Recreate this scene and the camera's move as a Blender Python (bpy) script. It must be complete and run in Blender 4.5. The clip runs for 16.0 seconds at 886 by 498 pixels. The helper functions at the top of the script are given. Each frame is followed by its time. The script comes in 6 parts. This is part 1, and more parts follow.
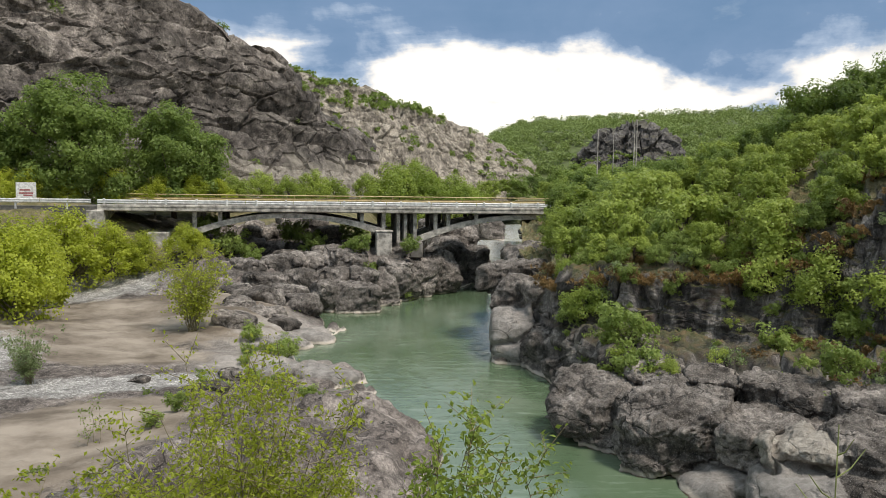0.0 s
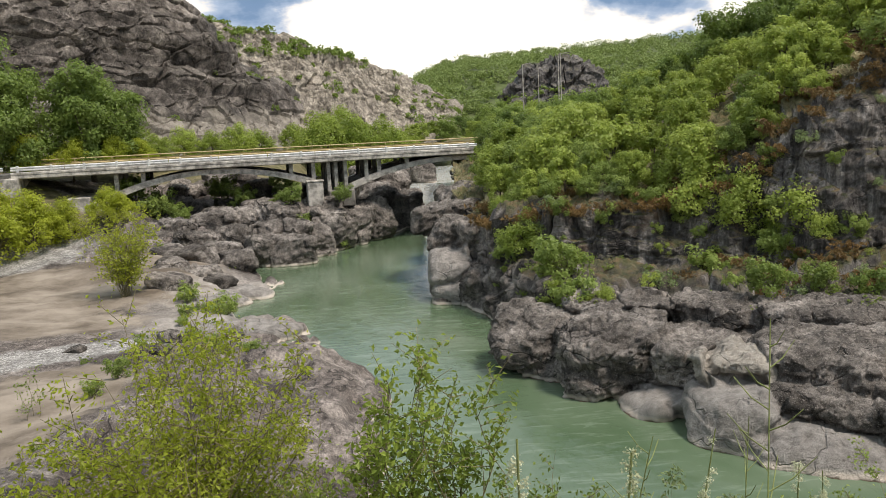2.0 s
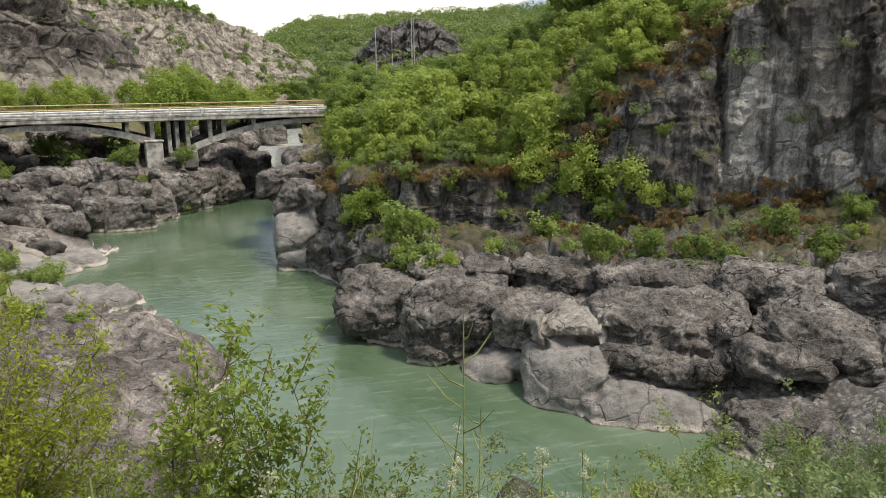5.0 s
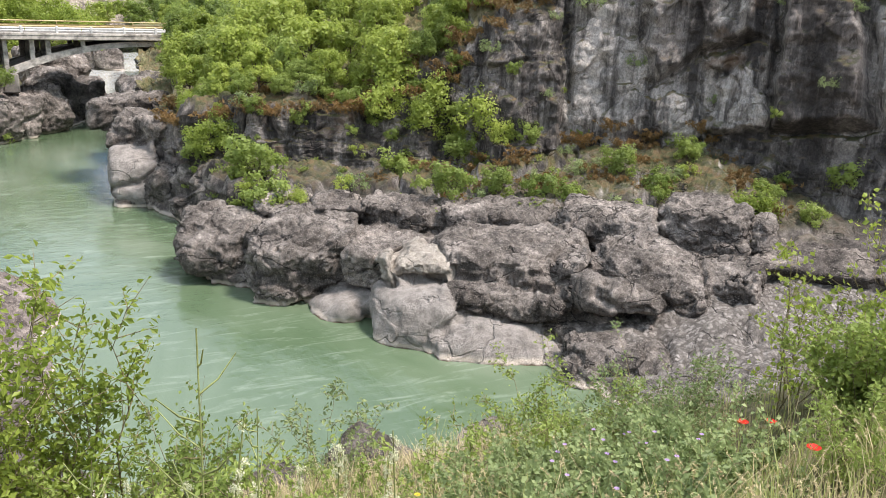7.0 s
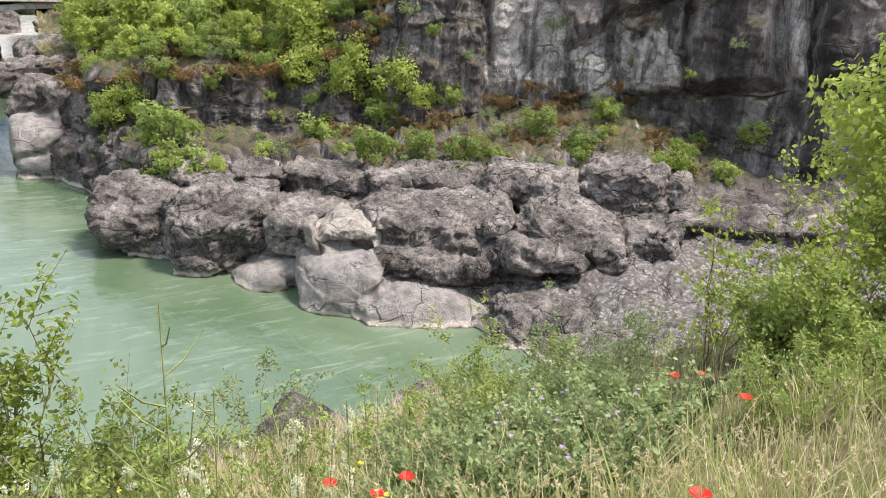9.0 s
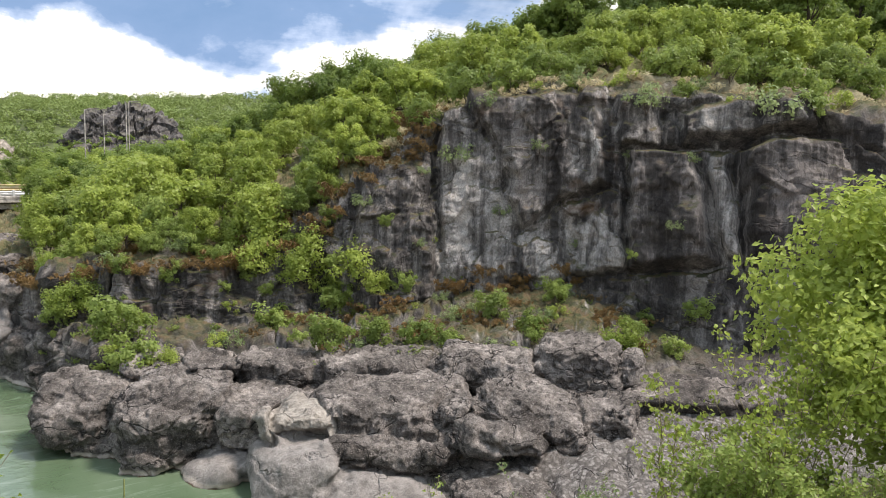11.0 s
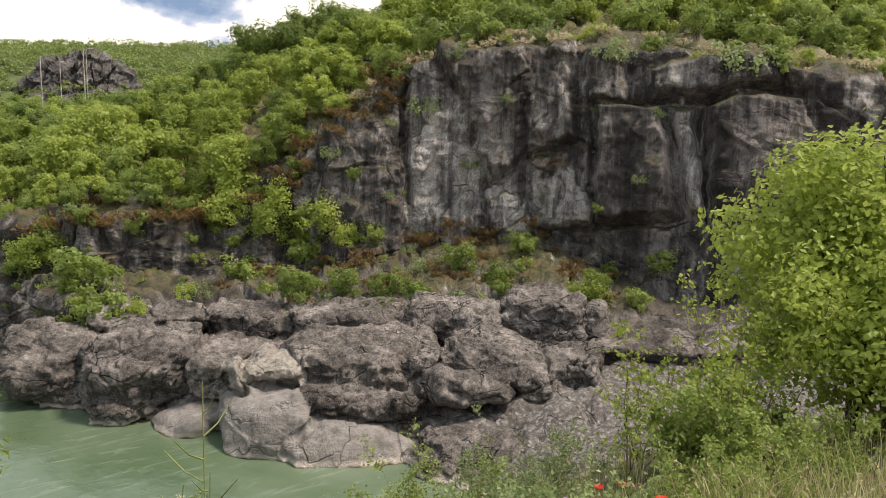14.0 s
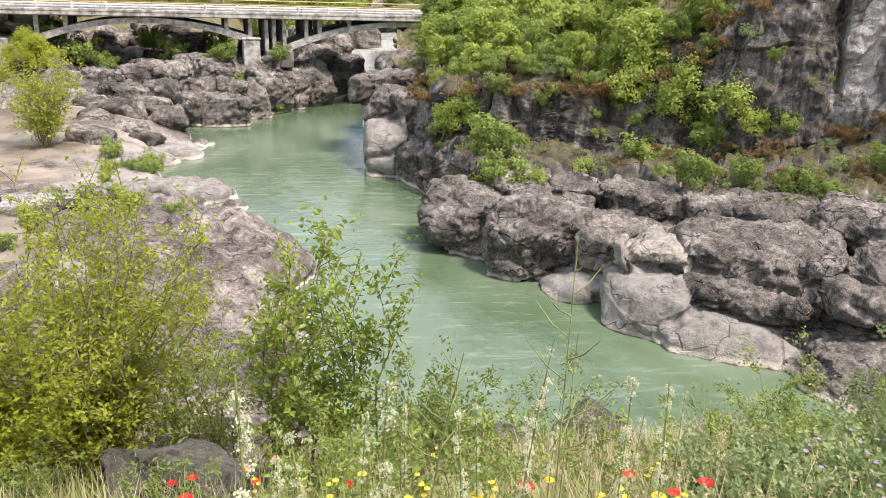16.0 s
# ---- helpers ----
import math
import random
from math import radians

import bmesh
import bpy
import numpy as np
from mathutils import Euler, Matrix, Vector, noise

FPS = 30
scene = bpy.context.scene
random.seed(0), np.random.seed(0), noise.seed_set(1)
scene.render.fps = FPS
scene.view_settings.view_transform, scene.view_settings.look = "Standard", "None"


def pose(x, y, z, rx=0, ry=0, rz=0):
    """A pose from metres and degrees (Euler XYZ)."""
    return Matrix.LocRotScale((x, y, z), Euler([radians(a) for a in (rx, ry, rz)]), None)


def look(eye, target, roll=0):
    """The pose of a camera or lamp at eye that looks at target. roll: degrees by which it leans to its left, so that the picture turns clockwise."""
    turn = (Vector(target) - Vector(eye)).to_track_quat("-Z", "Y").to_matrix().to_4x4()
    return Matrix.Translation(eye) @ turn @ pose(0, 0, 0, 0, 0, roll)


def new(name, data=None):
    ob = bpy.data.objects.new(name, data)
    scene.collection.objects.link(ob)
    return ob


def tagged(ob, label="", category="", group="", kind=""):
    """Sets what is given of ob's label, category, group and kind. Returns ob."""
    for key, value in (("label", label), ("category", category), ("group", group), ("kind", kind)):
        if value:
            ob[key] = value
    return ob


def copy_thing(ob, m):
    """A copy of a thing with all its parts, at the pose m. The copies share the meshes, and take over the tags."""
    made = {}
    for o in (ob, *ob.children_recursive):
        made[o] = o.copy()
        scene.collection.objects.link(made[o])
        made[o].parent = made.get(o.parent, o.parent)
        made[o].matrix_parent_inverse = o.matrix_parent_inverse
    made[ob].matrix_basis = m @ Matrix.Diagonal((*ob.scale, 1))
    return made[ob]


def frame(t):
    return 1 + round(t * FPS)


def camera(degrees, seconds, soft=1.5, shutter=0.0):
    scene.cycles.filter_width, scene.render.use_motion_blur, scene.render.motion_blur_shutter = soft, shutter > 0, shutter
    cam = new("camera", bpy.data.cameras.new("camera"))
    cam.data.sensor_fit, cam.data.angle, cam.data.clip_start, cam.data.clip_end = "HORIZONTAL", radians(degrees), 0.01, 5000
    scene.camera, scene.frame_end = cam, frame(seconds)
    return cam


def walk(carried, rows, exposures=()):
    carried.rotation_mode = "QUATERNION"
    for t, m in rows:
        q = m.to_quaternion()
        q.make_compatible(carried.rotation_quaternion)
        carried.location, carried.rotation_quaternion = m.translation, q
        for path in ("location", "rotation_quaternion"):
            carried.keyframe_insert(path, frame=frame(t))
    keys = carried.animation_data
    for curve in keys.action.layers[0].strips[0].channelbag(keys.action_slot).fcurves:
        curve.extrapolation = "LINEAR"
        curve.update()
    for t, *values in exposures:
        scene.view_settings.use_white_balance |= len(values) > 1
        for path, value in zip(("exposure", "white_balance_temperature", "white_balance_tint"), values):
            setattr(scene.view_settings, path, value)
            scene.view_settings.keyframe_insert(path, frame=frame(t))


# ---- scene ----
FOV = 58.18
cam = camera(FOV, 16.0, 0.6)
# seconds, place, yaw, pitch, roll
PATH = [
    (0.0, -0.001, -0.000, 9.602, -0.07, -4.78, -0.80),
    (0.5, -0.024, -0.010, 9.609, -0.14, -6.12, -0.64),
    (1.0, -0.036, -0.013, 9.579, -0.60, -9.96, -0.82),
    (1.5, -0.060, -0.023, 9.579, -1.36, -10.28, -0.01),
    (2.0, -0.031, -0.038, 9.573, -5.22, -8.88, 2.69),
    (2.5, 0.060, -0.047, 9.553, -4.99, -8.99, 4.31),
    (3.0, 0.204, -0.057, 9.539, -4.94, -8.76, 3.87),
    (3.5, 0.270, -0.086, 9.526, -5.24, -8.88, 3.63),
    (4.0, 0.294, -0.049, 9.509, -7.26, -9.33, 2.85),
    (4.2, 0.300, -0.015, 9.516, -9.84, -9.43, 2.12),
    (6.3, 0.652, 0.371, 9.567, -17.20, -16.17, -0.37),
    (6.5, 0.680, 0.374, 9.568, -17.67, -16.29, -0.59),
    (7.0, 0.652, 0.385, 9.601, -25.55, -16.33, -1.80),
    (7.5, 0.612, 0.448, 9.590, -28.08, -17.57, -1.53),
    (8.0, 0.607, 0.492, 9.584, -29.02, -18.71, -1.57),
    (8.5, 0.589, 0.509, 9.570, -30.96, -18.63, -2.08),
    (9.0, 0.608, 0.508, 9.565, -31.31, -18.67, -1.99),
    (9.5, 0.609, 0.509, 9.588, -32.16, -17.93, -1.73),
    (10.0, 0.615, 0.475, 9.584, -34.50, -11.08, -1.62),
    (10.2, 0.625, 0.437, 9.620, -34.49, -9.29, -1.51),
    (12.3, 0.294, 0.038, 9.635, -35.29, -3.59, -0.89),
    (12.5, 0.300, 0.058, 9.629, -35.31, -3.57, -1.02),
    (13.0, 0.286, 0.024, 9.643, -35.52, -3.99, -1.09),
    (13.5, 0.265, 0.070, 9.639, -37.40, -7.43, -1.13),
    (14.0, 0.277, 0.119, 9.621, -37.19, -8.69, -1.27),
    (14.5, 0.281, 0.139, 9.614, -33.06, -10.84, -1.40),
    (15.0, 0.293, 0.181, 9.601, -22.91, -14.28, -0.90),
    (15.5, 0.308, 0.223, 9.580, -16.38, -17.20, -1.32),
    (16.0, 0.314, 0.148, 9.584, -8.63, -18.03, -1.72),
]
EXPOSURE = [(0.0, -0.2, 7000, 10), (1.0, -0.1, 7150, 12), (2.0, -0.1, 7150, 12), (2.5, -0.28, 7150, 10), (4.2, -0.3, 7150, 10), (6.3, 0.5, 7000, 15), (8.0, 0.7, 6900, 17), (9.5, 0.72, 6900, 17), (10.2, 0.68, 6900, 18),
            (12.3, -0.15, 7200, 10), (13.0, -0.1, 7400, 12), (14.0, 0.12, 7600, 16), (15.0, 0.43, 7500, 17), (16.0, 0.7, 7100, 19)]
walk(cam, [(t, pose(x, y, z, 90 + p, r, w)) for t, x, y, z, w, p, r in PATH], EXPOSURE)

# ---- world and sun ----
SUN_ELEVATION, SUN_TURN = 62.0, 128.0     # degrees; turn clockwise from +y
world = bpy.data.worlds.new("world")
scene.world = world
world.use_nodes = True
wn, wl = world.node_tree.nodes, world.node_tree.links
wn.clear()


def wnode(kind, **values):
    n = wn.new(kind)
    for key, value in values.items():
        n.inputs[key].default_value = value
    return n


def wmath(op, a, b=0.0, clamp=False):
    n = wn.new("ShaderNodeMath")
    n.operation, n.use_clamp = op, clamp
    for i, v in enumerate((a, b)):
        if isinstance(v, (int, float)):
            n.inputs[i].default_value = v
        else:
            wl.new(v, n.inputs[i])
    return n.outputs[0]


def wramp(fac, stops):
    n = wn.new("ShaderNodeValToRGB")
    while len(n.color_ramp.elements) < len(stops):
        n.color_ramp.elements.new(0.5)
    for e, (p, c) in zip(n.color_ramp.elements, stops):
        e.position, e.color = p, (*c, 1) if len(c) == 3 else c
    wl.new(fac, n.inputs[0])
    return n.outputs[0]


def wmix(fac, a, b):
    n = wn.new("ShaderNodeMix")
    n.data_type = "RGBA"
    wl.new(fac, n.inputs[0])
    wl.new(a, n.inputs[6])
    wl.new(b, n.inputs[7])
    return n.outputs[2]


sky = wn.new("ShaderNodeTexSky")
sky.sky_type, sky.sun_disc = "NISHITA", False
sky.sun_elevation, sky.sun_rotation = radians(SUN_ELEVATION), radians(SUN_TURN)
sky.air_density, sky.dust_density = 1.0, 1.5
way = wn.new("ShaderNodeTexCoord").outputs["Generated"]
sep = wn.new("ShaderNodeSeparateXYZ")
wl.new(way, sep.inputs[0])
flat = wmath("ADD", wmath("MAXIMUM", sep.outputs[2], 0.0), 0.16)
comb = wn.new("ShaderNodeCombineXYZ")
wl.new(wmath("DIVIDE", sep.outputs[0], flat), comb.inputs[0])
wl.new(wmath("DIVIDE", sep.outputs[1], flat), comb.inputs[1])
comb.inputs[2].default_value = 1.3
big = wnode("ShaderNodeTexNoise", Scale=0.75, Detail=9.0, Roughness=0.56, Distortion=0.35)
wl.new(comb.outputs[0], big.inputs["Vector"])
puff = wnode("ShaderNodeTexNoise", Scale=4.2, Detail=9.0, Roughness=0.56, Distortion=0.25)
stretch = wn.new("ShaderNodeMapping")
stretch.inputs["Scale"].default_value = (1.0, 1.0, 1.5)
wl.new(way, stretch.inputs[0])
wl.new(stretch.outputs[0], puff.inputs["Vector"])
# grey undersides come in with height and with the broad pattern
under = wmath("ADD", wmath("MULTIPLY", sep.outputs[2], 2.6), wmath("MULTIPLY", wmath("SUBTRACT", puff.outputs[0], 0.5), 1.15))
under = wmath("ADD", under, wmath("MULTIPLY", wmath("SUBTRACT", big.outputs[0], 0.5), 1.2))
cloud = wramp(under, [(0.27, (17.0, 16.9, 16.6)), (0.36, (12.0, 12.2, 12.6)), (0.42, (5.2, 6.8, 9.4)), (0.5, (2.5, 4.1, 6.8)), (0.68, (2.1, 3.7, 6.3)), (0.95, (7.5, 9.2, 11.0))])
gap = wramp(big.outputs[0], [(0.3, (0.45, 0.45, 0.45)), (0.44, (1, 1, 1))])
back = wnode("ShaderNodeBackground", Strength=0.09)
wl.new(wmix(gap, sky.outputs[0], cloud), back.inputs[0])
wl.new(back.outputs[0], wn.new("ShaderNodeOutputWorld").inputs[0])

sun = new("sun", bpy.data.lights.new("sun", "SUN"))
sun.data.energy, sun.data.angle, sun.data.color = 4.2, radians(12), (1.0, 0.96, 0.92)
sa, se = radians(SUN_TURN), radians(SUN_ELEVATION)
sun.matrix_world = look((0, 0, 0), (-math.sin(sa) * math.cos(se), -math.cos(sa) * math.cos(se), -math.sin(se)))


# ---- materials ----
class Mat:
    """A node material: short ways to write its nodes."""

    def __init__(self, name, rough=0.8, metal=0.0, spec=0.4):
        self.m = bpy.data.materials.new(name)
        self.m.use_nodes = True
        self.n, self.l = self.m.node_tree.nodes, self.m.node_tree.links
        self.b = self.n["Principled BSDF"]
        self.b.inputs["Roughness"].default_value = rough
        self.b.inputs["Metallic"].default_value = metal
        self.b.inputs["Specular IOR Level"].default_value = spec
        self.geo = self.n.new("ShaderNodeNewGeometry")
        self.pos = self.geo.outputs["Position"]
        self.tc = self.n.new("ShaderNodeTexCoord")

    def put(self, v, socket):
        if isinstance(v, (int, float)):
            socket.default_value = v
        elif isinstance(v, tuple):
            socket.default_value = (*v, 1) if len(v) == 3 and len(socket.default_value) == 4 else v
        else:
            self.l.new(v, socket)

    def scaled(self, v, s):
        n = self.n.new("ShaderNodeMapping")
        n.inputs["Scale"].default_value = s
        self.l.new(v, n.inputs[0])
        return n.outputs[0]

    def noise(self, scale, detail=5.0, rough=0.55, vec=None, distort=0.0):
        n = self.n.new("ShaderNodeTexNoise")
        n.inputs["Scale"].default_value, n.inputs["Detail"].default_value = scale, detail
        n.inputs["Roughness"].default_value, n.inputs["Distortion"].default_value = rough, distort
        self.l.new(vec or self.pos, n.inputs["Vector"])
        return n.outputs[0]

    def cells(self, scale, feature="F1", vec=None, out=0):
        n = self.n.new("ShaderNodeTexVoronoi")
        n.feature = feature
        n.inputs["Scale"].default_value = scale
        self.l.new(vec or self.pos, n.inputs["Vector"])
        return n.outputs[out]

    def math(self, op, a, b=0.0, clamp=False):
        n = self.n.new("ShaderNodeMath")
        n.operation, n.use_clamp = op, clamp
        self.put(a, n.inputs[0])
        self.put(b, n.inputs[1])
        return n.outputs[0]

    def ramp(self, fac, *stops):
        n = self.n.new("ShaderNodeValToRGB")
        while len(n.color_ramp.elements) < len(stops):
            n.color_ramp.elements.new(0.5)
        for e, (p, c) in zip(n.color_ramp.elements, stops):
            e.position, e.color = p, (c, c, c, 1) if isinstance(c, (int, float)) else (*c, 1)
        self.l.new(fac, n.inputs[0])
        return n.outputs[0]

    def mix(self, fac, a, b, how="MIX"):
        n = self.n.new("ShaderNodeMix")
        n.data_type, n.blend_type = "RGBA", how
        self.put(fac, n.inputs[0])
        self.put(a, n.inputs[6])
        self.put(b, n.inputs[7])
        return n.outputs[2]

    def attr(self, name):
        n = self.n.new("ShaderNodeAttribute")
        n.attribute_name = name
        return n.outputs["Fac"]

    def axis(self, v, k):
        n = self.n.new("ShaderNodeSeparateXYZ")
        self.l.new(v, n.inputs[0])
        return n.outputs[k]

    def bump(self, height, strength=0.5, distance=0.05):
        n = self.n.new("ShaderNodeBump")
        n.inputs["Strength"].default_value, n.inputs["Distance"].default_value = strength, distance
        self.l.new(height, n.inputs["Height"])
        self.l.new(n.outputs[0], self.b.inputs["Normal"])

    def colour(self, c):
        self.put(c, self.b.inputs["Base Color"])
        return self


def rock_nodes(a, lo, mid, hi, pebble=0.5, coarse=0.9):
    """Conglomerate: broad stains, grain and pale pebbles. Returns colour and height."""
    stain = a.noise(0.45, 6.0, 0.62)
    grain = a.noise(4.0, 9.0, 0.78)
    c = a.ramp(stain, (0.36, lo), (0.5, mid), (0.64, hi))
    c = a.mix(coarse, c, a.ramp(grain, (0.36, 0.36), (0.5, 1.0), (0.64, 1.75)), "MULTIPLY")
    patch = a.noise(1.5, 5.0, 0.65)
    c = a.mix(0.7, c, a.ramp(patch, (0.38, 0.5), (0.5, 1.0), (0.62, 1.4)), "MULTIPLY")
    bent = a.n.new("ShaderNodeVectorMath")
    bent.operation = "ADD"
    a.l.new(a.scaled(a.pos, (0.42, 0.42, 0.8)), bent.inputs[0])
    wob = a.n.new("ShaderNodeTexNoise")
    wob.inputs["Scale"].default_value, wob.inputs["Detail"].default_value = 0.9, 4.0
    a.l.new(a.pos, wob.inputs["Vector"])
    a.l.new(a.scaled(wob.outputs["Color"], (0.9, 0.9, 0.9)), bent.inputs[1])
    crack = a.ramp(a.cells(1.0, "DISTANCE_TO_EDGE", bent.outputs[0]), (0.004, 1.0), (0.022, 0.0))
    crack = a.math("MULTIPLY", crack, a.ramp(a.noise(0.5, 2.0), (0.42, 0.0), (0.54, 0.85)))
    c = a.mix(crack, c, (0.035, 0.032, 0.03))
    stones = a.cells(17.0, vec=a.scaled(a.pos, (1.0, 1.0, 1.3)))
    tint = a.cells(17.0, vec=a.scaled(a.pos, (1.0, 1.0, 1.3)), out=1)
    pits = a.ramp(a.noise(11.0, 3.0, 0.6), (0.34, 1.0), (0.42, 0.0))
    c = a.mix(a.math("MULTIPLY", pits, 0.6 * coarse), c, (0.03, 0.027, 0.025))
    speck = a.ramp(a.math("MULTIPLY", a.ramp(stones, (0.3, 1.0), (0.5, 0.0)), a.axis(tint, 0)), (0.25, 0.0), (1.0, pebble * 0.8))
    c = a.mix(speck, c, a.mix(0.65, c, (0.42, 0.385, 0.35)))
    tiny = a.axis(a.cells(34.0, out=1), 1)
    c = a.mix(0.55 * coarse, c, a.ramp(tiny, (0.0, 0.65), (0.5, 1.0), (0.85, 1.15), (1.0, 1.6)), "MULTIPLY")
    fine = a.noise(14.0, 6.0, 0.75)
    height = a.math("ADD", a.math("ADD", a.math("MULTIPLY", grain, 1.0), a.math("MULTIPLY", fine, 0.35)), a.math("MULTIPLY", stones, -0.1))
    height = a.math("ADD", height, a.math("MULTIPLY", patch, 0.45))
    height = a.math("SUBTRACT", height, crack)
    return c, height


def rock_material(name, lo, mid, hi, pebble=0.5, waterline=False, moss=0.0, streak=0.0, strength=0.7, talus=False, coarse=0.9, toned=False, rubble=False):
    a = Mat(name, 0.9, spec=0.25)
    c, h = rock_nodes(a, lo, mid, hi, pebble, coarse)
    if rubble:
        bits = a.ramp(a.axis(a.cells(9.0, out=1), 0), (0.0, (0.11, 0.1, 0.091)), (0.5, (0.21, 0.193, 0.177)), (1.0, (0.4, 0.375, 0.35)))
        bits = a.mix(a.ramp(a.cells(9.0), (0.35, 0.0), (0.65, 0.55)), bits, (0.1, 0.09, 0.08))
        lie = a.ramp(a.math("ADD", a.attr("rubble"), a.math("MULTIPLY", a.math("SUBTRACT", a.noise(0.9, 6.0, 0.7), 0.5), 0.9)), (0.4, 0.0), (0.6, 0.9))
        c = a.mix(lie, c, bits)
    if toned:
        fade = a.ramp(a.noise(0.9, 5.0, 0.65), (0.35, 0.5), (0.65, 1.0))
        c = a.mix(a.math("MULTIPLY", a.attr("pale_rock"), fade), c, a.mix(0.8, (0.33, 0.306, 0.282), a.ramp(a.noise(3.0, 7.0, 0.7), (0.34, 0.6), (0.66, 1.35)), "MULTIPLY"))
        c = a.mix(a.math("MULTIPLY", a.attr("cream_rock"), fade), c, a.mix(0.8, (0.45, 0.41, 0.355), a.ramp(a.noise(4.0, 7.0, 0.7), (0.34, 0.65), (0.66, 1.25)), "MULTIPLY"))
    if streak:
        runs = a.noise(1.0, 6.0, 0.6, a.scaled(a.pos, (0.85, 0.85, 0.07)))
        fine = a.noise(3.2, 4.0, 0.6, a.scaled(a.pos, (1.0, 1.0, 0.05)))
        both = a.math("ADD", a.math("MULTIPLY", runs, 0.68), a.math("MULTIPLY", fine, 0.32))
        steep = a.ramp(a.math("ABSOLUTE", a.axis(a.geo.outputs["Normal"], 2)), (0.5, 1.0), (0.8, 0.0))
        face = a.mix(0.55, a.ramp(both, (0.44, (0.045, 0.042, 0.041)), (0.48, (0.13, 0.122, 0.115)), (0.52, (0.23, 0.217, 0.203)), (0.565, (0.4, 0.38, 0.354))), a.ramp(a.noise(9.0, 6.0, 0.7), (0.36, 0.5), (0.64, 1.6)), "MULTIPLY")
        c = a.mix(a.math("MULTIPLY", steep, streak), c, face)
        c = a.mix(a.math("MULTIPLY", a.attr("pale_face"), 0.9), c, a.mix(0.85, (0.29, 0.275, 0.258), a.ramp(both, (0.45, 0.25), (0.5, 0.85), (0.55, 1.8)), "MULTIPLY"))
        c = a.mix(a.math("MULTIPLY", a.attr("varnish"), 0.95), c, a.mix(0.85, (0.078, 0.07, 0.065), a.ramp(both, (0.43, 0.4), (0.53, 1.0), (0.58, 2.6)), "MULTIPLY"))
        c = a.mix(0.75, c, a.ramp(a.noise(13.0, 8.0, 0.8, a.scaled(a.pos, (1.0, 1.0, 0.7))), (0.34, 0.45), (0.5, 1.05), (0.66, 1.75)), "MULTIPLY")
        c = a.mix(0.6, c, a.ramp(a.noise(1.1, 7.0, 0.7), (0.36, (0.6, 0.58, 0.57)), (0.5, (1.0, 0.99, 0.98)), (0.64, (1.3, 1.24, 1.18))), "MULTIPLY")
        rust = a.math("MAXIMUM", a.math("MULTIPLY", a.ramp(a.noise(0.35, 5.0, 0.6), (0.62, 0.0), (0.72, 0.6)), steep), a.math("MULTIPLY", a.attr("rust"), 0.7))
        c = a.mix(rust, c, (0.16, 0.1, 0.06))
    if streak:
        turf = a.math("MULTIPLY", a.attr("turf"), a.ramp(a.axis(a.geo.outputs["Normal"], 2), (0.3, 0.0), (0.6, 1.0)))
        c = a.mix(turf, c, a.mix(a.ramp(a.noise(0.5, 6.0, 0.7), (0.4, 0.0), (0.6, 1.0)), (0.34, 0.295, 0.185), a.ramp(a.noise(3.0, 6.0, 0.7), (0.4, (0.12, 0.13, 0.05)), (0.6, (0.27, 0.25, 0.12)))))
    if moss:
        up = a.ramp(a.axis(a.geo.outputs["Normal"], 2), (0.55, 0.0), (0.85, 1.0))
        patch = a.ramp(a.noise(0.6, 6.0, 0.65), (0.34, 0.0), (0.5, 1.0))
        f = a.math("MULTIPLY", a.math("MULTIPLY", up, patch), moss)
        f = a.math("MULTIPLY", f, a.ramp(a.math("MULTIPLY", a.axis(a.pos, 2), 0.1), (0.22, 0.0), (0.32, 1.0)))
        c = a.mix(f, c, a.ramp(a.noise(2.5, 5.0, 0.6), (0.4, (0.05, 0.06, 0.02)), (0.5, (0.1, 0.095, 0.042)), (0.6, (0.14, 0.1, 0.048))))
    if talus:
        z = a.math("ADD", a.math("MULTIPLY", a.axis(a.pos, 2), 0.05), a.math("MULTIPLY", a.math("SUBTRACT", a.noise(0.25, 5.0, 0.65), 0.5), 0.5))
        c = a.mix(0.9, c, a.ramp(a.noise(0.09, 4.0, 0.6, a.scaled(a.pos, (0.6, 0.6, 1.6))), (0.38, 0.45), (0.5, 0.85), (0.62, 1.4)), "MULTIPLY")
        c = a.mix(a.ramp(z, (0.54, 0.85), (0.66, 0.0)), c, a.ramp(a.noise(1.2, 6.0, 0.7), (0.38, (0.17, 0.15, 0.125)), (0.62, (0.36, 0.325, 0.275))))
    if waterline:
        z = a.math("ADD", a.axis(a.pos, 2), a.math("MULTIPLY", a.math("SUBTRACT", a.noise(1.6, 4.0), 0.5), 0.22))
        c = a.mix(a.ramp(z, (0.12, 1.0), (0.21, 0.0)), c, (0.6, 0.53, 0.46))
        wet = a.ramp(z, (0.0, 1.0), (0.05, 0.0))
        c = a.mix(wet, c, (0.16, 0.12, 0.085))
    a.colour(c).bump(h, strength, 0.16)
    return a.m


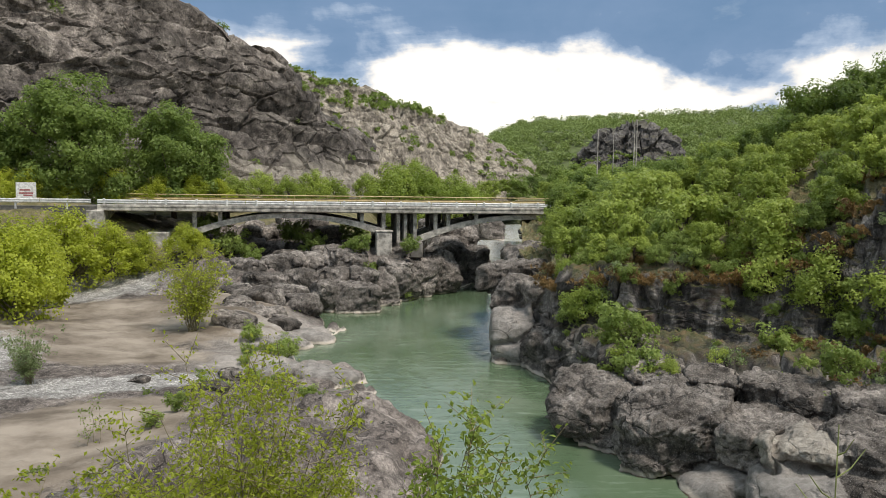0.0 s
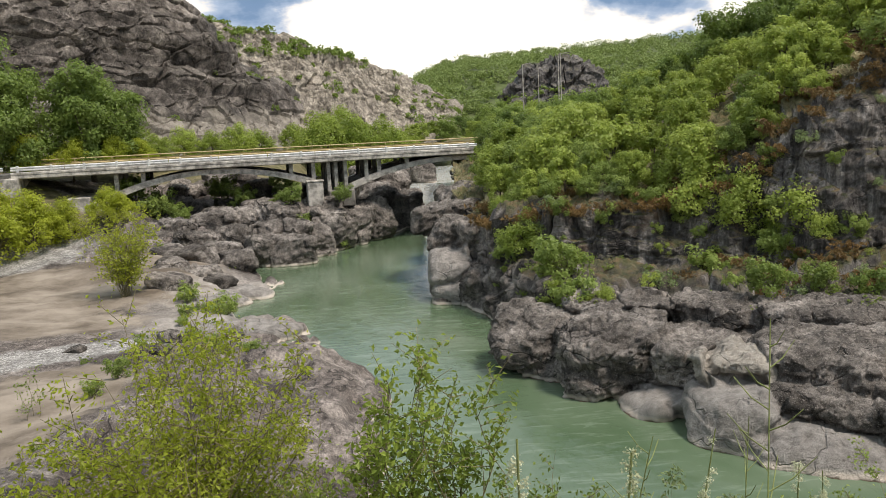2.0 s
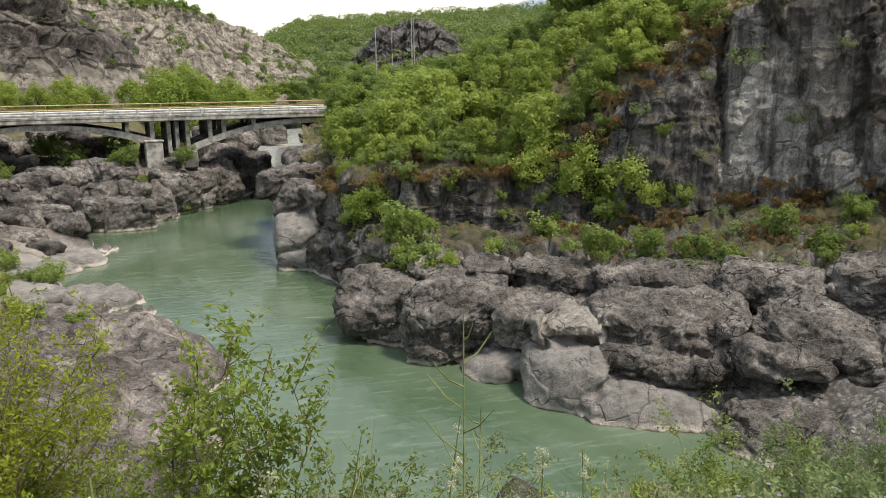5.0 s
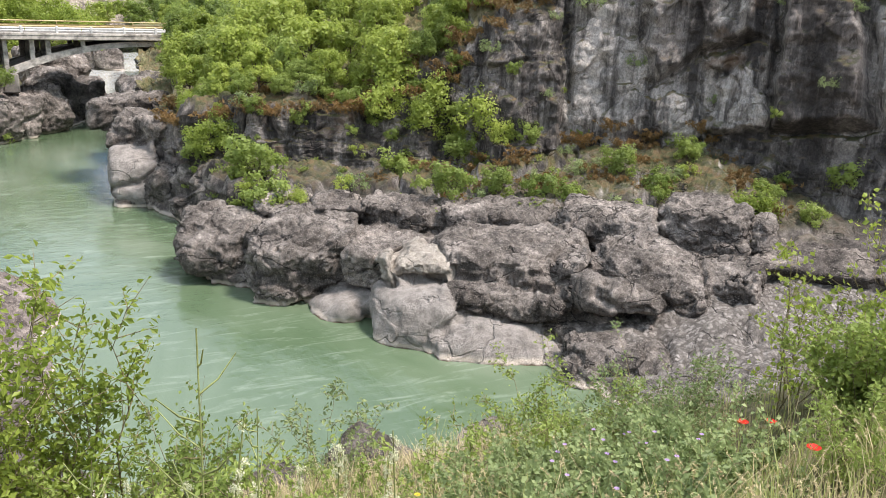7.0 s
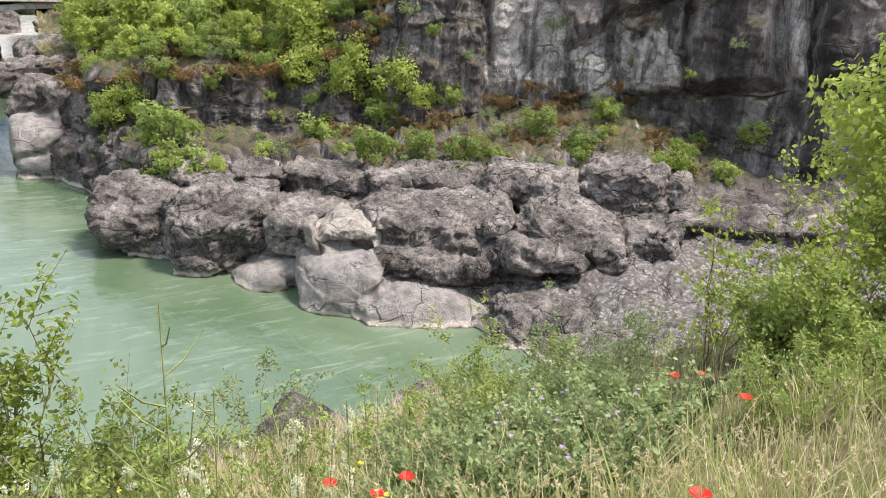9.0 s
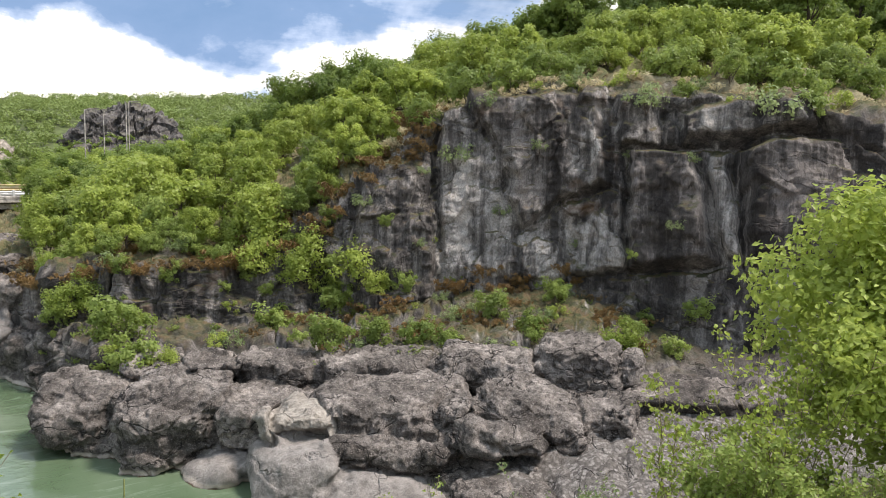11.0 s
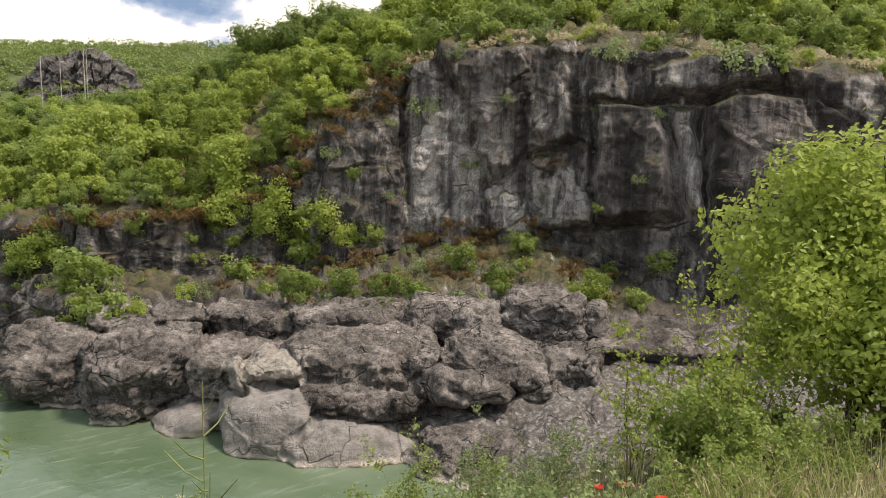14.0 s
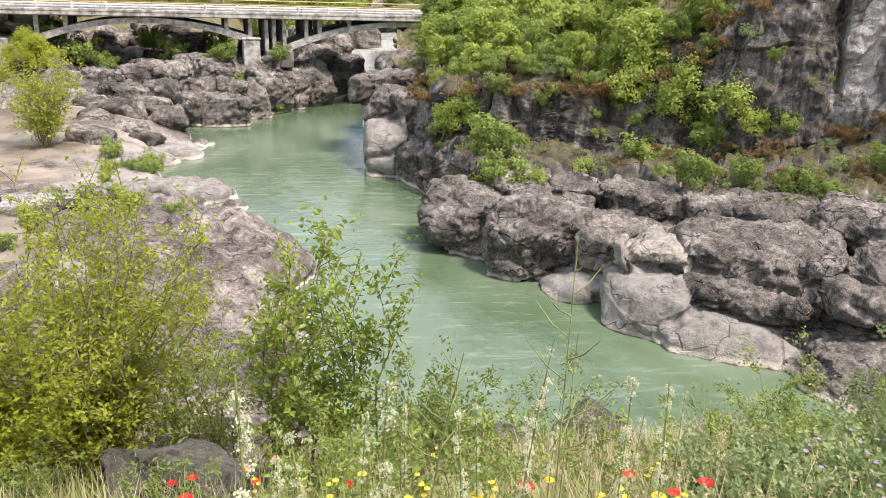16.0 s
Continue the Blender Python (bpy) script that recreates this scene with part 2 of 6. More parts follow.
def leaf_material(name, dark, light, through_it=0.4):
    a = Mat(name, 0.5, spec=0.3)
    per_leaf = a.geo.outputs["Random Per Island"]
    info = a.n.new("ShaderNodeObjectInfo")
    spray = a.ramp(a.noise(1.3, 3.0, 0.6), (0.36, 0.0), (0.64, 1.0))
    f = a.math("ADD", a.math("MULTIPLY", per_leaf, 0.22), a.math("MULTIPLY", info.outputs["Random"], 0.55))
    f = a.math("ADD", f, a.math("MULTIPLY", spray, 0.23))
    c = a.ramp(f, (0.1, dark), (0.55, tuple((p + q) / 2 for p, q in zip(dark, light))), (0.95, light))
    a.colour(c)
    t = a.n.new("ShaderNodeBsdfTranslucent")
    a.l.new(a.mix(0.5, c, tuple(min(1.0, q * 1.5) for q in light)), t.inputs[0])
    m = a.n.new("ShaderNodeMixShader")
    m.inputs[0].default_value = through_it
    a.l.new(a.b.outputs[0], m.inputs[1])
    a.l.new(t.outputs[0], m.inputs[2])
    a.l.new(m.outputs[0], a.n["Material Output"].inputs[0])
    return a.m


def plain(name, colour, rough=0.7, vary=0.25, scale=6.0, metal=0.0, grain=0.2):
    a = Mat(name, rough, metal)
    n = a.noise(scale, 6.0, 0.65)
    c = a.mix(1.0, colour, a.ramp(n, (0.38, 1.0 - vary), (0.62, 1.0 + vary)), "MULTIPLY")
    a.colour(c).bump(n, grain, 0.02)
    return a.m


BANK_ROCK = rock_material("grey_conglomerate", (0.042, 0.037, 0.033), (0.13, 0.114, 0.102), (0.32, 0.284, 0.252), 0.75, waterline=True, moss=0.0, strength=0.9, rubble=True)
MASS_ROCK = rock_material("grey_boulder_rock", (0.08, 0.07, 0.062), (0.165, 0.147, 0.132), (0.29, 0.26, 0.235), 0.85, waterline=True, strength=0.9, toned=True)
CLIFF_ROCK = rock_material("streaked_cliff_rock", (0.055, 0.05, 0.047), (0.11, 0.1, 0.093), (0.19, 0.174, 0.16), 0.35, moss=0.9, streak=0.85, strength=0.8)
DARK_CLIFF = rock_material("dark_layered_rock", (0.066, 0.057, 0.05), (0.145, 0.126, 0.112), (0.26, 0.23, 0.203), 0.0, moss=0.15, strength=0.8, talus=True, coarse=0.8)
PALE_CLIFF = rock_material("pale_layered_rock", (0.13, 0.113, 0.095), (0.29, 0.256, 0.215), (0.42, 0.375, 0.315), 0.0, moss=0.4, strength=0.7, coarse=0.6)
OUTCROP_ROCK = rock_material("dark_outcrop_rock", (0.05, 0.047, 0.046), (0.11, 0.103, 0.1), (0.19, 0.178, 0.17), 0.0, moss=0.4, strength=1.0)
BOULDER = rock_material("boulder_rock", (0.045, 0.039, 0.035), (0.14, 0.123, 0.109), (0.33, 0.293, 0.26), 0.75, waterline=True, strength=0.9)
OAK_LEAF = leaf_material("oak_leaf", (0.12, 0.175, 0.026), (0.41, 0.485, 0.11))
OAK_DARK = leaf_material("dark_oak_leaf", (0.075, 0.12, 0.028), (0.23, 0.31, 0.07))
SHRUB_LEAF = leaf_material("shrub_leaf", (0.11, 0.165, 0.035), (0.33, 0.41, 0.11))
TWIG = plain("young_twig", (0.2, 0.17, 0.09), 0.8, 0.4, 15.0)
YELLOW_LEAF = leaf_material("yellow_green_leaf", (0.14, 0.2, 0.03), (0.36, 0.435, 0.085), 0.42)
LIME_LEAF = leaf_material("lime_green_leaf", (0.175, 0.215, 0.018), (0.44, 0.485, 0.062), 0.45)
GREY_LEAF = leaf_material("grey_green_leaf", (0.13, 0.185, 0.075), (0.33, 0.4, 0.18))
GRASS = leaf_material("grass_blade", (0.2, 0.24, 0.06), (0.48, 0.5, 0.22), 0.3)
DRY_GRASS = leaf_material("dry_grass", (0.38, 0.31, 0.17), (0.66, 0.58, 0.38), 0.25)
RUST_PLANT = leaf_material("rust_dry_plant", (0.14, 0.094, 0.04), (0.31, 0.19, 0.072), 0.2)
BARK = plain("bark", (0.09, 0.07, 0.052), 0.9, 0.5, 12.0, grain=0.6)
STEM = plain("green_stem", (0.2, 0.23, 0.08), 0.7, 0.3, 20.0)
POPPY_RED = leaf_material("poppy_petal", (0.6, 0.02, 0.012), (0.8, 0.045, 0.02), 0.3)
YELLOW_PETAL = leaf_material("yellow_petal", (0.75, 0.55, 0.02), (0.85, 0.68, 0.08), 0.3)
WHITE_PETAL = leaf_material("cream_petal", (0.4, 0.42, 0.26), (0.66, 0.66, 0.48), 0.3)
PURPLE_PETAL = leaf_material("purple_petal", (0.32, 0.2, 0.45), (0.48, 0.33, 0.6), 0.3)
CONCRETE = plain("weathered_concrete", (0.38, 0.355, 0.32), 0.9, 0.5, 1.8, grain=0.4)
# Darker concrete: under-deck shade put into the colour; also the lamp heads' own grey.
DARK_CONCRETE = plain("dark_concrete", (0.17, 0.158, 0.142), 0.9, 0.5, 1.5, grain=0.4)
ZINC = plain("galvanised_steel", (0.6, 0.6, 0.59), 0.5, 0.22, 2.5, 0.2)
YELLOW_PAINT = plain("yellow_rail_paint", (0.5, 0.395, 0.2), 0.6, 0.2, 2.0)
ASPHALT = plain("old_asphalt", (0.12, 0.115, 0.105), 0.95, 0.25, 3.0)
WHITE_PAINT = plain("white_sign_paint", (0.6, 0.6, 0.58), 0.6, 0.25)
RED_PAINT = plain("red_sign_paint", (0.3, 0.1, 0.1), 0.6, 0.2)
FAR_LEAF = leaf_material("far_wood_leaf", (0.12, 0.17, 0.05), (0.27, 0.34, 0.1), 0.25)


def water_material():
    a = Mat("river_water", 0.07, spec=0.5)
    drift = a.noise(0.16, 4.0, 0.55, a.scaled(a.pos, (1.0, 0.5, 1.0)), 0.6)
    river = a.ramp(drift, (0.36, (0.066, 0.108, 0.056)), (0.5, (0.1, 0.145, 0.086)), (0.64, (0.145, 0.19, 0.13)))
    # Upstream white: broken water, with the sky's reflection put into the colour.
    rapid_and_sky = a.math("MULTIPLY", a.ramp(a.math("MULTIPLY", a.axis(a.pos, 1), 0.01), (0.8, 0.0), (1.0, 0.95)), a.ramp(a.noise(0.5, 6.0, 0.7, a.scaled(a.pos, (1.0, 0.3, 1.0))), (0.3, 0.35), (0.46, 1.0)))
    run = a.noise(1.0, 6.0, 0.65, a.scaled(a.pos, (0.55, 2.4, 1.0)), 0.7)
    river = a.mix(a.ramp(run, (0.54, 0.0), (0.72, 0.4)), river, (0.3, 0.36, 0.29))
    a.colour(a.mix(rapid_and_sky, river, (0.74, 0.76, 0.73)))
    wave = a.noise(2.2, 5.0, 0.6, a.scaled(a.pos, (1.3, 0.7, 1.0)), 0.4)
    slow = a.noise(0.45, 3.0, 0.5, a.scaled(a.pos, (1.2, 0.6, 1.0)), 0.8)
    a.bump(a.math("ADD", a.math("ADD", a.math("MULTIPLY", wave, 0.4), a.math("MULTIPLY", run, 0.3)), slow), 0.24, 0.16)
    return a.m


WATER = water_material()


def ground_material():
    a = Mat("river_bank_ground", 0.93, spec=0.2)
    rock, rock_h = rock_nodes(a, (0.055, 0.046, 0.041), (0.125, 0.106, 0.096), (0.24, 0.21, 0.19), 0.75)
    pale = a.ramp(a.noise(0.9, 5.0, 0.6), (0.35, (0.3, 0.27, 0.24)), (0.65, (0.45, 0.42, 0.385)))
    rock = a.mix(a.attr("pale"), rock, pale)
    sand = a.ramp(a.noise(0.3, 6.0, 0.6, a.scaled(a.pos, (1.0, 1.6, 1.0))), (0.38, (0.12, 0.097, 0.076)), (0.5, (0.215, 0.18, 0.145)), (0.62, (0.3, 0.257, 0.212)))
    stone = a.cells(12.0)
    stone_tint = a.axis(a.cells(12.0, out=1), 0)
    gravel = a.ramp(stone_tint, (0.0, (0.2, 0.19, 0.18)), (0.5, (0.37, 0.355, 0.335)), (1.0, (0.6, 0.585, 0.565)))
    gravel = a.mix(a.ramp(stone, (0.3, 0.0), (0.6, 0.5)), gravel, (0.11, 0.1, 0.09))
    gravel = a.mix(0.8, gravel, a.ramp(a.noise(1.1, 6.0, 0.7), (0.38, 0.55), (0.62, 1.4)), "MULTIPLY")
    soil = a.ramp(a.noise(1.3, 6.0, 0.65), (0.3, (0.07, 0.075, 0.03)), (0.5, (0.14, 0.125, 0.065)), (0.7, (0.26, 0.215, 0.13)))
    edge = a.math("MULTIPLY", a.math("SUBTRACT", a.noise(0.8, 6.0, 0.7), 0.5), 0.9)

    def zone(name):
        return a.ramp(a.math("ADD", a.attr(name), edge), (0.4, 0.0), (0.6, 1.0))

    c = a.mix(zone("sand"), rock, sand)
    c = a.mix(zone("gravel"), c, gravel)
    c = a.mix(zone("soil"), c, soil)
    z = a.math("ADD", a.axis(a.pos, 2), a.math("MULTIPLY", a.math("SUBTRACT", a.noise(1.6, 4.0), 0.5), 0.25))
    c = a.mix(a.ramp(z, (0.07, 1.0), (0.15, 0.0)), c, (0.5, 0.45, 0.39))
    c = a.mix(a.ramp(z, (-0.02, 1.0), (0.03, 0.0)), c, (0.17, 0.13, 0.09))
    h = a.mix(zone("gravel"), rock_h, a.math("MULTIPLY", stone, -1.2))
    h = a.mix(zone("sand"), h, a.math("MULTIPLY", a.noise(9.0, 3.0), 0.2))
    a.colour(c).bump(h, 0.7, 0.08)
    return a.m


GROUND = ground_material()

# ---- geometry helpers ----
EYE = np.array((0.3, 0.2))      # the middle of the view point, from which the plan's distances are counted


def mesh_np(name, v, f, material, smooth=True, attributes=None):
    """A mesh from arrays of corners and faces, all faces with the same number of corners."""
    me = bpy.data.meshes.new(name)
    v, f = np.asarray(v, np.float32), np.asarray(f, np.int32)
    k = f.shape[1]
    me.vertices.add(len(v))
    me.vertices.foreach_set("co", v.ravel())
    me.loops.add(f.size)
    me.loops.foreach_set("vertex_index", f.ravel())
    me.polygons.add(len(f))
    me.polygons.foreach_set("loop_start", np.arange(0, f.size, k, dtype=np.int32))
    me.polygons.foreach_set("use_smooth", np.full(len(f), smooth))
    for key, value in (attributes or {}).items():
        me.attributes.new(key, "FLOAT", "POINT").data.foreach_set("value", np.asarray(value, np.float32).ravel())
    me.update(calc_edges=True)
    if material:
        me.materials.append(material)
    return me


def grid_faces(rows, cols, wrap=False):
    i = np.arange(rows - 1)[:, None] * cols
    j = np.arange(cols if wrap else cols - 1)[None, :]
    a, b = i + j, i + (j + 1) % cols
    return np.stack([a, b, b + cols, a + cols], -1).reshape(-1, 4)


def hashed(ix, iy, iz, salt=0):
    h = (ix.astype(np.int64) * 374761393 + iy.astype(np.int64) * 668265263 + iz.astype(np.int64) * 1274126177 + salt * 974634777) & 0xFFFFFFFF
    h = ((h ^ (h >> 13)) * 1103515245) & 0xFFFFFFFF
    h = ((h ^ (h >> 16)) * 2246822519) & 0xFFFFFFFF
    return ((h ^ (h >> 15)) & 0xFFFFFF) / float(0x1000000)


def vnoise(p, salt=0):
    """Smooth value noise, -1 to 1."""
    i = np.floor(p).astype(np.int64)
    w = p - i
    w = w * w * (3 - 2 * w)
    out = 0
    for dx in (0, 1):
        for dy in (0, 1):
            for dz in (0, 1):
                k = (w[..., 0] if dx else 1 - w[..., 0]) * (w[..., 1] if dy else 1 - w[..., 1]) * (w[..., 2] if dz else 1 - w[..., 2])
                out = out + k * hashed(i[..., 0] + dx, i[..., 1] + dy, i[..., 2] + dz, salt)
    return out * 2 - 1


def fbm(p, octaves=4, salt=0, gain=0.5):
    out, a = 0, 1.0
    for k in range(octaves):
        out = out + a * vnoise(p, salt + k)
        p, a = p * 2.03 + 7.1, a * gain
    return out


def worley(p, salt=0, named=False):
    """Distances to the nearest and second nearest of scattered points; named: also a number of its own for the nearest."""
    i = np.floor(p).astype(np.int64)
    f1 = np.full(p.shape[:-1], 9.0)
    f2, who = f1.copy(), f1.copy()
    for dx in (-1, 0, 1):
        for dy in (-1, 0, 1):
            for dz in (-1, 0, 1):
                c = [i[..., k] + d for k, d in enumerate((dx, dy, dz))]
                d = np.sqrt(sum((c[k] + hashed(*c, salt + 11 * k + 1) - p[..., k]) ** 2 for k in range(3)))
                f2 = np.minimum(f2, np.maximum(f1, d))
                if named:
                    who = np.where(d < f1, hashed(*c, salt + 77), who)
                f1 = np.minimum(f1, d)
    return (f1, f2, who) if named else (f1, f2)


def sstep(a, b, x):
    t = np.clip((x - a) / (b - a), 0, 1)
    return t * t * (3 - 2 * t)


def boulders_relief(p, size, salt=0):
    """Rounded lumps with creases between them, 0 to 1."""
    warp = 0.25 * np.stack([fbm(p / size * 0.9 + k * 9.3, 2, salt + 30 + k) for k in range(3)], -1)
    f1, f2 = worley(p / size * np.array((1.0, 1.0, 1.5)) + warp, salt)
    return np.sqrt(np.clip(sstep(0.0, 0.4, f2 - f1), 0, 1)) * (1 - 0.35 * f1)


def fractured(p, size, salt=0):
    """Plane blocks, each set in or out by its own amount, with narrow clefts between: about -1 to 1."""
    warp = 0.09 * np.stack([fbm(p / size * 1.4 + k * 5.3, 3, salt + 40 + k) for k in range(3)], -1)
    f1, f2, who = worley(p / size + warp, salt, True)
    return (who * 2 - 1) * sstep(0.0, 0.035, f2 - f1) - 0.5 * (1 - sstep(0.0, 0.05, f2 - f1))


def spline(points, n):
    """Catmull-Rom through rows of points, n samples; the last axis holds the coordinates, the one before the stations."""
    s = points.shape[-2]
    u = np.linspace(0, s - 1, n)
    i = np.clip(u.astype(int), 0, s - 2)
    w = (u - i)[:, None]
    g = lambda k: points[..., np.clip(i + k, 0, s - 1), :]
    a, b, c, d = g(-1), g(0), g(1), g(2)
    return 0.5 * (2 * b + (c - a) * w + (2 * a - 5 * b + 4 * c - d) * w ** 2 + (3 * b - a - 3 * c + d) * w ** 3)


def loft(rails, columns, bands):
    """A grid of points over contour lines: rails x stations x 3; bands: rows between one line and the next."""
    lines = spline(np.array(rails, float), columns)
    rows = []
    for k, n in enumerate(bands):
        w = (np.arange(n) / n)[:, None, None]
        rows.append(lines[k] * (1 - w) + lines[k + 1] * w)
    rows.append(lines[-1][None])
    band = np.concatenate([k + np.arange(n) / n for k, n in enumerate(bands)] + [[len(bands)]])
    return np.concatenate(rows), band


def normals(g):
    n = np.cross(np.gradient(g, axis=1), np.gradient(g, axis=0))
    n /= np.linalg.norm(n, axis=-1, keepdims=True) + 1e-9
    return n if n[..., 2].mean() > 0 else -n


def sheet(name, g, material, label, category, attributes=None, smooth=True):
    f = grid_faces(*g.shape[:2])
    a, b, c = (g.reshape(-1, 3)[f[:, k]] for k in (0, 1, 3))
    if np.cross(b - a, c - a)[:, 2].mean() < 0:
        f = f[:, ::-1]
    return tagged(new(name, mesh_np(name, g.reshape(-1, 3), f, material, smooth, attributes)), label, category, kind="structure")


def oval(x, y, cx, cy, rx, ry, turn=0.0):
    c, s = math.cos(radians(turn)), math.sin(radians(turn))
    u, v = ((x - cx) * c + (y - cy) * s) / rx, (-(x - cx) * s + (y - cy) * c) / ry
    return np.clip(1.5 - np.sqrt(u * u + v * v), 0, 1)


def polar(rows):
    """Contour stations from bearing (degrees right of +y), distance and height."""
    return [(EYE[0] + r * math.sin(radians(a)), EYE[1] + r * math.cos(radians(a)), z) for a, r, z in rows]


# ---- far bank: ledges over the river, cliff and hillside ----
BEARING = (5.5, 8.0, 9.7, 12.5, 16.7, 21.0, 25.5, 28.5, 32.0, 35.7, 41.0, 44.5, 50.0, 57.0, 66.0, 78.0)


def bank_line(upstream, distance, height):
    """upstream: three stations beside and beyond the bridge; then one per bearing."""
    return list(upstream) + polar(zip(BEARING, distance, height))


BANK = [
    bank_line([(14.5, 96, -1.5), (6.8, 63, -1.5), (3.2, 43.5, -1.5)],
              (41.4, 37.6, 34.0, 30.5, 27.5, 25.5, 24.2, 23.4, 22.4, 21.0, 18.4, 16.6, 15.6, 15.5, 18, 24), [-1.5] * 16),
    bank_line([(13.5, 95, 0.1), (6.2, 62.5, 0.1), (2.8, 44, 0.1)],
              (41.2, 37.4, 34.2, 31.0, 28.0, 26.0, 24.6, 23.8, 22.9, 21.6, 19.4, 17.8, 17.0, 17.0, 20, 26), [0.1] * 16),
    bank_line([(14.0, 95, 0.9), (6.6, 62, 0.8), (3.0, 44.3, 0.6)],
              (41.4, 37.6, 34.5, 31.2, 28.2, 26.2, 25.0, 24.3, 23.5, 22.5, 21.4, 20.6, 20.6, 21.0, 24, 30), (0.6, 0.7, 0.9, 1.0, 1.0, 0.9, 0.7, 0.6, 0.5, 0.45, 0.7, 0.9, 1.2, 1.0, 1.0, 1.0)),
    bank_line([(14.6, 95, 1.2), (7.2, 62, 1.1), (3.2, 45, 1.1)],
              (41.8, 38.0, 34.8, 31.4, 28.6, 26.8, 25.6, 25.0, 24.5, 24.0, 24.0, 24.6, 25.8, 28, 31, 36), (1.1, 1.0, 1.3, 1.6, 1.8, 1.5, 1.2, 1.1, 1.0, 1.0, 1.2, 1.5, 1.7, 1.3, 1.4, 1.4)),
    bank_line([(15.5, 95, 1.5), (7.8, 61.5, 1.5), (3.6, 47, 1.9)],
              (43.0, 38.6, 35.5, 32.5, 31.0, 30.3, 29.8, 29.4, 28.8, 28.4, 28.2, 28.0, 28.0, 28.8, 33, 38), (1.8, 1.6, 1.8, 2.0, 2.2, 1.95, 1.65, 1.6, 1.5, 1.5, 1.6, 1.5, 1.6, 1.5, 1.8, 2.0)),
    bank_line([(16.0, 95, 1.75), (8.2, 61.5, 2.0), (3.8, 48, 2.5)],
              (43.4, 38.8, 35.4, 32.2, 30.4, 29.6, 29.2, 28.9, 28.6, 28.2, 27.9, 27.6, 27.6, 28.6, 33, 38), (2.2, 1.9, 2.1, 2.3, 2.5, 2.25, 2.0, 1.95, 1.95, 1.95, 2.1, 2.0, 2.0, 2.0, 2.2, 2.5)),
    bank_line([(16.5, 95, 1.9), (8.6, 61.5, 2.5), (4.1, 49.5, 3.3)],
              (44.5, 39.5, 36.5, 33.5, 31.8, 31.0, 30.6, 30.5, 30.4, 30.2, 30.0, 30.0, 30.0, 31.0, 35, 40), (2.7, 2.2, 2.4, 2.5, 2.65, 2.5, 2.45, 2.4, 2.45, 2.35, 2.7, 3.0, 2.7, 2.4, 2.8, 3.2)),
    bank_line([(18, 95, 2.6), (9.6, 61, 3.3), (5.0, 51.5, 4.2)],
              (46.5, 41.0, 39.0, 38.0, 37.0, 36.0, 35.5, 35.4, 35.6, 36.5, 36.6, 36.4, 35.6, 35.0, 38, 44), (3.6, 2.3, 2.5, 2.7, 2.8, 2.9, 2.9, 3.0, 3.6, 4.1, 4.4, 4.4, 3.1, 2.6, 3.0, 3.4)),
    bank_line([(20, 95, 4.5), (11, 61, 4.5), (6.0, 54, 5.0)],
              (50.5, 42.0, 39.7, 38.8, 38.0, 37.4, 37.2, 37.2, 37.6, 38.0, 38.2, 38.2, 37.8, 37.6, 40, 46), (4.6, 4.4, 4.8, 5.2, 5.45, 6.0, 6.95, 8.6, 10.6, 12.6, 13.6, 13.6, 13.2, 13.0, 11.8, 11.0)),
    bank_line([(24, 95, 6), (15, 64, 6.0), (8.6, 58, 5.6)],
              (60, 55, 53, 52, 51, 50, 49, 49, 49, 49, 49, 49, 49, 49, 51, 56), (5.6, 5.8, 6.2, 6.6, 7.8, 9.4, 11.0, 12.2, 13.5, 14.8, 15.9, 16.4, 16.4, 15.6, 15, 14.5)),
    bank_line([(32, 98, 7), (21, 75, 7), (15, 74, 7)],
              (80, 78, 76, 75, 75, 75, 75, 75, 75, 75, 74, 72, 71, 70, 70, 72), (6.9, 6.9, 7.0, 7.2, 9, 11.4, 13.4, 14.8, 15.4, 16.2, 18.2, 20.4, 21.2, 20.8, 20, 19)),
    bank_line([(50, 130, 12), (45, 125, 11), (38, 120, 9)],
              (130, 130, 130, 130, 130, 130, 130, 130, 130, 130, 130, 130, 130, 130, 130, 130), (7, 7, 7, 7, 8, 9, 11, 12, 14, 15, 17, 18, 19, 19, 19, 18)),
]
bank, bank_band = loft(BANK, 800, (8, 22, 20, 32, 14, 16, 36, 150, 40, 26, 12))
# relief along the way out of the rock: lumps at the river, blocks in the cliff, little on the hillside
n = normals(bank)
bb = bank_band[:, None] * np.ones((1, bank.shape[1]))
amp = lambda *v: np.interp(bb, np.arange(len(v)), v)
lumps = boulders_relief(bank, 3.6, 3) - 0.6
mid = boulders_relief(bank, 1.5, 4) - 0.6
small = boulders_relief(bank, 0.6, 5) - 0.5
blocks = fractured(bank * np.array((1.0, 1.0, 0.62)), 4.6, 8)
layer = fbm(np.stack([bank[..., 0] * 0.12, bank[..., 1] * 0.12, bank[..., 2] * 1.5], -1), 3, 17)
upright = fbm(bank * np.array((0.55, 0.55, 0.1)), 4, 19)
rough = fbm(bank * 1.3, 6, 21, 0.6)
chips = fractured(bank * np.array((1.0, 1.0, 0.8)), 1.5, 9)
push = lumps * amp(0, 0.3, 0.4, 0.4, 0.3, 0.3, 0.4, 0.2, 0.0, 0.1, 0, 0) + mid * amp(0, 0.1, 0.14, 0.14, 0.1, 0.25, 0.3, 0.15, 0.1, 0.2, 0, 0)
push += small * amp(0, 0.0, 0.02, 0.02, 0.02, 0.05, 0.08, 0.08, 0.03, 0.08, 0, 0)
push += chips * amp(0, 0.1, 0.2, 0.2, 0.06, 0.06, 0.1, 0.12, 0.2, 0.1, 0, 0)
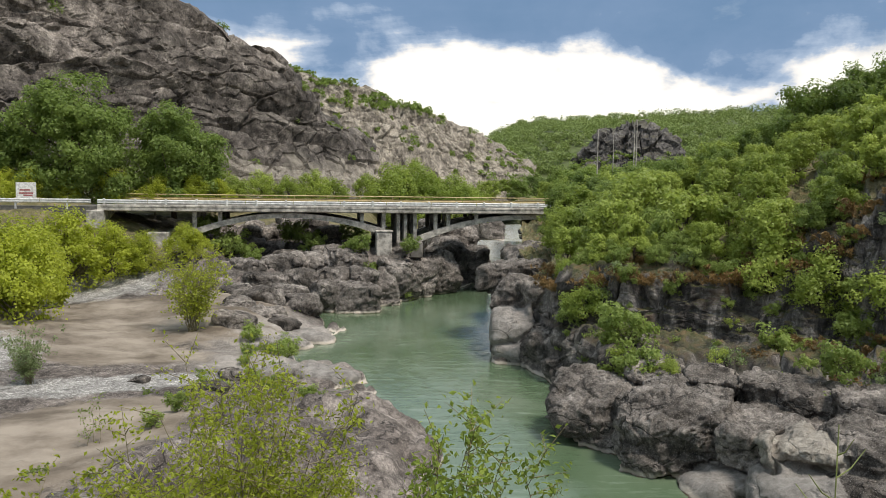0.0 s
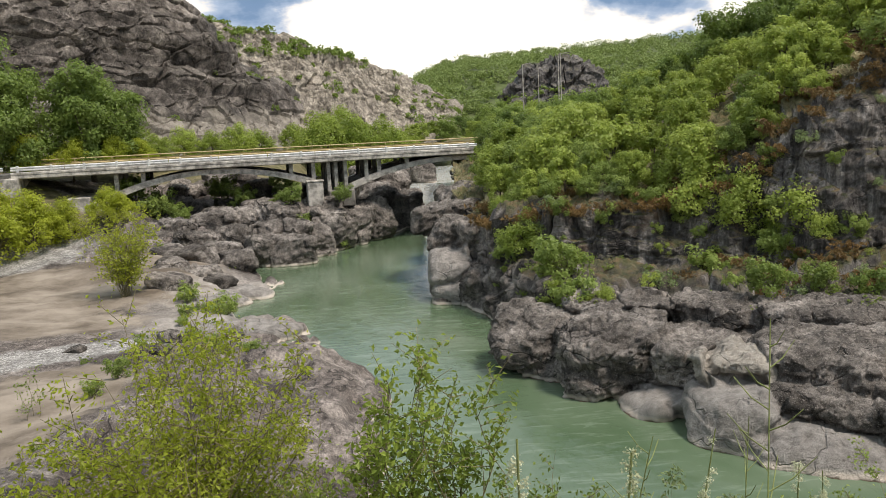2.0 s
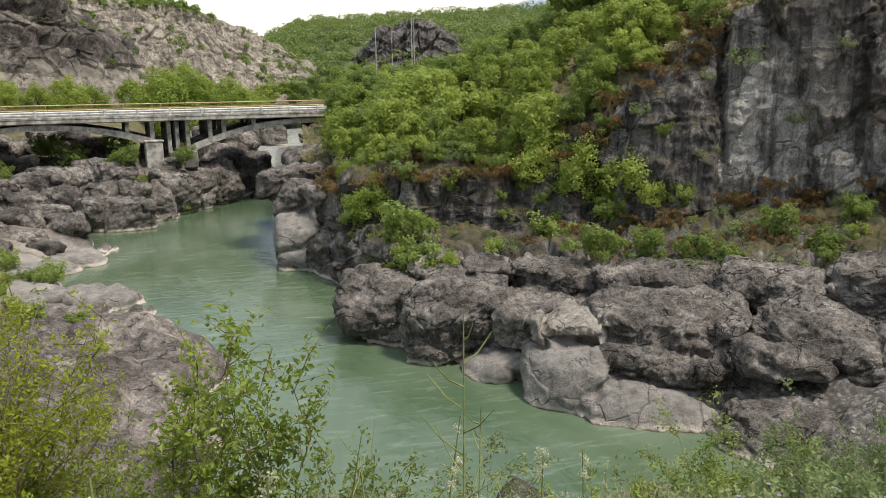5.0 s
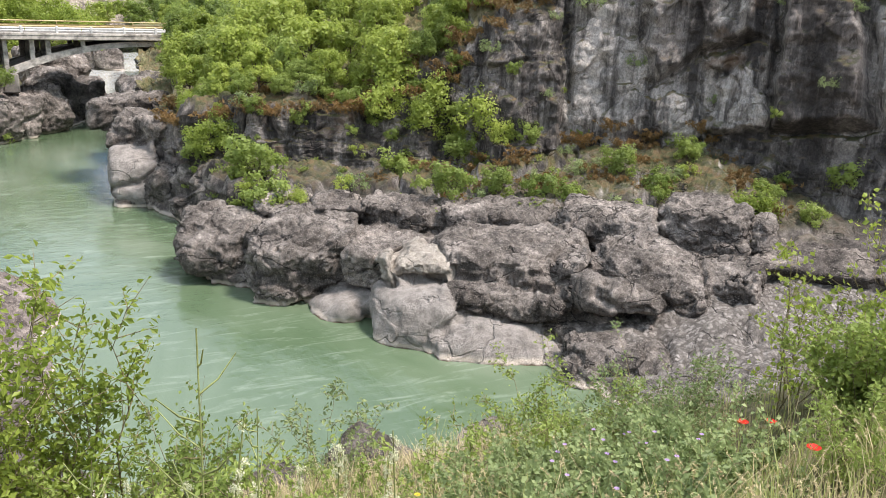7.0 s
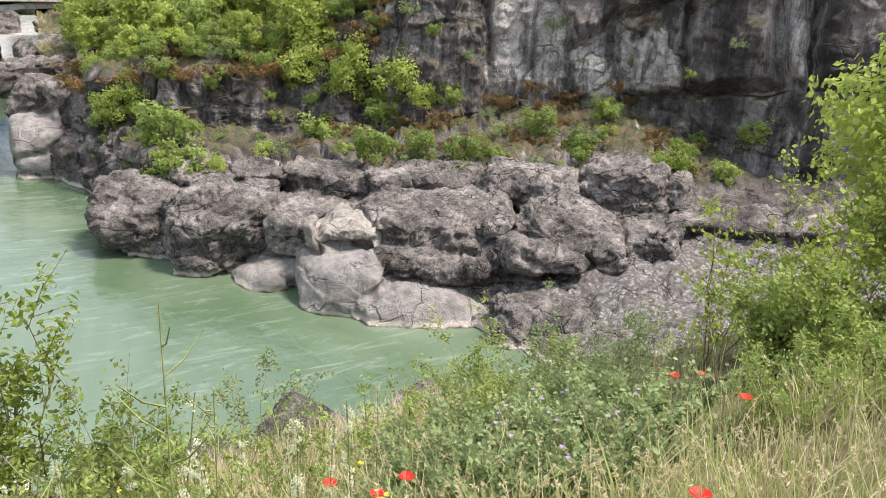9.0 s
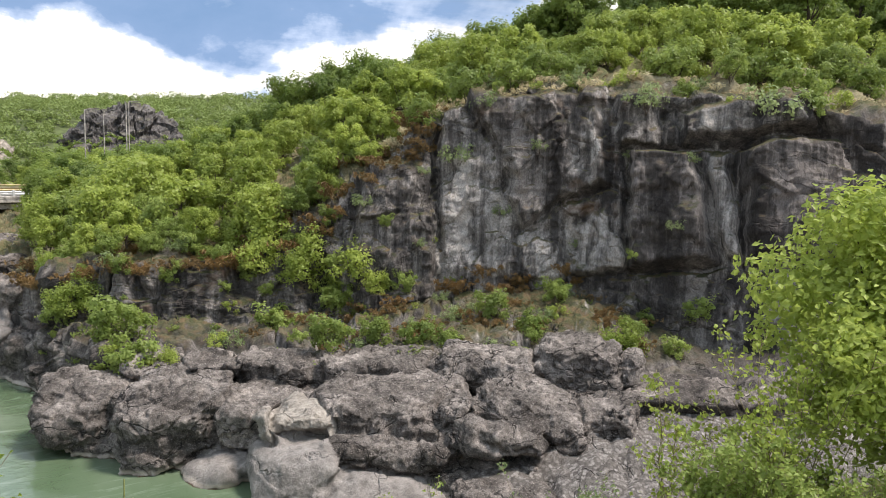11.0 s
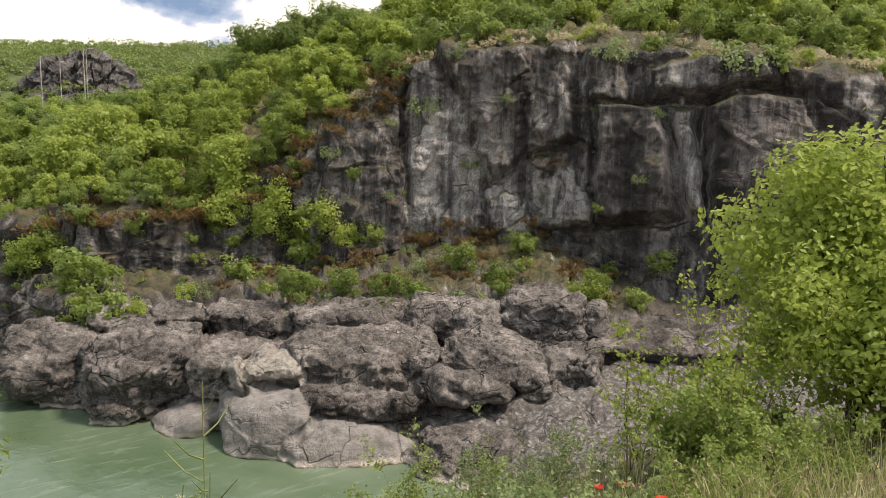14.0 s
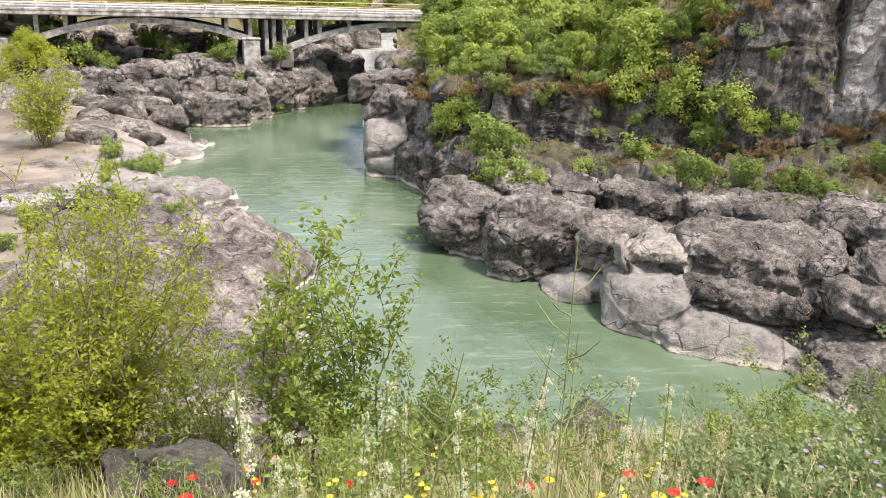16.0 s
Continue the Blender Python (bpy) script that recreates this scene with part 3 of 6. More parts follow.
push += blocks * amp(0, 0, 0, 0, 0, 0.2, 0.35, 0.5, 0.5, 0.2, 0, 0) + layer * amp(0, 0, 0.1, 0.1, 0.05, 0.1, 0.2, 0.1, 0.1, 0.1, 0, 0)
push += upright * amp(0, 0, 0, 0, 0, 0, 0.1, 0.35, 0.35, 0.2, 0, 0)
push += rough * amp(0.05, 0.08, 0.12, 0.12, 0.12, 0.12, 0.14, 0.14, 0.12, 0.3, 0.4, 0)
# the streaked face between the ledges and the hilltop is smoother, split by a few long clefts
face_turn = np.degrees(np.arctan2(bank[..., 0] - EYE[0], bank[..., 1] - EYE[1]))
calm = sstep(25.5, 29, face_turn) * sstep(64, 60, face_turn) * sstep(6.1, 6.6, bb) * sstep(8.25, 8.0, bb)
plane = 0.14 * upright * sstep(6.8, 7.2, bb) + 0.16 * chips + 0.15 * rough + 0.07 * fractured(bank * np.array((1.0, 1.0, 0.8)), 0.55, 12) + 0.12 * lumps + 0.12 * layer
push = push * (1 - calm) + plane * calm
ALONG = 0.66                                   # metres along the face for each degree
wander = 0.2 * fbm(bank * 0.8, 4, 15)
SLABS = {}


def slab(name, out, edge, outline):
    """Sets a block of the face out or in; outline: bearing and height of its corners, in order. Keeps how far each point is inside."""
    u, w = face_turn * ALONG + wander, bank[..., 2] + 0.8 * wander
    q = [(a * ALONG, z) for a, z in outline]
    near, inside = np.full(u.shape, 99.0), np.zeros(u.shape, bool)
    for (ax, ay), (bx, by) in zip(q, q[1:] + q[:1]):
        s = np.clip(((u - ax) * (bx - ax) + (w - ay) * (by - ay)) / ((bx - ax) ** 2 + (by - ay) ** 2), 0, 1)
        near = np.minimum(near, np.hypot(u - ax - s * (bx - ax), w - ay - s * (by - ay)))
        inside ^= ((ay > w) != (by > w)) & (u < (bx - ax) * (w - ay) / (by - ay + 1e-9) + ax)
    depth = np.where(inside, near, -near)
    SLABS[name] = depth
    return calm * out * (sstep(-0.05, edge, depth) - 0.35 * sstep(0.0, -0.22, depth) * sstep(-0.4, -0.15, depth))


push = push + slab("left_column", 0.5, 0.5, ((28.7, 10.0), (32.1, 10.3), (34.5, 10.0), (34.7, 3.7), (28.6, 2.6)))
push = push + slab("brow", 0.55, 0.25, ((36.5, 13.3), (45.6, 13.5), (46.5, 9.2), (43.3, 8.5), (40.5, 6.9), (39.6, 10.0)))
push = push + slab("wedge", 0.22, 0.15, ((40.3, 6.8), (43.2, 8.3), (43.8, 5.0), (40.4, 4.7)))
push = push + slab("low_wedge", 0.3, 0.15, ((44.3, 7.3), (46.5, 8.2), (48.2, 5.5), (44.6, 5.1)))
push = push + slab("great_block", 0.95, 0.3, ((48.0, 10.8), (52.3, 10.7), (53.4, 9.2), (53.8, 5.9), (48.4, 5.6)))
push = push + slab("end_block", 1.3, 0.5, ((55.1, 10.8), (56.6, 11.3), (61.3, 11.4), (62.1, 10.3), (62.2, 6.2), (55.9, 5.9)))
push = push + slab("column", 0.5, 0.25, ((53.5, 10.6), (54.7, 10.7), (55.7, 6.1), (54.2, 6.1)))
push = push + slab("top_block", 0.4, 0.2, ((47.0, 13.4), (49.7, 13.4), (50.0, 11.0), (47.4, 10.9)))
push = push + slab("rough_tier", 0.8, 0.4, ((51.4, 12.5), (55.4, 13.1), (59.5, 13.1), (60.0, 11.7), (55.5, 11.2), (51.8, 11.2)))
push = push + slab("end_tier", 0.6, 0.3, ((60.1, 12.6), (62.2, 12.4), (62.9, 10.3), (61.8, 10.4)))
push = push + slab("base", -0.22, 0.12, ((44.4, 5.2), (58.0, 5.8), (58.2, 2.2), (50.1, 2.0), (48.4, 3.8), (44.5, 4.3)))
push = push + slab("knob", 0.45, 0.15, ((44.5, 13.7), (46.2, 13.7), (46.3, 13.0), (44.5, 12.9)))
slab("pale_strip", 0, 0.4, ((35.5, 10.5), (38.2, 10.8), (38.7, 5.4), (35.9, 4.6)))
slab("pale_top", 0, 0.2, ((45.2, 13.1), (46.3, 13.1), (46.0, 10.1), (44.2, 9.8)))
slab("rust", 0, 0.2, ((43.7, 8.4), (45.8, 8.6), (46.1, 8.0), (43.7, 7.8)))
# cracks: bearing and height along each, and its width
for wide, line in ((0.24, ((34.8, 12.4), (34.6, 9.4), (34.8, 6.2))), (0.06, ((39.8, 8.7), (40.9, 6.3), (40.6, 4.8))), (0.07, ((45.9, 8.1), (48.0, 6.4))), (0.14, ((40.5, 6.9), (43.3, 8.45), (46.6, 9.1), (48.0, 8.7))),
                   (0.12, ((46.1, 10.7), (51.9, 10.9), (61.7, 11.1))), (0.16, ((44.4, 5.2), (48.3, 5.5), (57.4, 5.9))), (0.05, ((41.6, 5.0), (43.2, 6.4), (43.4, 8.0)))):
    for (a0, z0), (a1, z1) in zip(line, line[1:]):
        u, w = (face_turn - a0) * ALONG + wander, bank[..., 2] - z0 + 0.8 * wander
        du, dw = (a1 - a0) * ALONG, z1 - z0
        s = np.clip((u * du + w * dw) / (du * du + dw * dw), 0, 1)
        gap = np.hypot(u - s * du, w - s * dw)
        push -= calm * 1.6 * wide * sstep(1.2 * wide, 0.2 * wide, gap)
bank = bank + n * push[..., None]
CUT = sum((8, 22, 20, 32, 14, 16))
sheet("river_bank", bank[:CUT + 1], BANK_ROCK, "grey conglomerate rock ledges rising from green river", "rock bank",
      {"rubble": (sstep(33, 37, face_turn) * sstep(1.0, 1.6, bb) * sstep(4.3, 3.8, bb))[:CUT + 1]})
turn_of = np.degrees(np.arctan2(bank[CUT:, :, 0] - EYE[0], bank[CUT:, :, 1] - EYE[1]))
ragged = 0.35 * fbm(bank[CUT:] * 0.6, 4, 33)
bands_up = bb[CUT:] + 0.25 * ragged
turf = sstep(8.06, 8.3, bands_up)
spread = lambda name, soft=0.35: sstep(-soft, soft, SLABS[name][CUT:] + 0.5 * ragged)
varnish = np.maximum.reduce([0.75 * sstep(28, 25, turn_of + 3 * ragged) * sstep(8.9, 8.3, bands_up), 0.6 * spread("left_column"), 0.8 * spread("brow", 0.8), spread("great_block"), spread("end_block"), 0.7 * spread("base"), 0.7 * spread("end_tier"), 0.5 * spread("top_block")])
pale = np.maximum.reduce([0.75 * spread("pale_strip", 0.6), 0.8 * spread("pale_top"), spread("column", 0.2), 0.6 * spread("low_wedge"), 0.5 * spread("wedge"), 0.6 * oval(turn_of, bank[CUT:, :, 2], 13.5, 3.9, 1.8, 0.9), 0.5 * oval(turn_of, bank[CUT:, :, 2], 19.0, 4.2, 1.2, 0.9)])
sheet("cliff", bank[CUT:], CLIFF_ROCK, "dark streaked rock cliff under a wooded hillside", "cliff",
      {"turf": turf, "varnish": np.clip(varnish - 0.9 * np.maximum(spread("column", 0.2), spread("pale_top")), 0, 1), "pale_face": np.clip(pale, 0, 1), "rust": spread("rust", 0.2)})

# ---- hills upstream ----
def hill(name, rows, columns, bands, material, label, category, relief):
    g, band = loft([polar(r) for r in rows], columns, bands)
    nn = normals(g)
    g = g + nn * relief(g, band[:, None] * np.ones((1, columns)))[..., None]
    sheet(name, g, material, label, category, smooth=False)
    return g


def layered(size, strength, last):
    def relief(g, band):
        fade = np.interp(band, (0, 1, last - 1, last), (0.6, 1, 1, 0.2))
        tilt = g[..., 2] + 0.10 * g[..., 0]
        bed = fbm(np.stack([g[..., 0] * 0.02, g[..., 1] * 0.02, tilt * 0.3], -1), 3, 41)
        run = (tilt / size + 0.6 * vnoise(g * 0.05, 4)) % 1.0
        steps = run ** 0.8 * sstep(1.0, 0.9, run) - 0.5      # each bed juts out over the next
        return fade * strength * (1.7 * bed + 0.85 * fractured(np.stack([g[..., 0] * 0.4, g[..., 1] * 0.4, tilt * 1.25], -1), size * 1.3, 51) + 0.45 * fractured(np.stack([g[..., 0] * 0.7, g[..., 1] * 0.7, tilt * 1.2], -1), size * 0.45, 53) + 3.2 * steps + 0.35 * fbm(g * 0.35, 5, 61))
    return relief


A1 = (-64, -52, -42, -34, -29, -24, -19, -15, -12.5, -10.4, -8.4, -6.6, -5.0)
H1 = (82, 84, 86, 90, 93, 97, 102, 107, 110, 113, 116, 119, 123)
T1 = (33, 38, 42, 42, 40, 37.5, 34.5, 31.8, 29.6, 26.4, 20.2, 17.0, 14.2)
left_hill = hill("layered_cliff", [
    [(a, r - 9, 2.0) for a, r in zip(A1, H1)],
    [(a, r, 9.5) for a, r in zip(A1, H1)],
    [(a, r + 7, 9.5 + (z - 9.5) * 0.36) for a, r, z in zip(A1, H1, T1)],
    [(a, r + 12, 9.5 + (z - 9.5) * 0.7) for a, r, z in zip(A1, H1, T1)],
    [(a, r + 19, z) for a, r, z in zip(A1, H1, T1)],
    [(a, r + 50, z + 3) for a, r, z in zip(A1, H1, T1)],
    [(a, r + 130, 12) for a, r in zip(A1, H1)]], 420, (16, 60, 60, 60, 16, 8),
    DARK_CLIFF, "dark grey layered rock hillside above the bridge", "cliff", layered(4.6, 0.8, 6))
A2 = (-20, -15, -11, -8, -5.5, -3.4, -1.5, 0.3, 1.8, 3.2, 4.8, 6.5)
H2 = (165, 165, 168, 172, 178, 184, 190, 196, 202, 206, 210, 215)
T2 = (40, 38, 36, 34, 32, 30, 28.2, 25.8, 23.8, 21, 17.5, 13)
pale_hill = hill("pale_cliff", [
    [(a, r - 25, 2.0) for a, r in zip(A2, H2)],
    [(a, r, 11) for a, r in zip(A2, H2)],
    [(a, r + 14, 11 + (z - 11) * 0.45) for a, r, z in zip(A2, H2, T2)],
    [(a, r + 30, z) for a, r, z in zip(A2, H2, T2)],
    [(a, r + 70, z + 2) for a, r, z in zip(A2, H2, T2)],
    [(a, r + 160, 14) for a, r in zip(A2, H2)]], 320, (16, 60, 70, 14, 8),
    PALE_CLIFF, "pale grey layered rock slope with scrub", "cliff", layered(4.5, 0.9, 5))
A3 = (-12, -6, 0, 2.5, 4.5, 6.6, 10.5, 14.3, 17.3, 21.2, 26, 34, 45)
T3 = (36, 36, 35, 31, 38, 43.0, 45.2, 46.2, 46, 46.4, 47, 47, 45)
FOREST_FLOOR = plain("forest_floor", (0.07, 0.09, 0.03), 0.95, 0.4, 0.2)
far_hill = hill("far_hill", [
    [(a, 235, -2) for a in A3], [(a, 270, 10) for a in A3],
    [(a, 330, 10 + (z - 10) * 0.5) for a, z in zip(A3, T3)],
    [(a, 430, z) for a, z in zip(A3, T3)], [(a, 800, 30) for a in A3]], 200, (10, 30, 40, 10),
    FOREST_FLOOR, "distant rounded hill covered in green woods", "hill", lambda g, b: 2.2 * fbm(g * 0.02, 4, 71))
A4 = (9.4, 10.3, 11.2, 12.2, 13.2, 14.2, 15.1, 16.0, 17.0)
T4 = (13, 18.5, 23, 25.8, 27.2, 26.8, 24.6, 20.5, 14)
outcrop = hill("rock_outcrop", [
    [(a, 220, -2) for a in A4], [(a, 228, 8 + (z - 8) * 0.45) for a, z in zip(A4, T4)],
    [(a, 236, z) for a, z in zip(A4, T4)], [(a, 262, z + 1) for a, z in zip(A4, T4)], [(a, 300, 8) for a in A4]], 130, (24, 30, 12, 6),
    OUTCROP_ROCK, "dark bare rock outcrop on the wooded hill", "rock", lambda g, b: 1.6 * fractured(g @ np.array(((0.8, 0.0, 0.5), (0.0, 1.0, 0.0), (-0.5, 0.0, 0.8))) * np.array((1.6, 1.0, 0.7)), 6.0, 57) + 0.8 * fractured(g, 2.6, 58) + 1.2 * fbm(g * 0.15, 4, 59))

# ---- ground: one sheet from the meadow underfoot to the horizon ----
MEADOW = [(0, 0, 8.0), (0, 2, 7.45), (1.2, 2.7, 7.1), (2.8, 6.4, 5.1), (4, 9.1, 3.7), (4.4, 10, 3.1), (4.2, 3.5, 6.5), (6.9, 5.8, 5.6), (10, 8.4, 4.0),
          (2.7, 3, 6.85), (4.6, 6.6, 5.0), (0, 6, 5.2), (0, 9, 3.8), (0, 12, 2.0), (-1.8, 8.3, 4.1), (-2.7, 12.7, 2.2), (-3.5, 16.4, 0.9)]
BEHIND = [(-3, 5.2, 5.8), (-5, 8.7, 3.8), (-7.5, 13, 1.6), (-10, 6, 5.5), (-14, 10, 4), (-18, 18, 2), (-25, 25, 2.2), (-30, 35, 2.5), (-36, 48, 3), (8, 1, 7.3),
          (15, 0, 7), (0, -6, 8.4), (-10, -5, 8.2), (12, -10, 8.5), (-45, 30, 6), (-30, 5, 7), (20, -20, 9), (-20, -20, 9)]
EMBANKMENT = [(-41, 60.6, 7.1), (-32, 62, 6.9), (-27.5, 62.8, 6.0), (-33, 57, 2.6), (-27, 59, 2.6), (-38, 72, 7), (-28, 76, 5.5), (-50, 66, 7), (-18, 82, 5.5), (-8, 86, 5.0), (-4, 79, 4.6)]
WATERSIDE = [(4.2, 77, 0), (3.0, 73.6, 0), (1.3, 71.4, 0), (-2, 68.2, 0), (-3.9, 64, 0), (-5.6, 60.1, 0), (-7.2, 58.6, 0), (-8.9, 57.7, 0), (-8.0, 53.6, 0), (-6.4, 49.8, 0), (-8.7, 45.8, 0), (-7.7, 41.7, 0), (-3.7, 39.2, 0), (-5.3, 35.4, 0),
             (-2.5, 34.4, 0), (-0.8, 29.6, 0), (-0.6, 25, 0), (-0.3, 20, 0), (1.2, 15.5, 0), (3, 13, 0), (5.2, 12.6, 0), (8, 13.2, 0), (11, 13.6, 0), (15, 13.2, 0), (22, 9.5, 0), (30, 3, 0)]
RIVERBED = [(8, 78, -2), (3.5, 70, -2), (2, 64, -2), (-3, 58, -2), (-1, 55, -2), (-2.5, 45, -1.6), (0, 38, -1.8), (2, 30, -2), (2.5, 24, -2), (3.5, 18.5, -2), (7, 17, -2), (11, 16.8, -2), (17, 15.4, -1.5), (24, 11, -2),
            (8, 40, -2.5), (15, 30, -2.5), (20, 22, -2.5), (30, 40, -3), (12, 60, -2.5), (40, 25, -3), (35, 10, -2), (20, 80, -2), (6, 100, -2), (40, 60, -3), (60, 30, -3)]
FLATS = [(-24.2, 58, 1.9), (-23.0, 50.9, 1.4), (-17.3, 48.2, 1.2), (-14.3, 44.1, 0.9), (-10.9, 46.1, 1.3), (-10.9, 50.7, 1.6), (-8.5, 49.4, 0.4), (-17.0, 37.5, 0.6), (-13.5, 39.2, 0.5),
         (-17.5, 33.1, 0.6), (-12.5, 32.6, 0.8), (-12.1, 26.7, 1.4), (-11.3, 22.9, 1.2), (-9.9, 39.4, 0.5), (-4.9, 37.9, 0.35), (-22.3, 40.8, 1.2), (-9.4, 19.2, 0.9), (-7.6, 17.6, 0.6)]
SLAB = [(-8.4, 24.1, 1.7), (-6.7, 24.3, 2.0), (-4.6, 28.1, 1.7), (-2.0, 28.6, 1.5), (-1.2, 26.2, 1.3), (-7.7, 20.1, 2.1), (-5.2, 19.6, 2.2), (-3.0, 26.6, 1.6), (-1.4, 23.6, 1.2), (-2.6, 20.5, 1.0)]
CROSSING = [(-5.8, 61.5, 0.9), (-0.1, 74, 2.9), (-4.0, 67.9, 3.0), (-7.5, 65.1, 2.7), (-9.5, 60.2, 1.9), (-4.6, 66.3, 4.0), (-10.3, 65.2, 3.1), (-13.1, 60.6, 2.7), (-2.1, 70, 1.8), (-15.2, 70.4, 3.5), (-11.9, 75.1, 4.3), (-16.3, 59.8, 3.0), (-13.5, 52.3, 2.0), (2.7, 79, 4.0), (-21.3, 68, 4.6), (-7, 72, 4.2)]
spots = np.array(MEADOW + BEHIND + EMBANKMENT + WATERSIDE + RIVERBED + FLATS + SLAB + CROSSING, float)


def kernel(d2):
    return 0.5 * d2 * np.log(d2 + 1e-6)


P = spots[:, :2] / 30
K = kernel(((P[:, None] - P[None]) ** 2).sum(-1)) + 1e-4 * np.eye(len(P))
Q = np.c_[np.ones(len(P)), P]
sol = np.linalg.solve(np.block([[K, Q], [Q.T, np.zeros((3, 3))]]), np.r_[spots[:, 2], 0, 0, 0])


def spot_height(x, y):
    q = np.stack([x, y], -1).reshape(-1, 2) / 30
    out = np.empty(len(q))
    for s in range(0, len(q), 20000):
        c = q[s:s + 20000]
        out[s:s + 20000] = kernel(((c[:, None] - P[None]) ** 2).sum(-1)) @ sol[:-3] + np.c_[np.ones(len(c)), c] @ sol[-3:]
    return out.reshape(x.shape)


def ground_zones(x, y):
    r = np.hypot(x - EYE[0], y - EYE[1])
    sand = np.maximum.reduce([oval(x, y, -12.0, 25.2, 3.9, 5.0), oval(x, y, -19.5, 46.5, 9, 6.5), oval(x, y, -16, 51, 6, 3), 0.8 * oval(x, y, -17, 39.5, 6, 2.6)])
    gravel = np.maximum.reduce([oval(x, y, -14.6, 33.2, 5.4, 2.1, 22), oval(x, y, -29, 57, 9, 5), oval(x, y, -30, 36, 10, 8)])
    soil = np.maximum.reduce([sstep(14.5, 10.5, r), sstep(-22, -36, x), sstep(70, 82, y), sstep(-2, -8, y), oval(x, y, -30, 62, 9, 4)])
    pale = np.maximum(0.85 * oval(x, y, -9.2, 45.8, 3.6, 4.2), 0.6 * oval(x, y, -9.0, 39.4, 3.2, 3.0))
    return sand, gravel, soil, pale


def ground_height(x, y):
    """Height with no relief."""
    r = np.hypot(x - EYE[0], y - EYE[1])
    near = spot_height(np.clip(x, -60, 60), np.clip(y, -30, 100))
    far = 6.5 + 0 * r
    river = sstep(16, 8, np.abs(x - (5.0 + 0.115 * (y - 74)))) * sstep(60, 72, y) * sstep(330, 280, y)
    far = far * (1 - river) - 1.5 * river
    out_of = np.maximum.reduce([sstep(70, 86, r) * sstep(20, 40, y), sstep(40, 60, np.abs(x)), sstep(-12, -28, y)])
    return near * (1 - out_of) + far * out_of


az = np.radians(np.r_[np.linspace(-180, -42, 50)[:-1], np.linspace(-42, 70, 450), np.linspace(70, 180, 40)[1:]])
rr = np.r_[0.0, np.geomspace(0.5, 100, 340), np.geomspace(108, 4800, 30)]
gx, gy = EYE[0] + rr[:, None] * np.sin(az), EYE[1] + rr[:, None] * np.cos(az)
gz = ground_height(gx, gy)
sand, gravel, soil, pale = ground_zones(gx, gy)
rocky = np.clip(1 - np.maximum.reduce([sand * 1.4, gravel * 1.3, soil * 1.1]), 0, 1) * sstep(-1.2, 0.0, gz)
p3 = np.stack([gx, gy, gz], -1)
crossing = sstep(52, 58, gy) * sstep(-26, -20, gx)
relief = rocky * ((0.4 + 0.35 * crossing) * (boulders_relief(p3 * np.array((1, 1, 1.6)), 2.6, 81) - 0.62) + sstep(0.3, 1.2, gz) * ((0.2 + 0.3 * crossing) * fractured(p3 * np.array((0.8, 0.8, 1.6)), 1.9, 82) + (0.08 + 0.08 * crossing) * fractured(p3, 0.7, 84)) + 0.12 * (boulders_relief(p3 + 3.3, 0.9, 83) - 0.5) + 0.16 * fbm(p3 * 1.2, 4, 85))
relief += sand * (0.16 * fbm(p3 * np.array((0.45, 0.9, 0.5)), 5, 87) + 0.1 * fractured(p3 * np.array((0.3, 0.75, 0.3)), 1.6, 88)) + 0.05 * gravel * fbm(p3 * 3, 3, 89) + 0.12 * soil * fbm(p3 * 0.9, 4, 91)
relief *= np.interp(rr, (0, 2, 6, 90, 110), (0.3, 0.5, 1, 1, 1))[:, None]
gz = gz + relief
gz = gz + 0.2 * (np.tanh(gz / 0.1) - sstep(0.2, 1.6, gz))      # banks end in a small step at the water
ground = np.stack([gx, gy, gz], -1)
sheet("ground", ground, GROUND, "river bank of grey rock, gravel, sand and meadow", "ground",
      {"sand": sand, "gravel": gravel, "soil": soil, "pale": pale})

wg = np.stack(np.meshgrid(np.linspace(-90, 140, 60), np.linspace(-40, 330, 90)), -1)
sheet("water", np.concatenate([wg, np.zeros(wg.shape[:2] + (1,))], -1), WATER, "murky green river water with small ripples", "river")


def ground_at(x, y):
    """Height of the ground sheet at one place."""
    a, r = math.atan2(x - EYE[0], y - EYE[1]), math.hypot(x - EYE[0], y - EYE[1])
    i, j = int(np.clip(np.searchsorted(rr, r), 1, len(rr) - 1)), int(np.clip(np.searchsorted(az, a), 1, len(az) - 1))
    u, v = (r - rr[i - 1]) / (rr[i] - rr[i - 1]), (a - az[j - 1]) / (az[j] - az[j - 1])
    return float((gz[i - 1, j - 1] * (1 - u) + gz[i, j - 1] * u) * (1 - v) + (gz[i - 1, j] * (1 - u) + gz[i, j] * u) * v)

# ---- building blocks for things ----
def empty(name, m, label, category, group=""):
    ob = new(name)
    ob.empty_display_size = 0.2
    ob.matrix_world = m
    return tagged(ob, label, category, group)


def part(name, bm, material, parent, label=""):
    """A bmesh, or a finished mesh, as one object under its thing or part."""
    if isinstance(bm, bpy.types.Mesh):
        me = bm
    else:
        me = bpy.data.meshes.new(name)
        bm.to_mesh(me)
        bm.free()
    if material and not me.materials:
        me.materials.append(material)
    ob = new(name, me)
    ob.parent = parent
    return tagged(ob, label)


def box_bm(x0, x1, y0, y1, z0, z1, bevel=0.02):
    bm = bmesh.new()
    bmesh.ops.create_cube(bm, size=1.0, matrix=Matrix.Translation(((x0 + x1) / 2, (y0 + y1) / 2, (z0 + z1) / 2)) @ Matrix.Diagonal((x1 - x0, y1 - y0, z1 - z0, 1)))
    if bevel:
        bmesh.ops.bevel(bm, geom=bm.edges[:], offset=bevel, segments=1, affect="EDGES")
    return bm


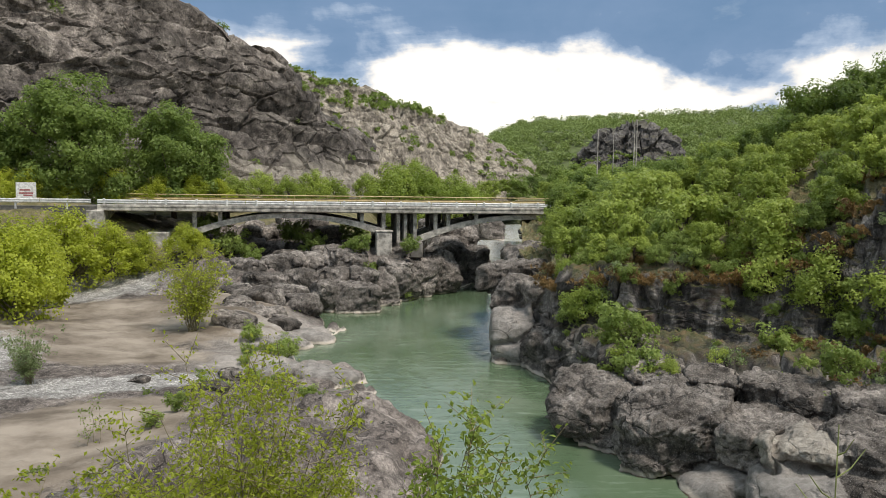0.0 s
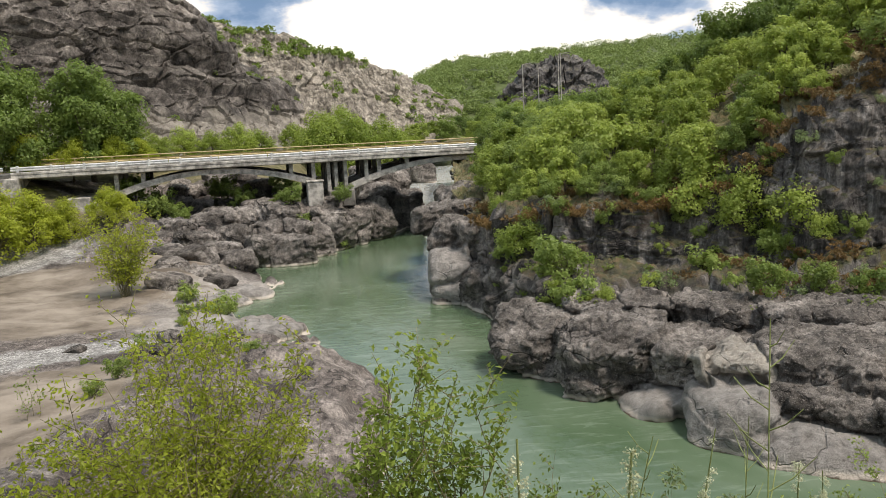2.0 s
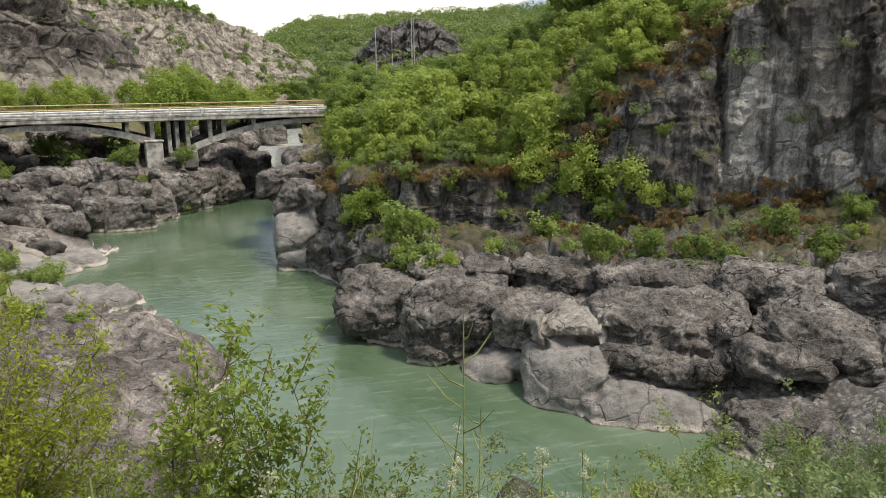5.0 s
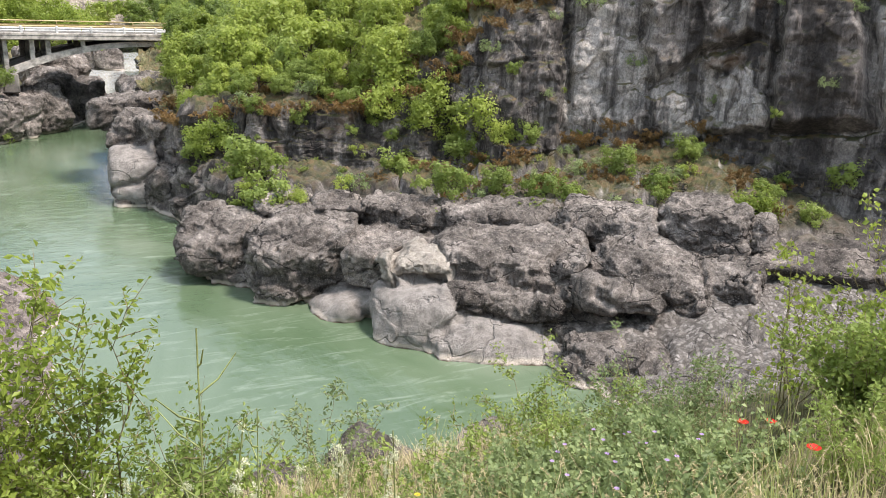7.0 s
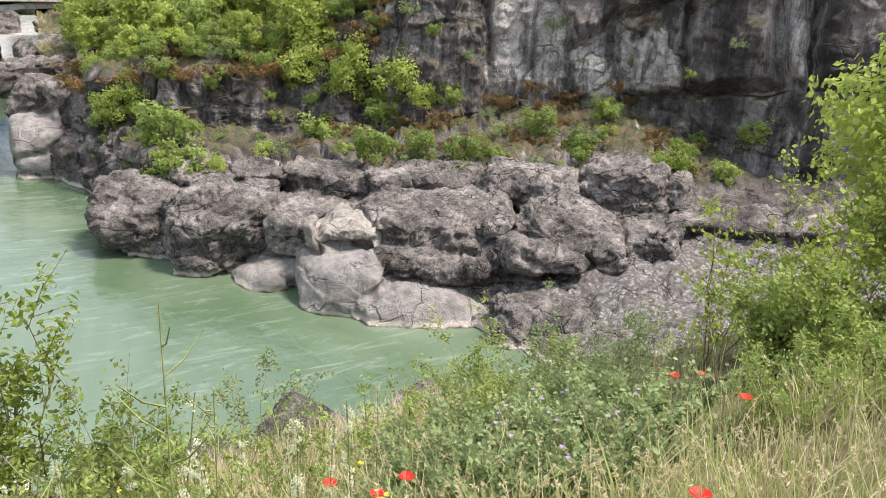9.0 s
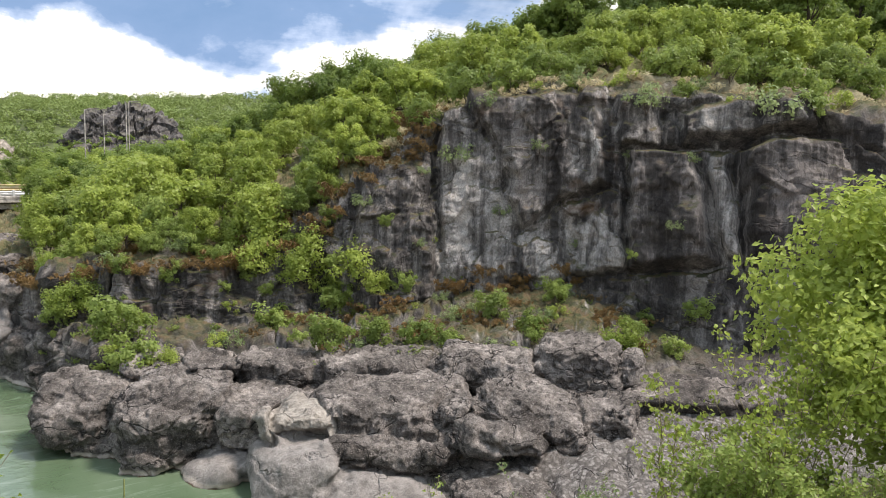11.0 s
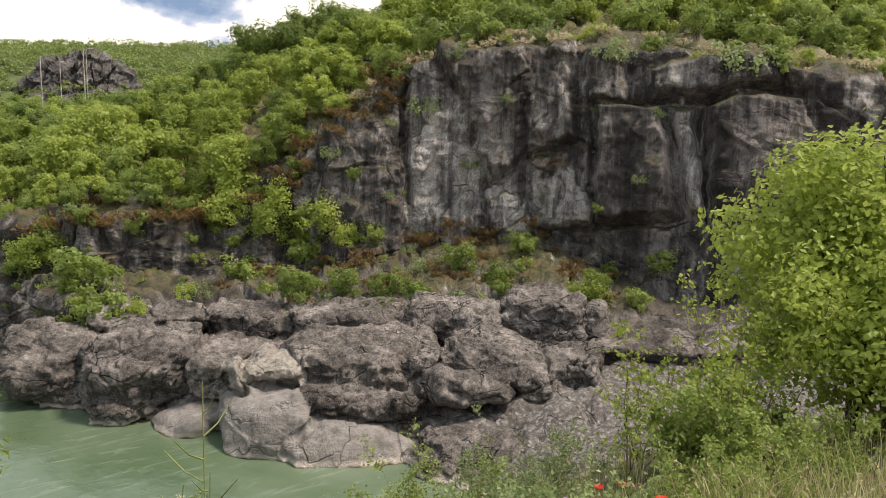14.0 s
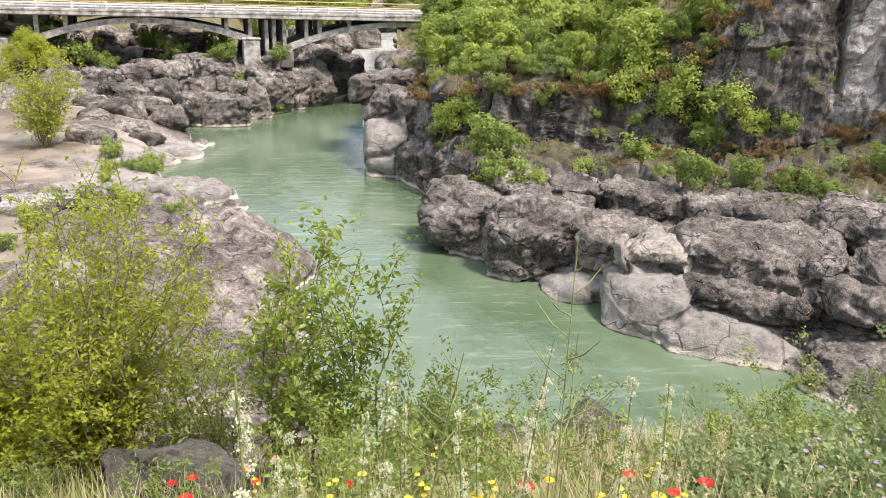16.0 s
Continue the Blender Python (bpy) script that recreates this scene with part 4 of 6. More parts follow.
def profile_bm(points, x0, x1, steps=1):
    """A closed outline in y and z drawn out along x."""
    bm = bmesh.new()
    rings = [[bm.verts.new((x0 + (x1 - x0) * k / steps, y, z)) for y, z in points] for k in range(steps + 1)]
    for a, b in zip(rings, rings[1:]):
        for i in range(len(points)):
            bm.faces.new((a[i], a[(i + 1) % len(points)], b[(i + 1) % len(points)], b[i]))
    bm.faces.new(rings[0][::-1])
    bm.faces.new(rings[-1])
    bmesh.ops.recalc_face_normals(bm, faces=bm.faces[:])
    return bm


def tubes(paths, sides=5):
    """Corners and faces of tapered tubes: each path holds rows of x, y, z, radius."""
    V, F, base = [], [], 0
    ring = np.linspace(0, 2 * np.pi, sides, endpoint=False)
    for path in paths:
        path = np.asarray(path, float)
        d = np.gradient(path[:, :3], axis=0)
        d /= np.linalg.norm(d, axis=1, keepdims=True) + 1e-9
        a = np.cross(d, np.where(np.abs(d[:, 2:]) > 0.9, (1.0, 0, 0), (0, 0, 1.0)))
        a /= np.linalg.norm(a, axis=1, keepdims=True) + 1e-9
        b = np.cross(d, a)
        v = path[:, None, :3] + path[:, None, 3:4] * (np.cos(ring)[None, :, None] * a[:, None] + np.sin(ring)[None, :, None] * b[:, None])
        V.append(v.reshape(-1, 3))
        F.append(grid_faces(len(path), sides, True) + base)
        base += len(path) * sides
    return np.concatenate(V), np.concatenate(F)


def leaves(rng, centres, size, up=0.5, narrow=0.55, outward=None, fold=0.12, simple=False):
    """One small folded blade per centre, turned at random; size: one number or one per blade."""
    k = len(centres)
    nrm = rng.normal(size=(k, 3))
    nrm *= (0.8 if simple else 1.0) / np.linalg.norm(nrm, axis=1, keepdims=True)
    nrm[:, 2] += up
    if outward is not None:
        nrm += outward
    nrm /= np.linalg.norm(nrm, axis=1, keepdims=True) + 1e-9
    along = np.cross(nrm, rng.normal(size=(k, 3)))
    along /= np.linalg.norm(along, axis=1, keepdims=True) + 1e-9
    side = np.cross(nrm, along)
    s = (np.ones(k) * size * rng.uniform(0.7, 1.25, k))[:, None]
    if simple:
        v = np.stack([centres - along * s * 0.5 + side * s * narrow * 0.5, centres - along * s * 0.4 - side * s * narrow * 0.5, centres + along * s * 0.6], 1)
        return v.reshape(-1, 3), np.arange(3 * k).reshape(k, 3)
    v = np.stack([centres - along * s * 0.5, centres + side * s * narrow * 0.5 + nrm * s * fold, centres + along * s * 0.5, centres - side * s * narrow * 0.5 + nrm * s * fold], 1)
    return v.reshape(-1, 3), np.arange(4 * k).reshape(k, 4)


def crown_points(rng, radius, bottom, top, clumps, count, lumpy=0.35, tight=1.0):
    """Leaf places in clumps over an uneven crown, with gaps between."""
    mid, half = (bottom + top) / 2, (top - bottom) / 2
    d = rng.normal(size=(clumps, 3))
    d /= np.linalg.norm(d, axis=1, keepdims=True)
    d[:, 2] = np.where(d[:, 2] < -0.8, -d[:, 2] * 0.5, d[:, 2])
    far = np.minimum(rng.uniform(0.3, 1.0, clumps) ** 0.6 * (1 + lumpy * rng.normal(size=clumps) * 0.5), 0.98)
    c = d * far[:, None] * np.array((radius, radius, half)) + np.array((0, 0, mid))
    pick = rng.integers(0, clumps, count)
    spread = tight * radius * rng.uniform(0.17, 0.36, clumps)
    u = rng.normal(size=(count, 3)) + np.array((0, 0, 0.15))
    u /= np.linalg.norm(u, axis=1, keepdims=True)
    off = u * (spread[pick] * (rng.uniform(0.25, 1.1, count) ** 0.6 + 0.5 * rng.random(count) ** 5))[:, None] * np.array((1, 1, 0.9))
    return c, c[pick] + off, 0.4 * d[pick] + 0.7 * u


def tree(m, seed, height, radius, count, size, leaf, label, group="", clear=0.22, clumps=60, name="tree", stems=1):
    """A tree: trunk with limbs, and a crown of many leaves."""
    rng = np.random.default_rng(seed)
    thing = empty(name, m, label, name.replace("_", " "), group)
    c, pts, out = crown_points(rng, radius, height * clear, height, clumps, count * 2 if size > 0.12 else count, tight=0.62 if radius > 3.5 else 0.92 if radius > 1.7 else 1.0)
    paths = []
    for s in range(stems):
        lean = rng.normal(size=2) * 0.06 * height + (rng.normal(size=2) * radius * 0.4 if stems > 1 else 0)
        thick = 0.028 * height / stems ** 0.5
        k = np.linspace(0, 1, 6)
        trunk = np.c_[lean[0] * k ** 1.5 + 0.04 * height * np.sin(3 * k + seed) * k, lean[1] * k ** 1.5, k * height * 0.72 - 0.25, thick * (1 - 0.8 * k)]
        paths.append(trunk)
        for e in c[rng.choice(clumps, min(clumps, 9 if stems == 1 else 4), replace=False)]:
            j = rng.uniform(0.3, 0.85)
            a = np.array([np.interp(j, k, trunk[:, q]) for q in range(3)])
            bend = (a + e) / 2 + rng.normal(size=3) * 0.05 * height - np.array((0, 0, 0.04 * height))
            w = np.linspace(0, 1, 4)[:, None]
            paths.append(np.c_[a * (1 - w) ** 2 + 2 * bend * w * (1 - w) + e * w ** 2, np.linspace(thick * 0.45, thick * 0.1, 4)])
    part("trunk", mesh_np("trunk", *tubes(paths), BARK), None, thing)
    far = size > 0.12
    v, f = leaves(rng, pts, size * (0.8 if far else 1.0), 0.35, 0.9 if far else 0.7, out, simple=far)
    part("crown", mesh_np("crown", v, f, leaf, smooth=False), None, thing)
    return thing


def sprays(rng, height, spread, stems, twigs, per_twig, base_radius=0.2, droop=0.0):
    """Stems that rise and lean outward, with twigs, and the places of their leaves."""
    paths, pts = [], []
    for s in range(stems):
        a = rng.uniform(0, 2 * np.pi)
        b = np.array((np.cos(a), np.sin(a))) * base_radius * rng.uniform(0, 1)
        lean = np.array((np.cos(a), np.sin(a))) * spread * rng.uniform(0.1, 1.0) + rng.normal(size=2) * spread * 0.12
        h = height * rng.uniform(0.55, 1.0)
        k = np.linspace(0, 1, 7)
        stem = np.c_[b[0] + lean[0] * k ** 1.4, b[1] + lean[1] * k ** 1.4, h * (k - droop * k ** 3) - 0.1, 0.0055 * height ** 0.8 * (1 - 0.8 * k)]
        stem[1:, :2] += rng.normal(size=(6, 2)) * 0.02 * height
        paths.append(stem)
        for q in range(twigs):
            j = rng.uniform(0.22, 1.0)
            o = np.array([np.interp(j, k, stem[:, i]) for i in range(3)])
            d = rng.normal(size=3) * np.array((1, 1, 0.45)) + np.array((*lean * 0.4 / max(spread, 0.1), 0.5))
            d = d / np.linalg.norm(d) * height * rng.uniform(0.10, 0.24) * (1.15 - 0.6 * j)
            paths.append(np.c_[np.stack([o, o + d]), np.array((0.0035, 0.0015)) * height ** 0.5])
            w = rng.uniform(0.15, 1.05, per_twig)[:, None]
            pts.append(o + d * w + rng.normal(size=(per_twig, 3)) * 0.028 * height ** 0.5)
    return paths, np.concatenate(pts)


def bush(m, seed, height, spread, stems, twigs, per_twig, size, leaf, label, group="", name="bush", category="bush", narrow=0.55, droop=0.0):
    rng = np.random.default_rng(seed)
    thing = empty(name, m, label, category, group)
    paths, pts = sprays(rng, height, spread, stems, twigs, per_twig, droop=droop)
    part("stem", mesh_np("stem", *tubes(paths, 3), TWIG), None, thing)
    v, f = leaves(rng, pts, size, 0.6, narrow)
    part("foliage", mesh_np("foliage", v, f, leaf, smooth=False), None, thing)
    return thing


def turned(x, y, z, turn=0.0, size=1.0):
    return pose(x, y, z, 0, 0, turn) @ Matrix.Scale(size, 4)


# ---- road bridge ----
BX, BY, BTURN = -9.8, 65.3, 8.5


def bridge():
    """Local x runs along the deck, y across it away from the meadow."""
    b = empty("bridge", pose(BX, BY, 0, 0, 0, BTURN), "old concrete arch road bridge with steel guard rails", "bridge")
    part("deck", profile_bm([(0, 7.05), (0.12, 6.98), (6.9, 6.98), (7.0, 7.05), (7.0, 7.3), (0, 7.3)], -17.5, 28, 20), CONCRETE, b)
    part("road_surface", box_bm(-17.5, 28, 0.55, 6.45, 7.3, 7.36, 0.01), ASPHALT, b, "worn grey road surface")
    for y in (0.0, 6.5):
        part("kerb", box_bm(-17.5, 28, y - 0.03, y + 0.5, 7.302, 7.5, 0.03), CONCRETE, b)
    wave = [(0.0, 0.0), (0.05, 0.05), (0.05, 0.11), (0.0, 0.16), (0.05, 0.21), (0.05, 0.27), (0.0, 0.32), (-0.02, 0.32), (0.03, 0.27), (0.03, 0.21), (-0.02, 0.16), (0.03, 0.11), (0.03, 0.05), (-0.02, 0.0)]
    for k in range(12):
        x0 = -17.5 + k * 3.8
        part("guard_rail", profile_bm([(0.12 - p, 7.58 + q) for p, q in wave], x0, x0 + 3.75), ZINC, b, "galvanised steel guard rail")
        part("far_guard_rail", profile_bm([(6.75 + p, 7.66 + q) for p, q in wave], x0, x0 + 3.75), YELLOW_PAINT, b, "yellow painted guard rail")
    for k in range(20):
        x = -17.0 + k * 2.35
        post = part("rail_post", box_bm(x - 0.07, x + 0.07, 0.13, 0.25, 7.5, 7.98, 0.01), ZINC, b)
        part("rail_bracket", box_bm(x - 0.08, x + 0.08, 0.02, 0.12, 7.5, 7.96, 0.01), ZINC, post)
    for k in range(16):
        x = -17.2 + k * 2.95
        part("handrail_post", box_bm(x - 0.035, x + 0.035, 6.82, 6.9, 7.5, 8.24, 0.005), YELLOW_PAINT, b)
    for z in (8.22,):
        v, f = tubes([[(-17.5, 6.86, z, 0.045), (28, 6.86, z, 0.045)]], 8)
        part("handrail", mesh_np("handrail", v, f, YELLOW_PAINT), None, b, "yellow painted steel handrail")

    def rib(x0, x1, z0, z1, crown, y):
        k = np.linspace(-1, 1, 25)
        bm = bmesh.new()
        rows = []
        for u in k:
            x = x0 + (x1 - x0) * (u + 1) / 2
            foot = z0 if u < 0 else z1
            mid = foot + (crown - foot) * (1 - u * u)
            t = 0.2 + 0.1 * u * u
            rows.append([bm.verts.new((x, yy, mid + s)) for yy, s in ((y, -t), (y + 0.55, -t), (y + 0.55, t), (y, t))])
        for a, c in zip(rows, rows[1:]):
            for i in range(4):
                bm.faces.new((a[i], a[(i + 1) % 4], c[(i + 1) % 4], c[i]))
        bm.faces.new(rows[0])
        bm.faces.new(rows[-1][::-1])
        bmesh.ops.recalc_face_normals(bm, faces=bm.faces[:])
        part("arch_rib", bm, CONCRETE, b, "pale concrete arch rib")

    for y in (0.5, 5.95):
        rib(-11.2, 5.6, 4.9, 5.2, 6.72, y)
        rib(7.6, 27.0, 4.6, 4.6, 6.72, y)
    # Soffits, inner columns and springing block: deck shade put into a darker concrete.
    arch_soffit = lambda x0, x1, z0, zc: [(x0 + (x1 - x0) * k / 12, z0 + (zc - z0) * (1 - (k / 6 - 1) ** 2)) for k in range(13)]
    for pts in (arch_soffit(-11.2, 5.6, 5.0, 6.7), arch_soffit(7.6, 27.0, 4.6, 6.7)):
        v = np.array([(x, y, z + dz) for x, z in pts for y, dz in ((1.1, 0), (5.9, 0), (5.9, 0.15), (1.1, 0.15))])
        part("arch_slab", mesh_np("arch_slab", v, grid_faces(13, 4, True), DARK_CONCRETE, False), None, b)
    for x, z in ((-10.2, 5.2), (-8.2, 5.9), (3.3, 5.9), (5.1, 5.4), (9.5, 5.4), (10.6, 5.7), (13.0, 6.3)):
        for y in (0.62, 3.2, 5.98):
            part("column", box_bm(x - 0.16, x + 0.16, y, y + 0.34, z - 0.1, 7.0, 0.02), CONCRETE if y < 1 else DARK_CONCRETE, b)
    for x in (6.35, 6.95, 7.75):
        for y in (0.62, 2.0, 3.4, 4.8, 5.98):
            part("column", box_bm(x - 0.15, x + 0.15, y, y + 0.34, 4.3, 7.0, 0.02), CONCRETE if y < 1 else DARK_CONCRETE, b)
    for y in (-0.25, 5.3):
        block = part("pedestal", box_bm(4.45, 5.75, y, y + 1.7, 3.4, 5.42, 0.06), CONCRETE, b, "weathered concrete pier block")
        part("cap", box_bm(4.4, 5.85, y - 0.05, y + 1.75, 5.424, 5.56, 0.04), CONCRETE, block)
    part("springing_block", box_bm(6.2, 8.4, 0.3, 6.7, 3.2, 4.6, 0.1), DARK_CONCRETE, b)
    part("abutment", box_bm(-18.3, -17.0, -0.2, 7.2, 3.0, 7.05, 0.05), CONCRETE, b)
    part("pier_block", box_bm(-13.8, -12.2, 0.1, 6.8, 2.6, 5.3, 0.06), CONCRETE, b, "weathered concrete pier block")
    part("pier_block", box_bm(-12.0, -10.8, 0.3, 6.6, 2.6, 4.9, 0.06), CONCRETE, b)
    part("abutment", box_bm(27.3, 29, -0.2, 7.2, 2.0, 7.05, 0.05), CONCRETE, b)


bridge()
M = pose(BX, BY, 0, 0, 0, BTURN)
road = new("road", bpy.data.meshes.new("road"))
bm = box_bm(-60, -18.0, 0.4, 6.6, 6.6, 7.34, 0.02)
bm.to_mesh(road.data)
road.data.materials.append(ASPHALT)
road.matrix_world = M
tagged(road, "worn grey road running on to the bridge", "road", kind="structure")


fence = empty("guard_rail", M, "galvanised guard rail along the bridge approach", "guard rail")
for k in range(6):
    part("rail", profile_bm([(0.3, 7.6), (0.25, 7.65), (0.25, 7.71), (0.3, 7.76), (0.25, 7.81), (0.25, 7.87), (0.3, 7.92), (0.33, 7.92), (0.33, 7.6)], -18 - 3.8 * (k + 1), -18 - 3.8 * k - 0.05), ZINC, fence)
    part("post", box_bm(-19.9 - 3.8 * k, -19.76 - 3.8 * k, 0.34, 0.44, 7.1, 7.95, 0.01), ZINC, fence)


def lamp_post(x, y, foot, top, turn):
    t = empty("street_lamp", pose(x, y, foot, 0, 0, turn), "tall galvanised street lamp on the road beyond the trees", "street lamp", "road lamps")
    h = top - foot
    v, f = tubes([[(0, 0, -0.3, 0.1), (0, 0, h * 0.6, 0.08), (0, 0, h, 0.055)], [(0, 0, h - 0.05, 0.035), (0.6, 0, h + 0.1, 0.03), (1.2, 0, h + 0.16, 0.025)]], 8)
    pole = part("pole", mesh_np("pole", v, f, CONCRETE), None, t)
    part("lamp_head", box_bm(1.1, 1.75, -0.12, 0.12, h + 0.1, h + 0.2, 0.03), DARK_CONCRETE, pole)


lamp_post(20.6, 106.4, 6.5, 16.9, 0)
lamp_post(27.6, 115.5, 6.8, 18.8, 20)
lamp_post(28.9, 119.5, 6.8, 19.2, 10)
lamp_post(29.0, 136.0, 6.8, 18.3, 5)


def sign_board():
    t = empty("sign_board", pose(-33.0, 63.4, 7.0, 0, 0, 25), "white roadside board with red writing on two posts", "sign")
    panel = part("panel", box_bm(-0.72, 0.72, -0.03, 0.03, 0.8, 2.15, 0.01), WHITE_PAINT, t)
    for x in (-0.6, 0.6):
        part("post", box_bm(x - 0.04, x + 0.04, 0.03, 0.1, -0.4, 2.1, 0.005), ZINC, t)
    for x0, x1, z in ((-0.45, 0.3, 1.55), (-0.5, 0.5, 1.3), (-0.2, 0.45, 1.12)):
        part("lettering", box_bm(x0, x1, -0.04, -0.032, z - 0.06, z + 0.06, 0), RED_PAINT, panel, "faded red writing")


sign_board()

# ---- trees and bushes ----
made = {}


def plant(kind, x, y, z, turn, size):
    """Sets one plant of a kind: the first is built, the others copy it."""
    m = turned(x, y, z, turn, size)
    if kind in made:
        return copy_thing(made[kind], m)
    made[kind] = KINDS[kind](m)
    return made[kind]


W = "wooded slope oaks"
KINDS = {
    "oak_a": lambda m: tree(m, 11, 5.0, 2.1, 3000, 0.25, OAK_LEAF, "leafy green oak on the wooded slope", W, 0.02, 49, "oak_tree"),
    "oak_b": lambda m: tree(m, 12, 5.4, 1.9, 3000, 0.25, OAK_LEAF, "leafy green oak on the wooded slope", W, 0.02, 45, "oak_tree"),
    "oak_c": lambda m: tree(m, 13, 4.4, 2.3, 3000, 0.25, SHRUB_LEAF, "yellow-green young oak on the wooded slope", W, 0.0, 51, "young_oak_tree"),
    "oak_d": lambda m: tree(m, 14, 5.8, 2.4, 3150, 0.26, OAK_DARK, "dark green oak near the hill crest", W, 0.0, 51, "oak_tree"),
    "oak_e": lambda m: tree(m, 15, 4.0, 2.0, 2700, 0.24, OAK_LEAF, "low spreading green oak on the slope", W, 0.0, 36, "young_oak_tree", stems=3),
    "shrub_a": lambda m: tree(m, 21, 1.5, 0.85, 900, 0.13, SHRUB_LEAF, "small yellow-green shrub on the rock ledge", "ledge shrubs", 0.05, 22, "shrub", 3),
    "shrub_b": lambda m: tree(m, 22, 1.2, 0.95, 800, 0.12, OAK_LEAF, "small green shrub on the rock ledge", "ledge shrubs", 0.05, 18, "shrub", 3),
    "shrub_c": lambda m: tree(m, 23, 0.9, 0.8, 600, 0.11, GREY_LEAF, "grey-green shrub in a rock crevice", "ledge shrubs", 0.02, 16, "shrub", 4),
    "tuft": lambda m: bush(m, 31, 0.5, 0.5, 26, 3, 5, 0.12, RUST_PLANT, "tuft of dry rust-brown plants on the rock", "dry tufts", "plant_tuft", "plant", 0.25, 0.3),
    "straw": lambda m: bush(m, 33, 0.45, 0.4, 34, 2, 4, 0.16, DRY_GRASS, "tuft of pale dry grass on the cliff top", "dry grass tufts", "grass_tuft", "grass", 0.15, 0.3),
    "herb": lambda m: bush(m, 32, 0.45, 0.35, 18, 4, 6, 0.09, SHRUB_LEAF, "low yellow-green weed between stones", "bank weeds", "weed", "plant", 0.4),
    "gully_tree": lambda m: tree(m, 16, 8.0, 3.3, 4600, 0.28, YELLOW_LEAF, "bright green riverside tree behind the bridge", "trees behind the bridge", 0.0, 90),
    "bank_tree": lambda m: tree(m, 17, 6.5, 2.6, 4200, 0.22, LIME_LEAF, "yellow-green tree beside the bridge approach", "trees by the approach", 0.0, 80),
}
rng = np.random.default_rng(5)
bearing = np.degrees(np.arctan2(bank[..., 0] - EYE[0], bank[..., 1] - EYE[1]))


def on_bank(count, lo, hi, az0, az1, apart, pick):
    """Scatters plants between two contour lines of the far bank; pick(bearing, line) gives kind and size, or None."""
    rows = np.where((bank_band >= lo) & (bank_band <= hi))[0]
    taken, tries = [], 0
    while len(taken) < count and tries < count * 60:
        tries += 1
        r, c = int(rng.choice(rows)), int(rng.integers(0, bank.shape[1]))
        if not az0 <= bearing[r, c] <= az1:
            continue
        p = bank[r, c]
        if any((p[0] - q[0]) ** 2 + (p[1] - q[1]) ** 2 + 2.0 * (p[2] - q[2]) ** 2 < apart ** 2 for q in taken):
            continue
        got = pick(bearing[r, c], bank_band[r])
        if got:
            taken.append(p)
            plant(got[0], p[0], p[1], p[2] - 0.12 * got[1], rng.uniform(0, 360), got[1])


def wood(b, line):
    if (b > 31 and line < 8.45) or (b < 8.4 and line > 8.6):
        return None
    if line > 9.2 and rng.random() < 0.6:
        return "oak_d", rng.uniform(0.62, 0.92) if b < 24 else rng.uniform(0.9, 1.2)
    return ("oak_a", "oak_b", "oak_c", "oak_e", "oak_a")[rng.integers(0, 5)], rng.uniform(0.55, 0.92)


def scrub(b, line):
    return ("shrub_a", "shrub_b", "shrub_c", "shrub_a")[rng.integers(0, 4)], rng.uniform(0.6, 1.35)


on_bank(245, 8.14, 10.2, 7.8, 80, 2.0, wood)
on_bank(26, 8.03, 8.3, 8.5, 31.5, 1.2, lambda b, l: (("oak_e", "oak_c")[rng.integers(0, 2)], rng.uniform(0.35, 0.55)))
for k in range(11):
    b, r = 8.6 + 0.85 * k, 74 + 4 * (k % 3)
    plant(("oak_b", "oak_a", "oak_d")[k % 3], EYE[0] + r * math.sin(radians(b)), EYE[1] + r * math.cos(radians(b)), 6.7, 57 * k, 0.98 + 0.035 * k)
on_bank(9, 8.7, 9.5, 8.5, 16.5, 2.2, lambda b, l: (("oak_a", "oak_c", "oak_b")[rng.integers(0, 3)], rng.uniform(0.95, 1.15)))
on_bank(46, 9.35, 10.1, 33, 80, 2.2, lambda b, l: (("oak_d", "oak_d", "oak_b")[rng.integers(0, 3)], rng.uniform(0.85, 1.15) * (1.0 + 0.012 * max(0.0, b - 36))))
on_bank(60, 8.05, 8.9, 31, 72, 1.2, lambda b, l: (scrub(b, l)[0], rng.uniform(0.6, 1.3)))
on_bank(11, 6.05, 7.0, 29, 52, 1.3, lambda b, l: (scrub(b, l)[0], rng.uniform(0.45, 1.0)))
on_bank(54, 6.0, 7.1, 24, 52, 0.55, lambda b, l: (("tuft", "herb", "tuft")[rng.integers(0, 3)], rng.uniform(0.8, 1.6)))
on_bank(8, 6.25, 7.2, 6, 62, 1.5, lambda b, l: (scrub(b, l)[0], rng.uniform(0.4, 0.95)))
on_bank(4, 5.9, 6.4, 6, 58, 1.2, lambda b, l: scrub(b, l) if rng.random() < 0.7 else None)
on_bank(22, 6.3, 7.9, 9, 31, 0.8, lambda b, l: (scrub(b, l)[0], rng.uniform(0.3, 0.65)))
on_bank(44, 6.05, 7.1, 9, 31, 0.45, lambda b, l: ("herb", rng.uniform(0.7, 1.4)))
on_bank(6, 7.2, 7.8, 30, 60, 3.0, lambda b, l: ("shrub_c", rng.uniform(0.4, 0.8)))
on_bank(22, 7.98, 8.25, 6.5, 32, 0.8, lambda b, l: (scrub(b, l)[0], rng.uniform(0.45, 0.85)))
on_bank(60, 7.9, 8.3, 7, 34, 0.6, lambda b, l: ("tuft", rng.uniform(1.0, 1.9)))
on_bank(70, 8.05, 8.7, 30, 66, 0.6, lambda b, l: ("straw", rng.uniform(0.8, 1.6)))
on_bank(16, 6.6, 7.1, 20, 50, 0.8, lambda b, l: ("tuft", rng.uniform(0.8, 1.4)))
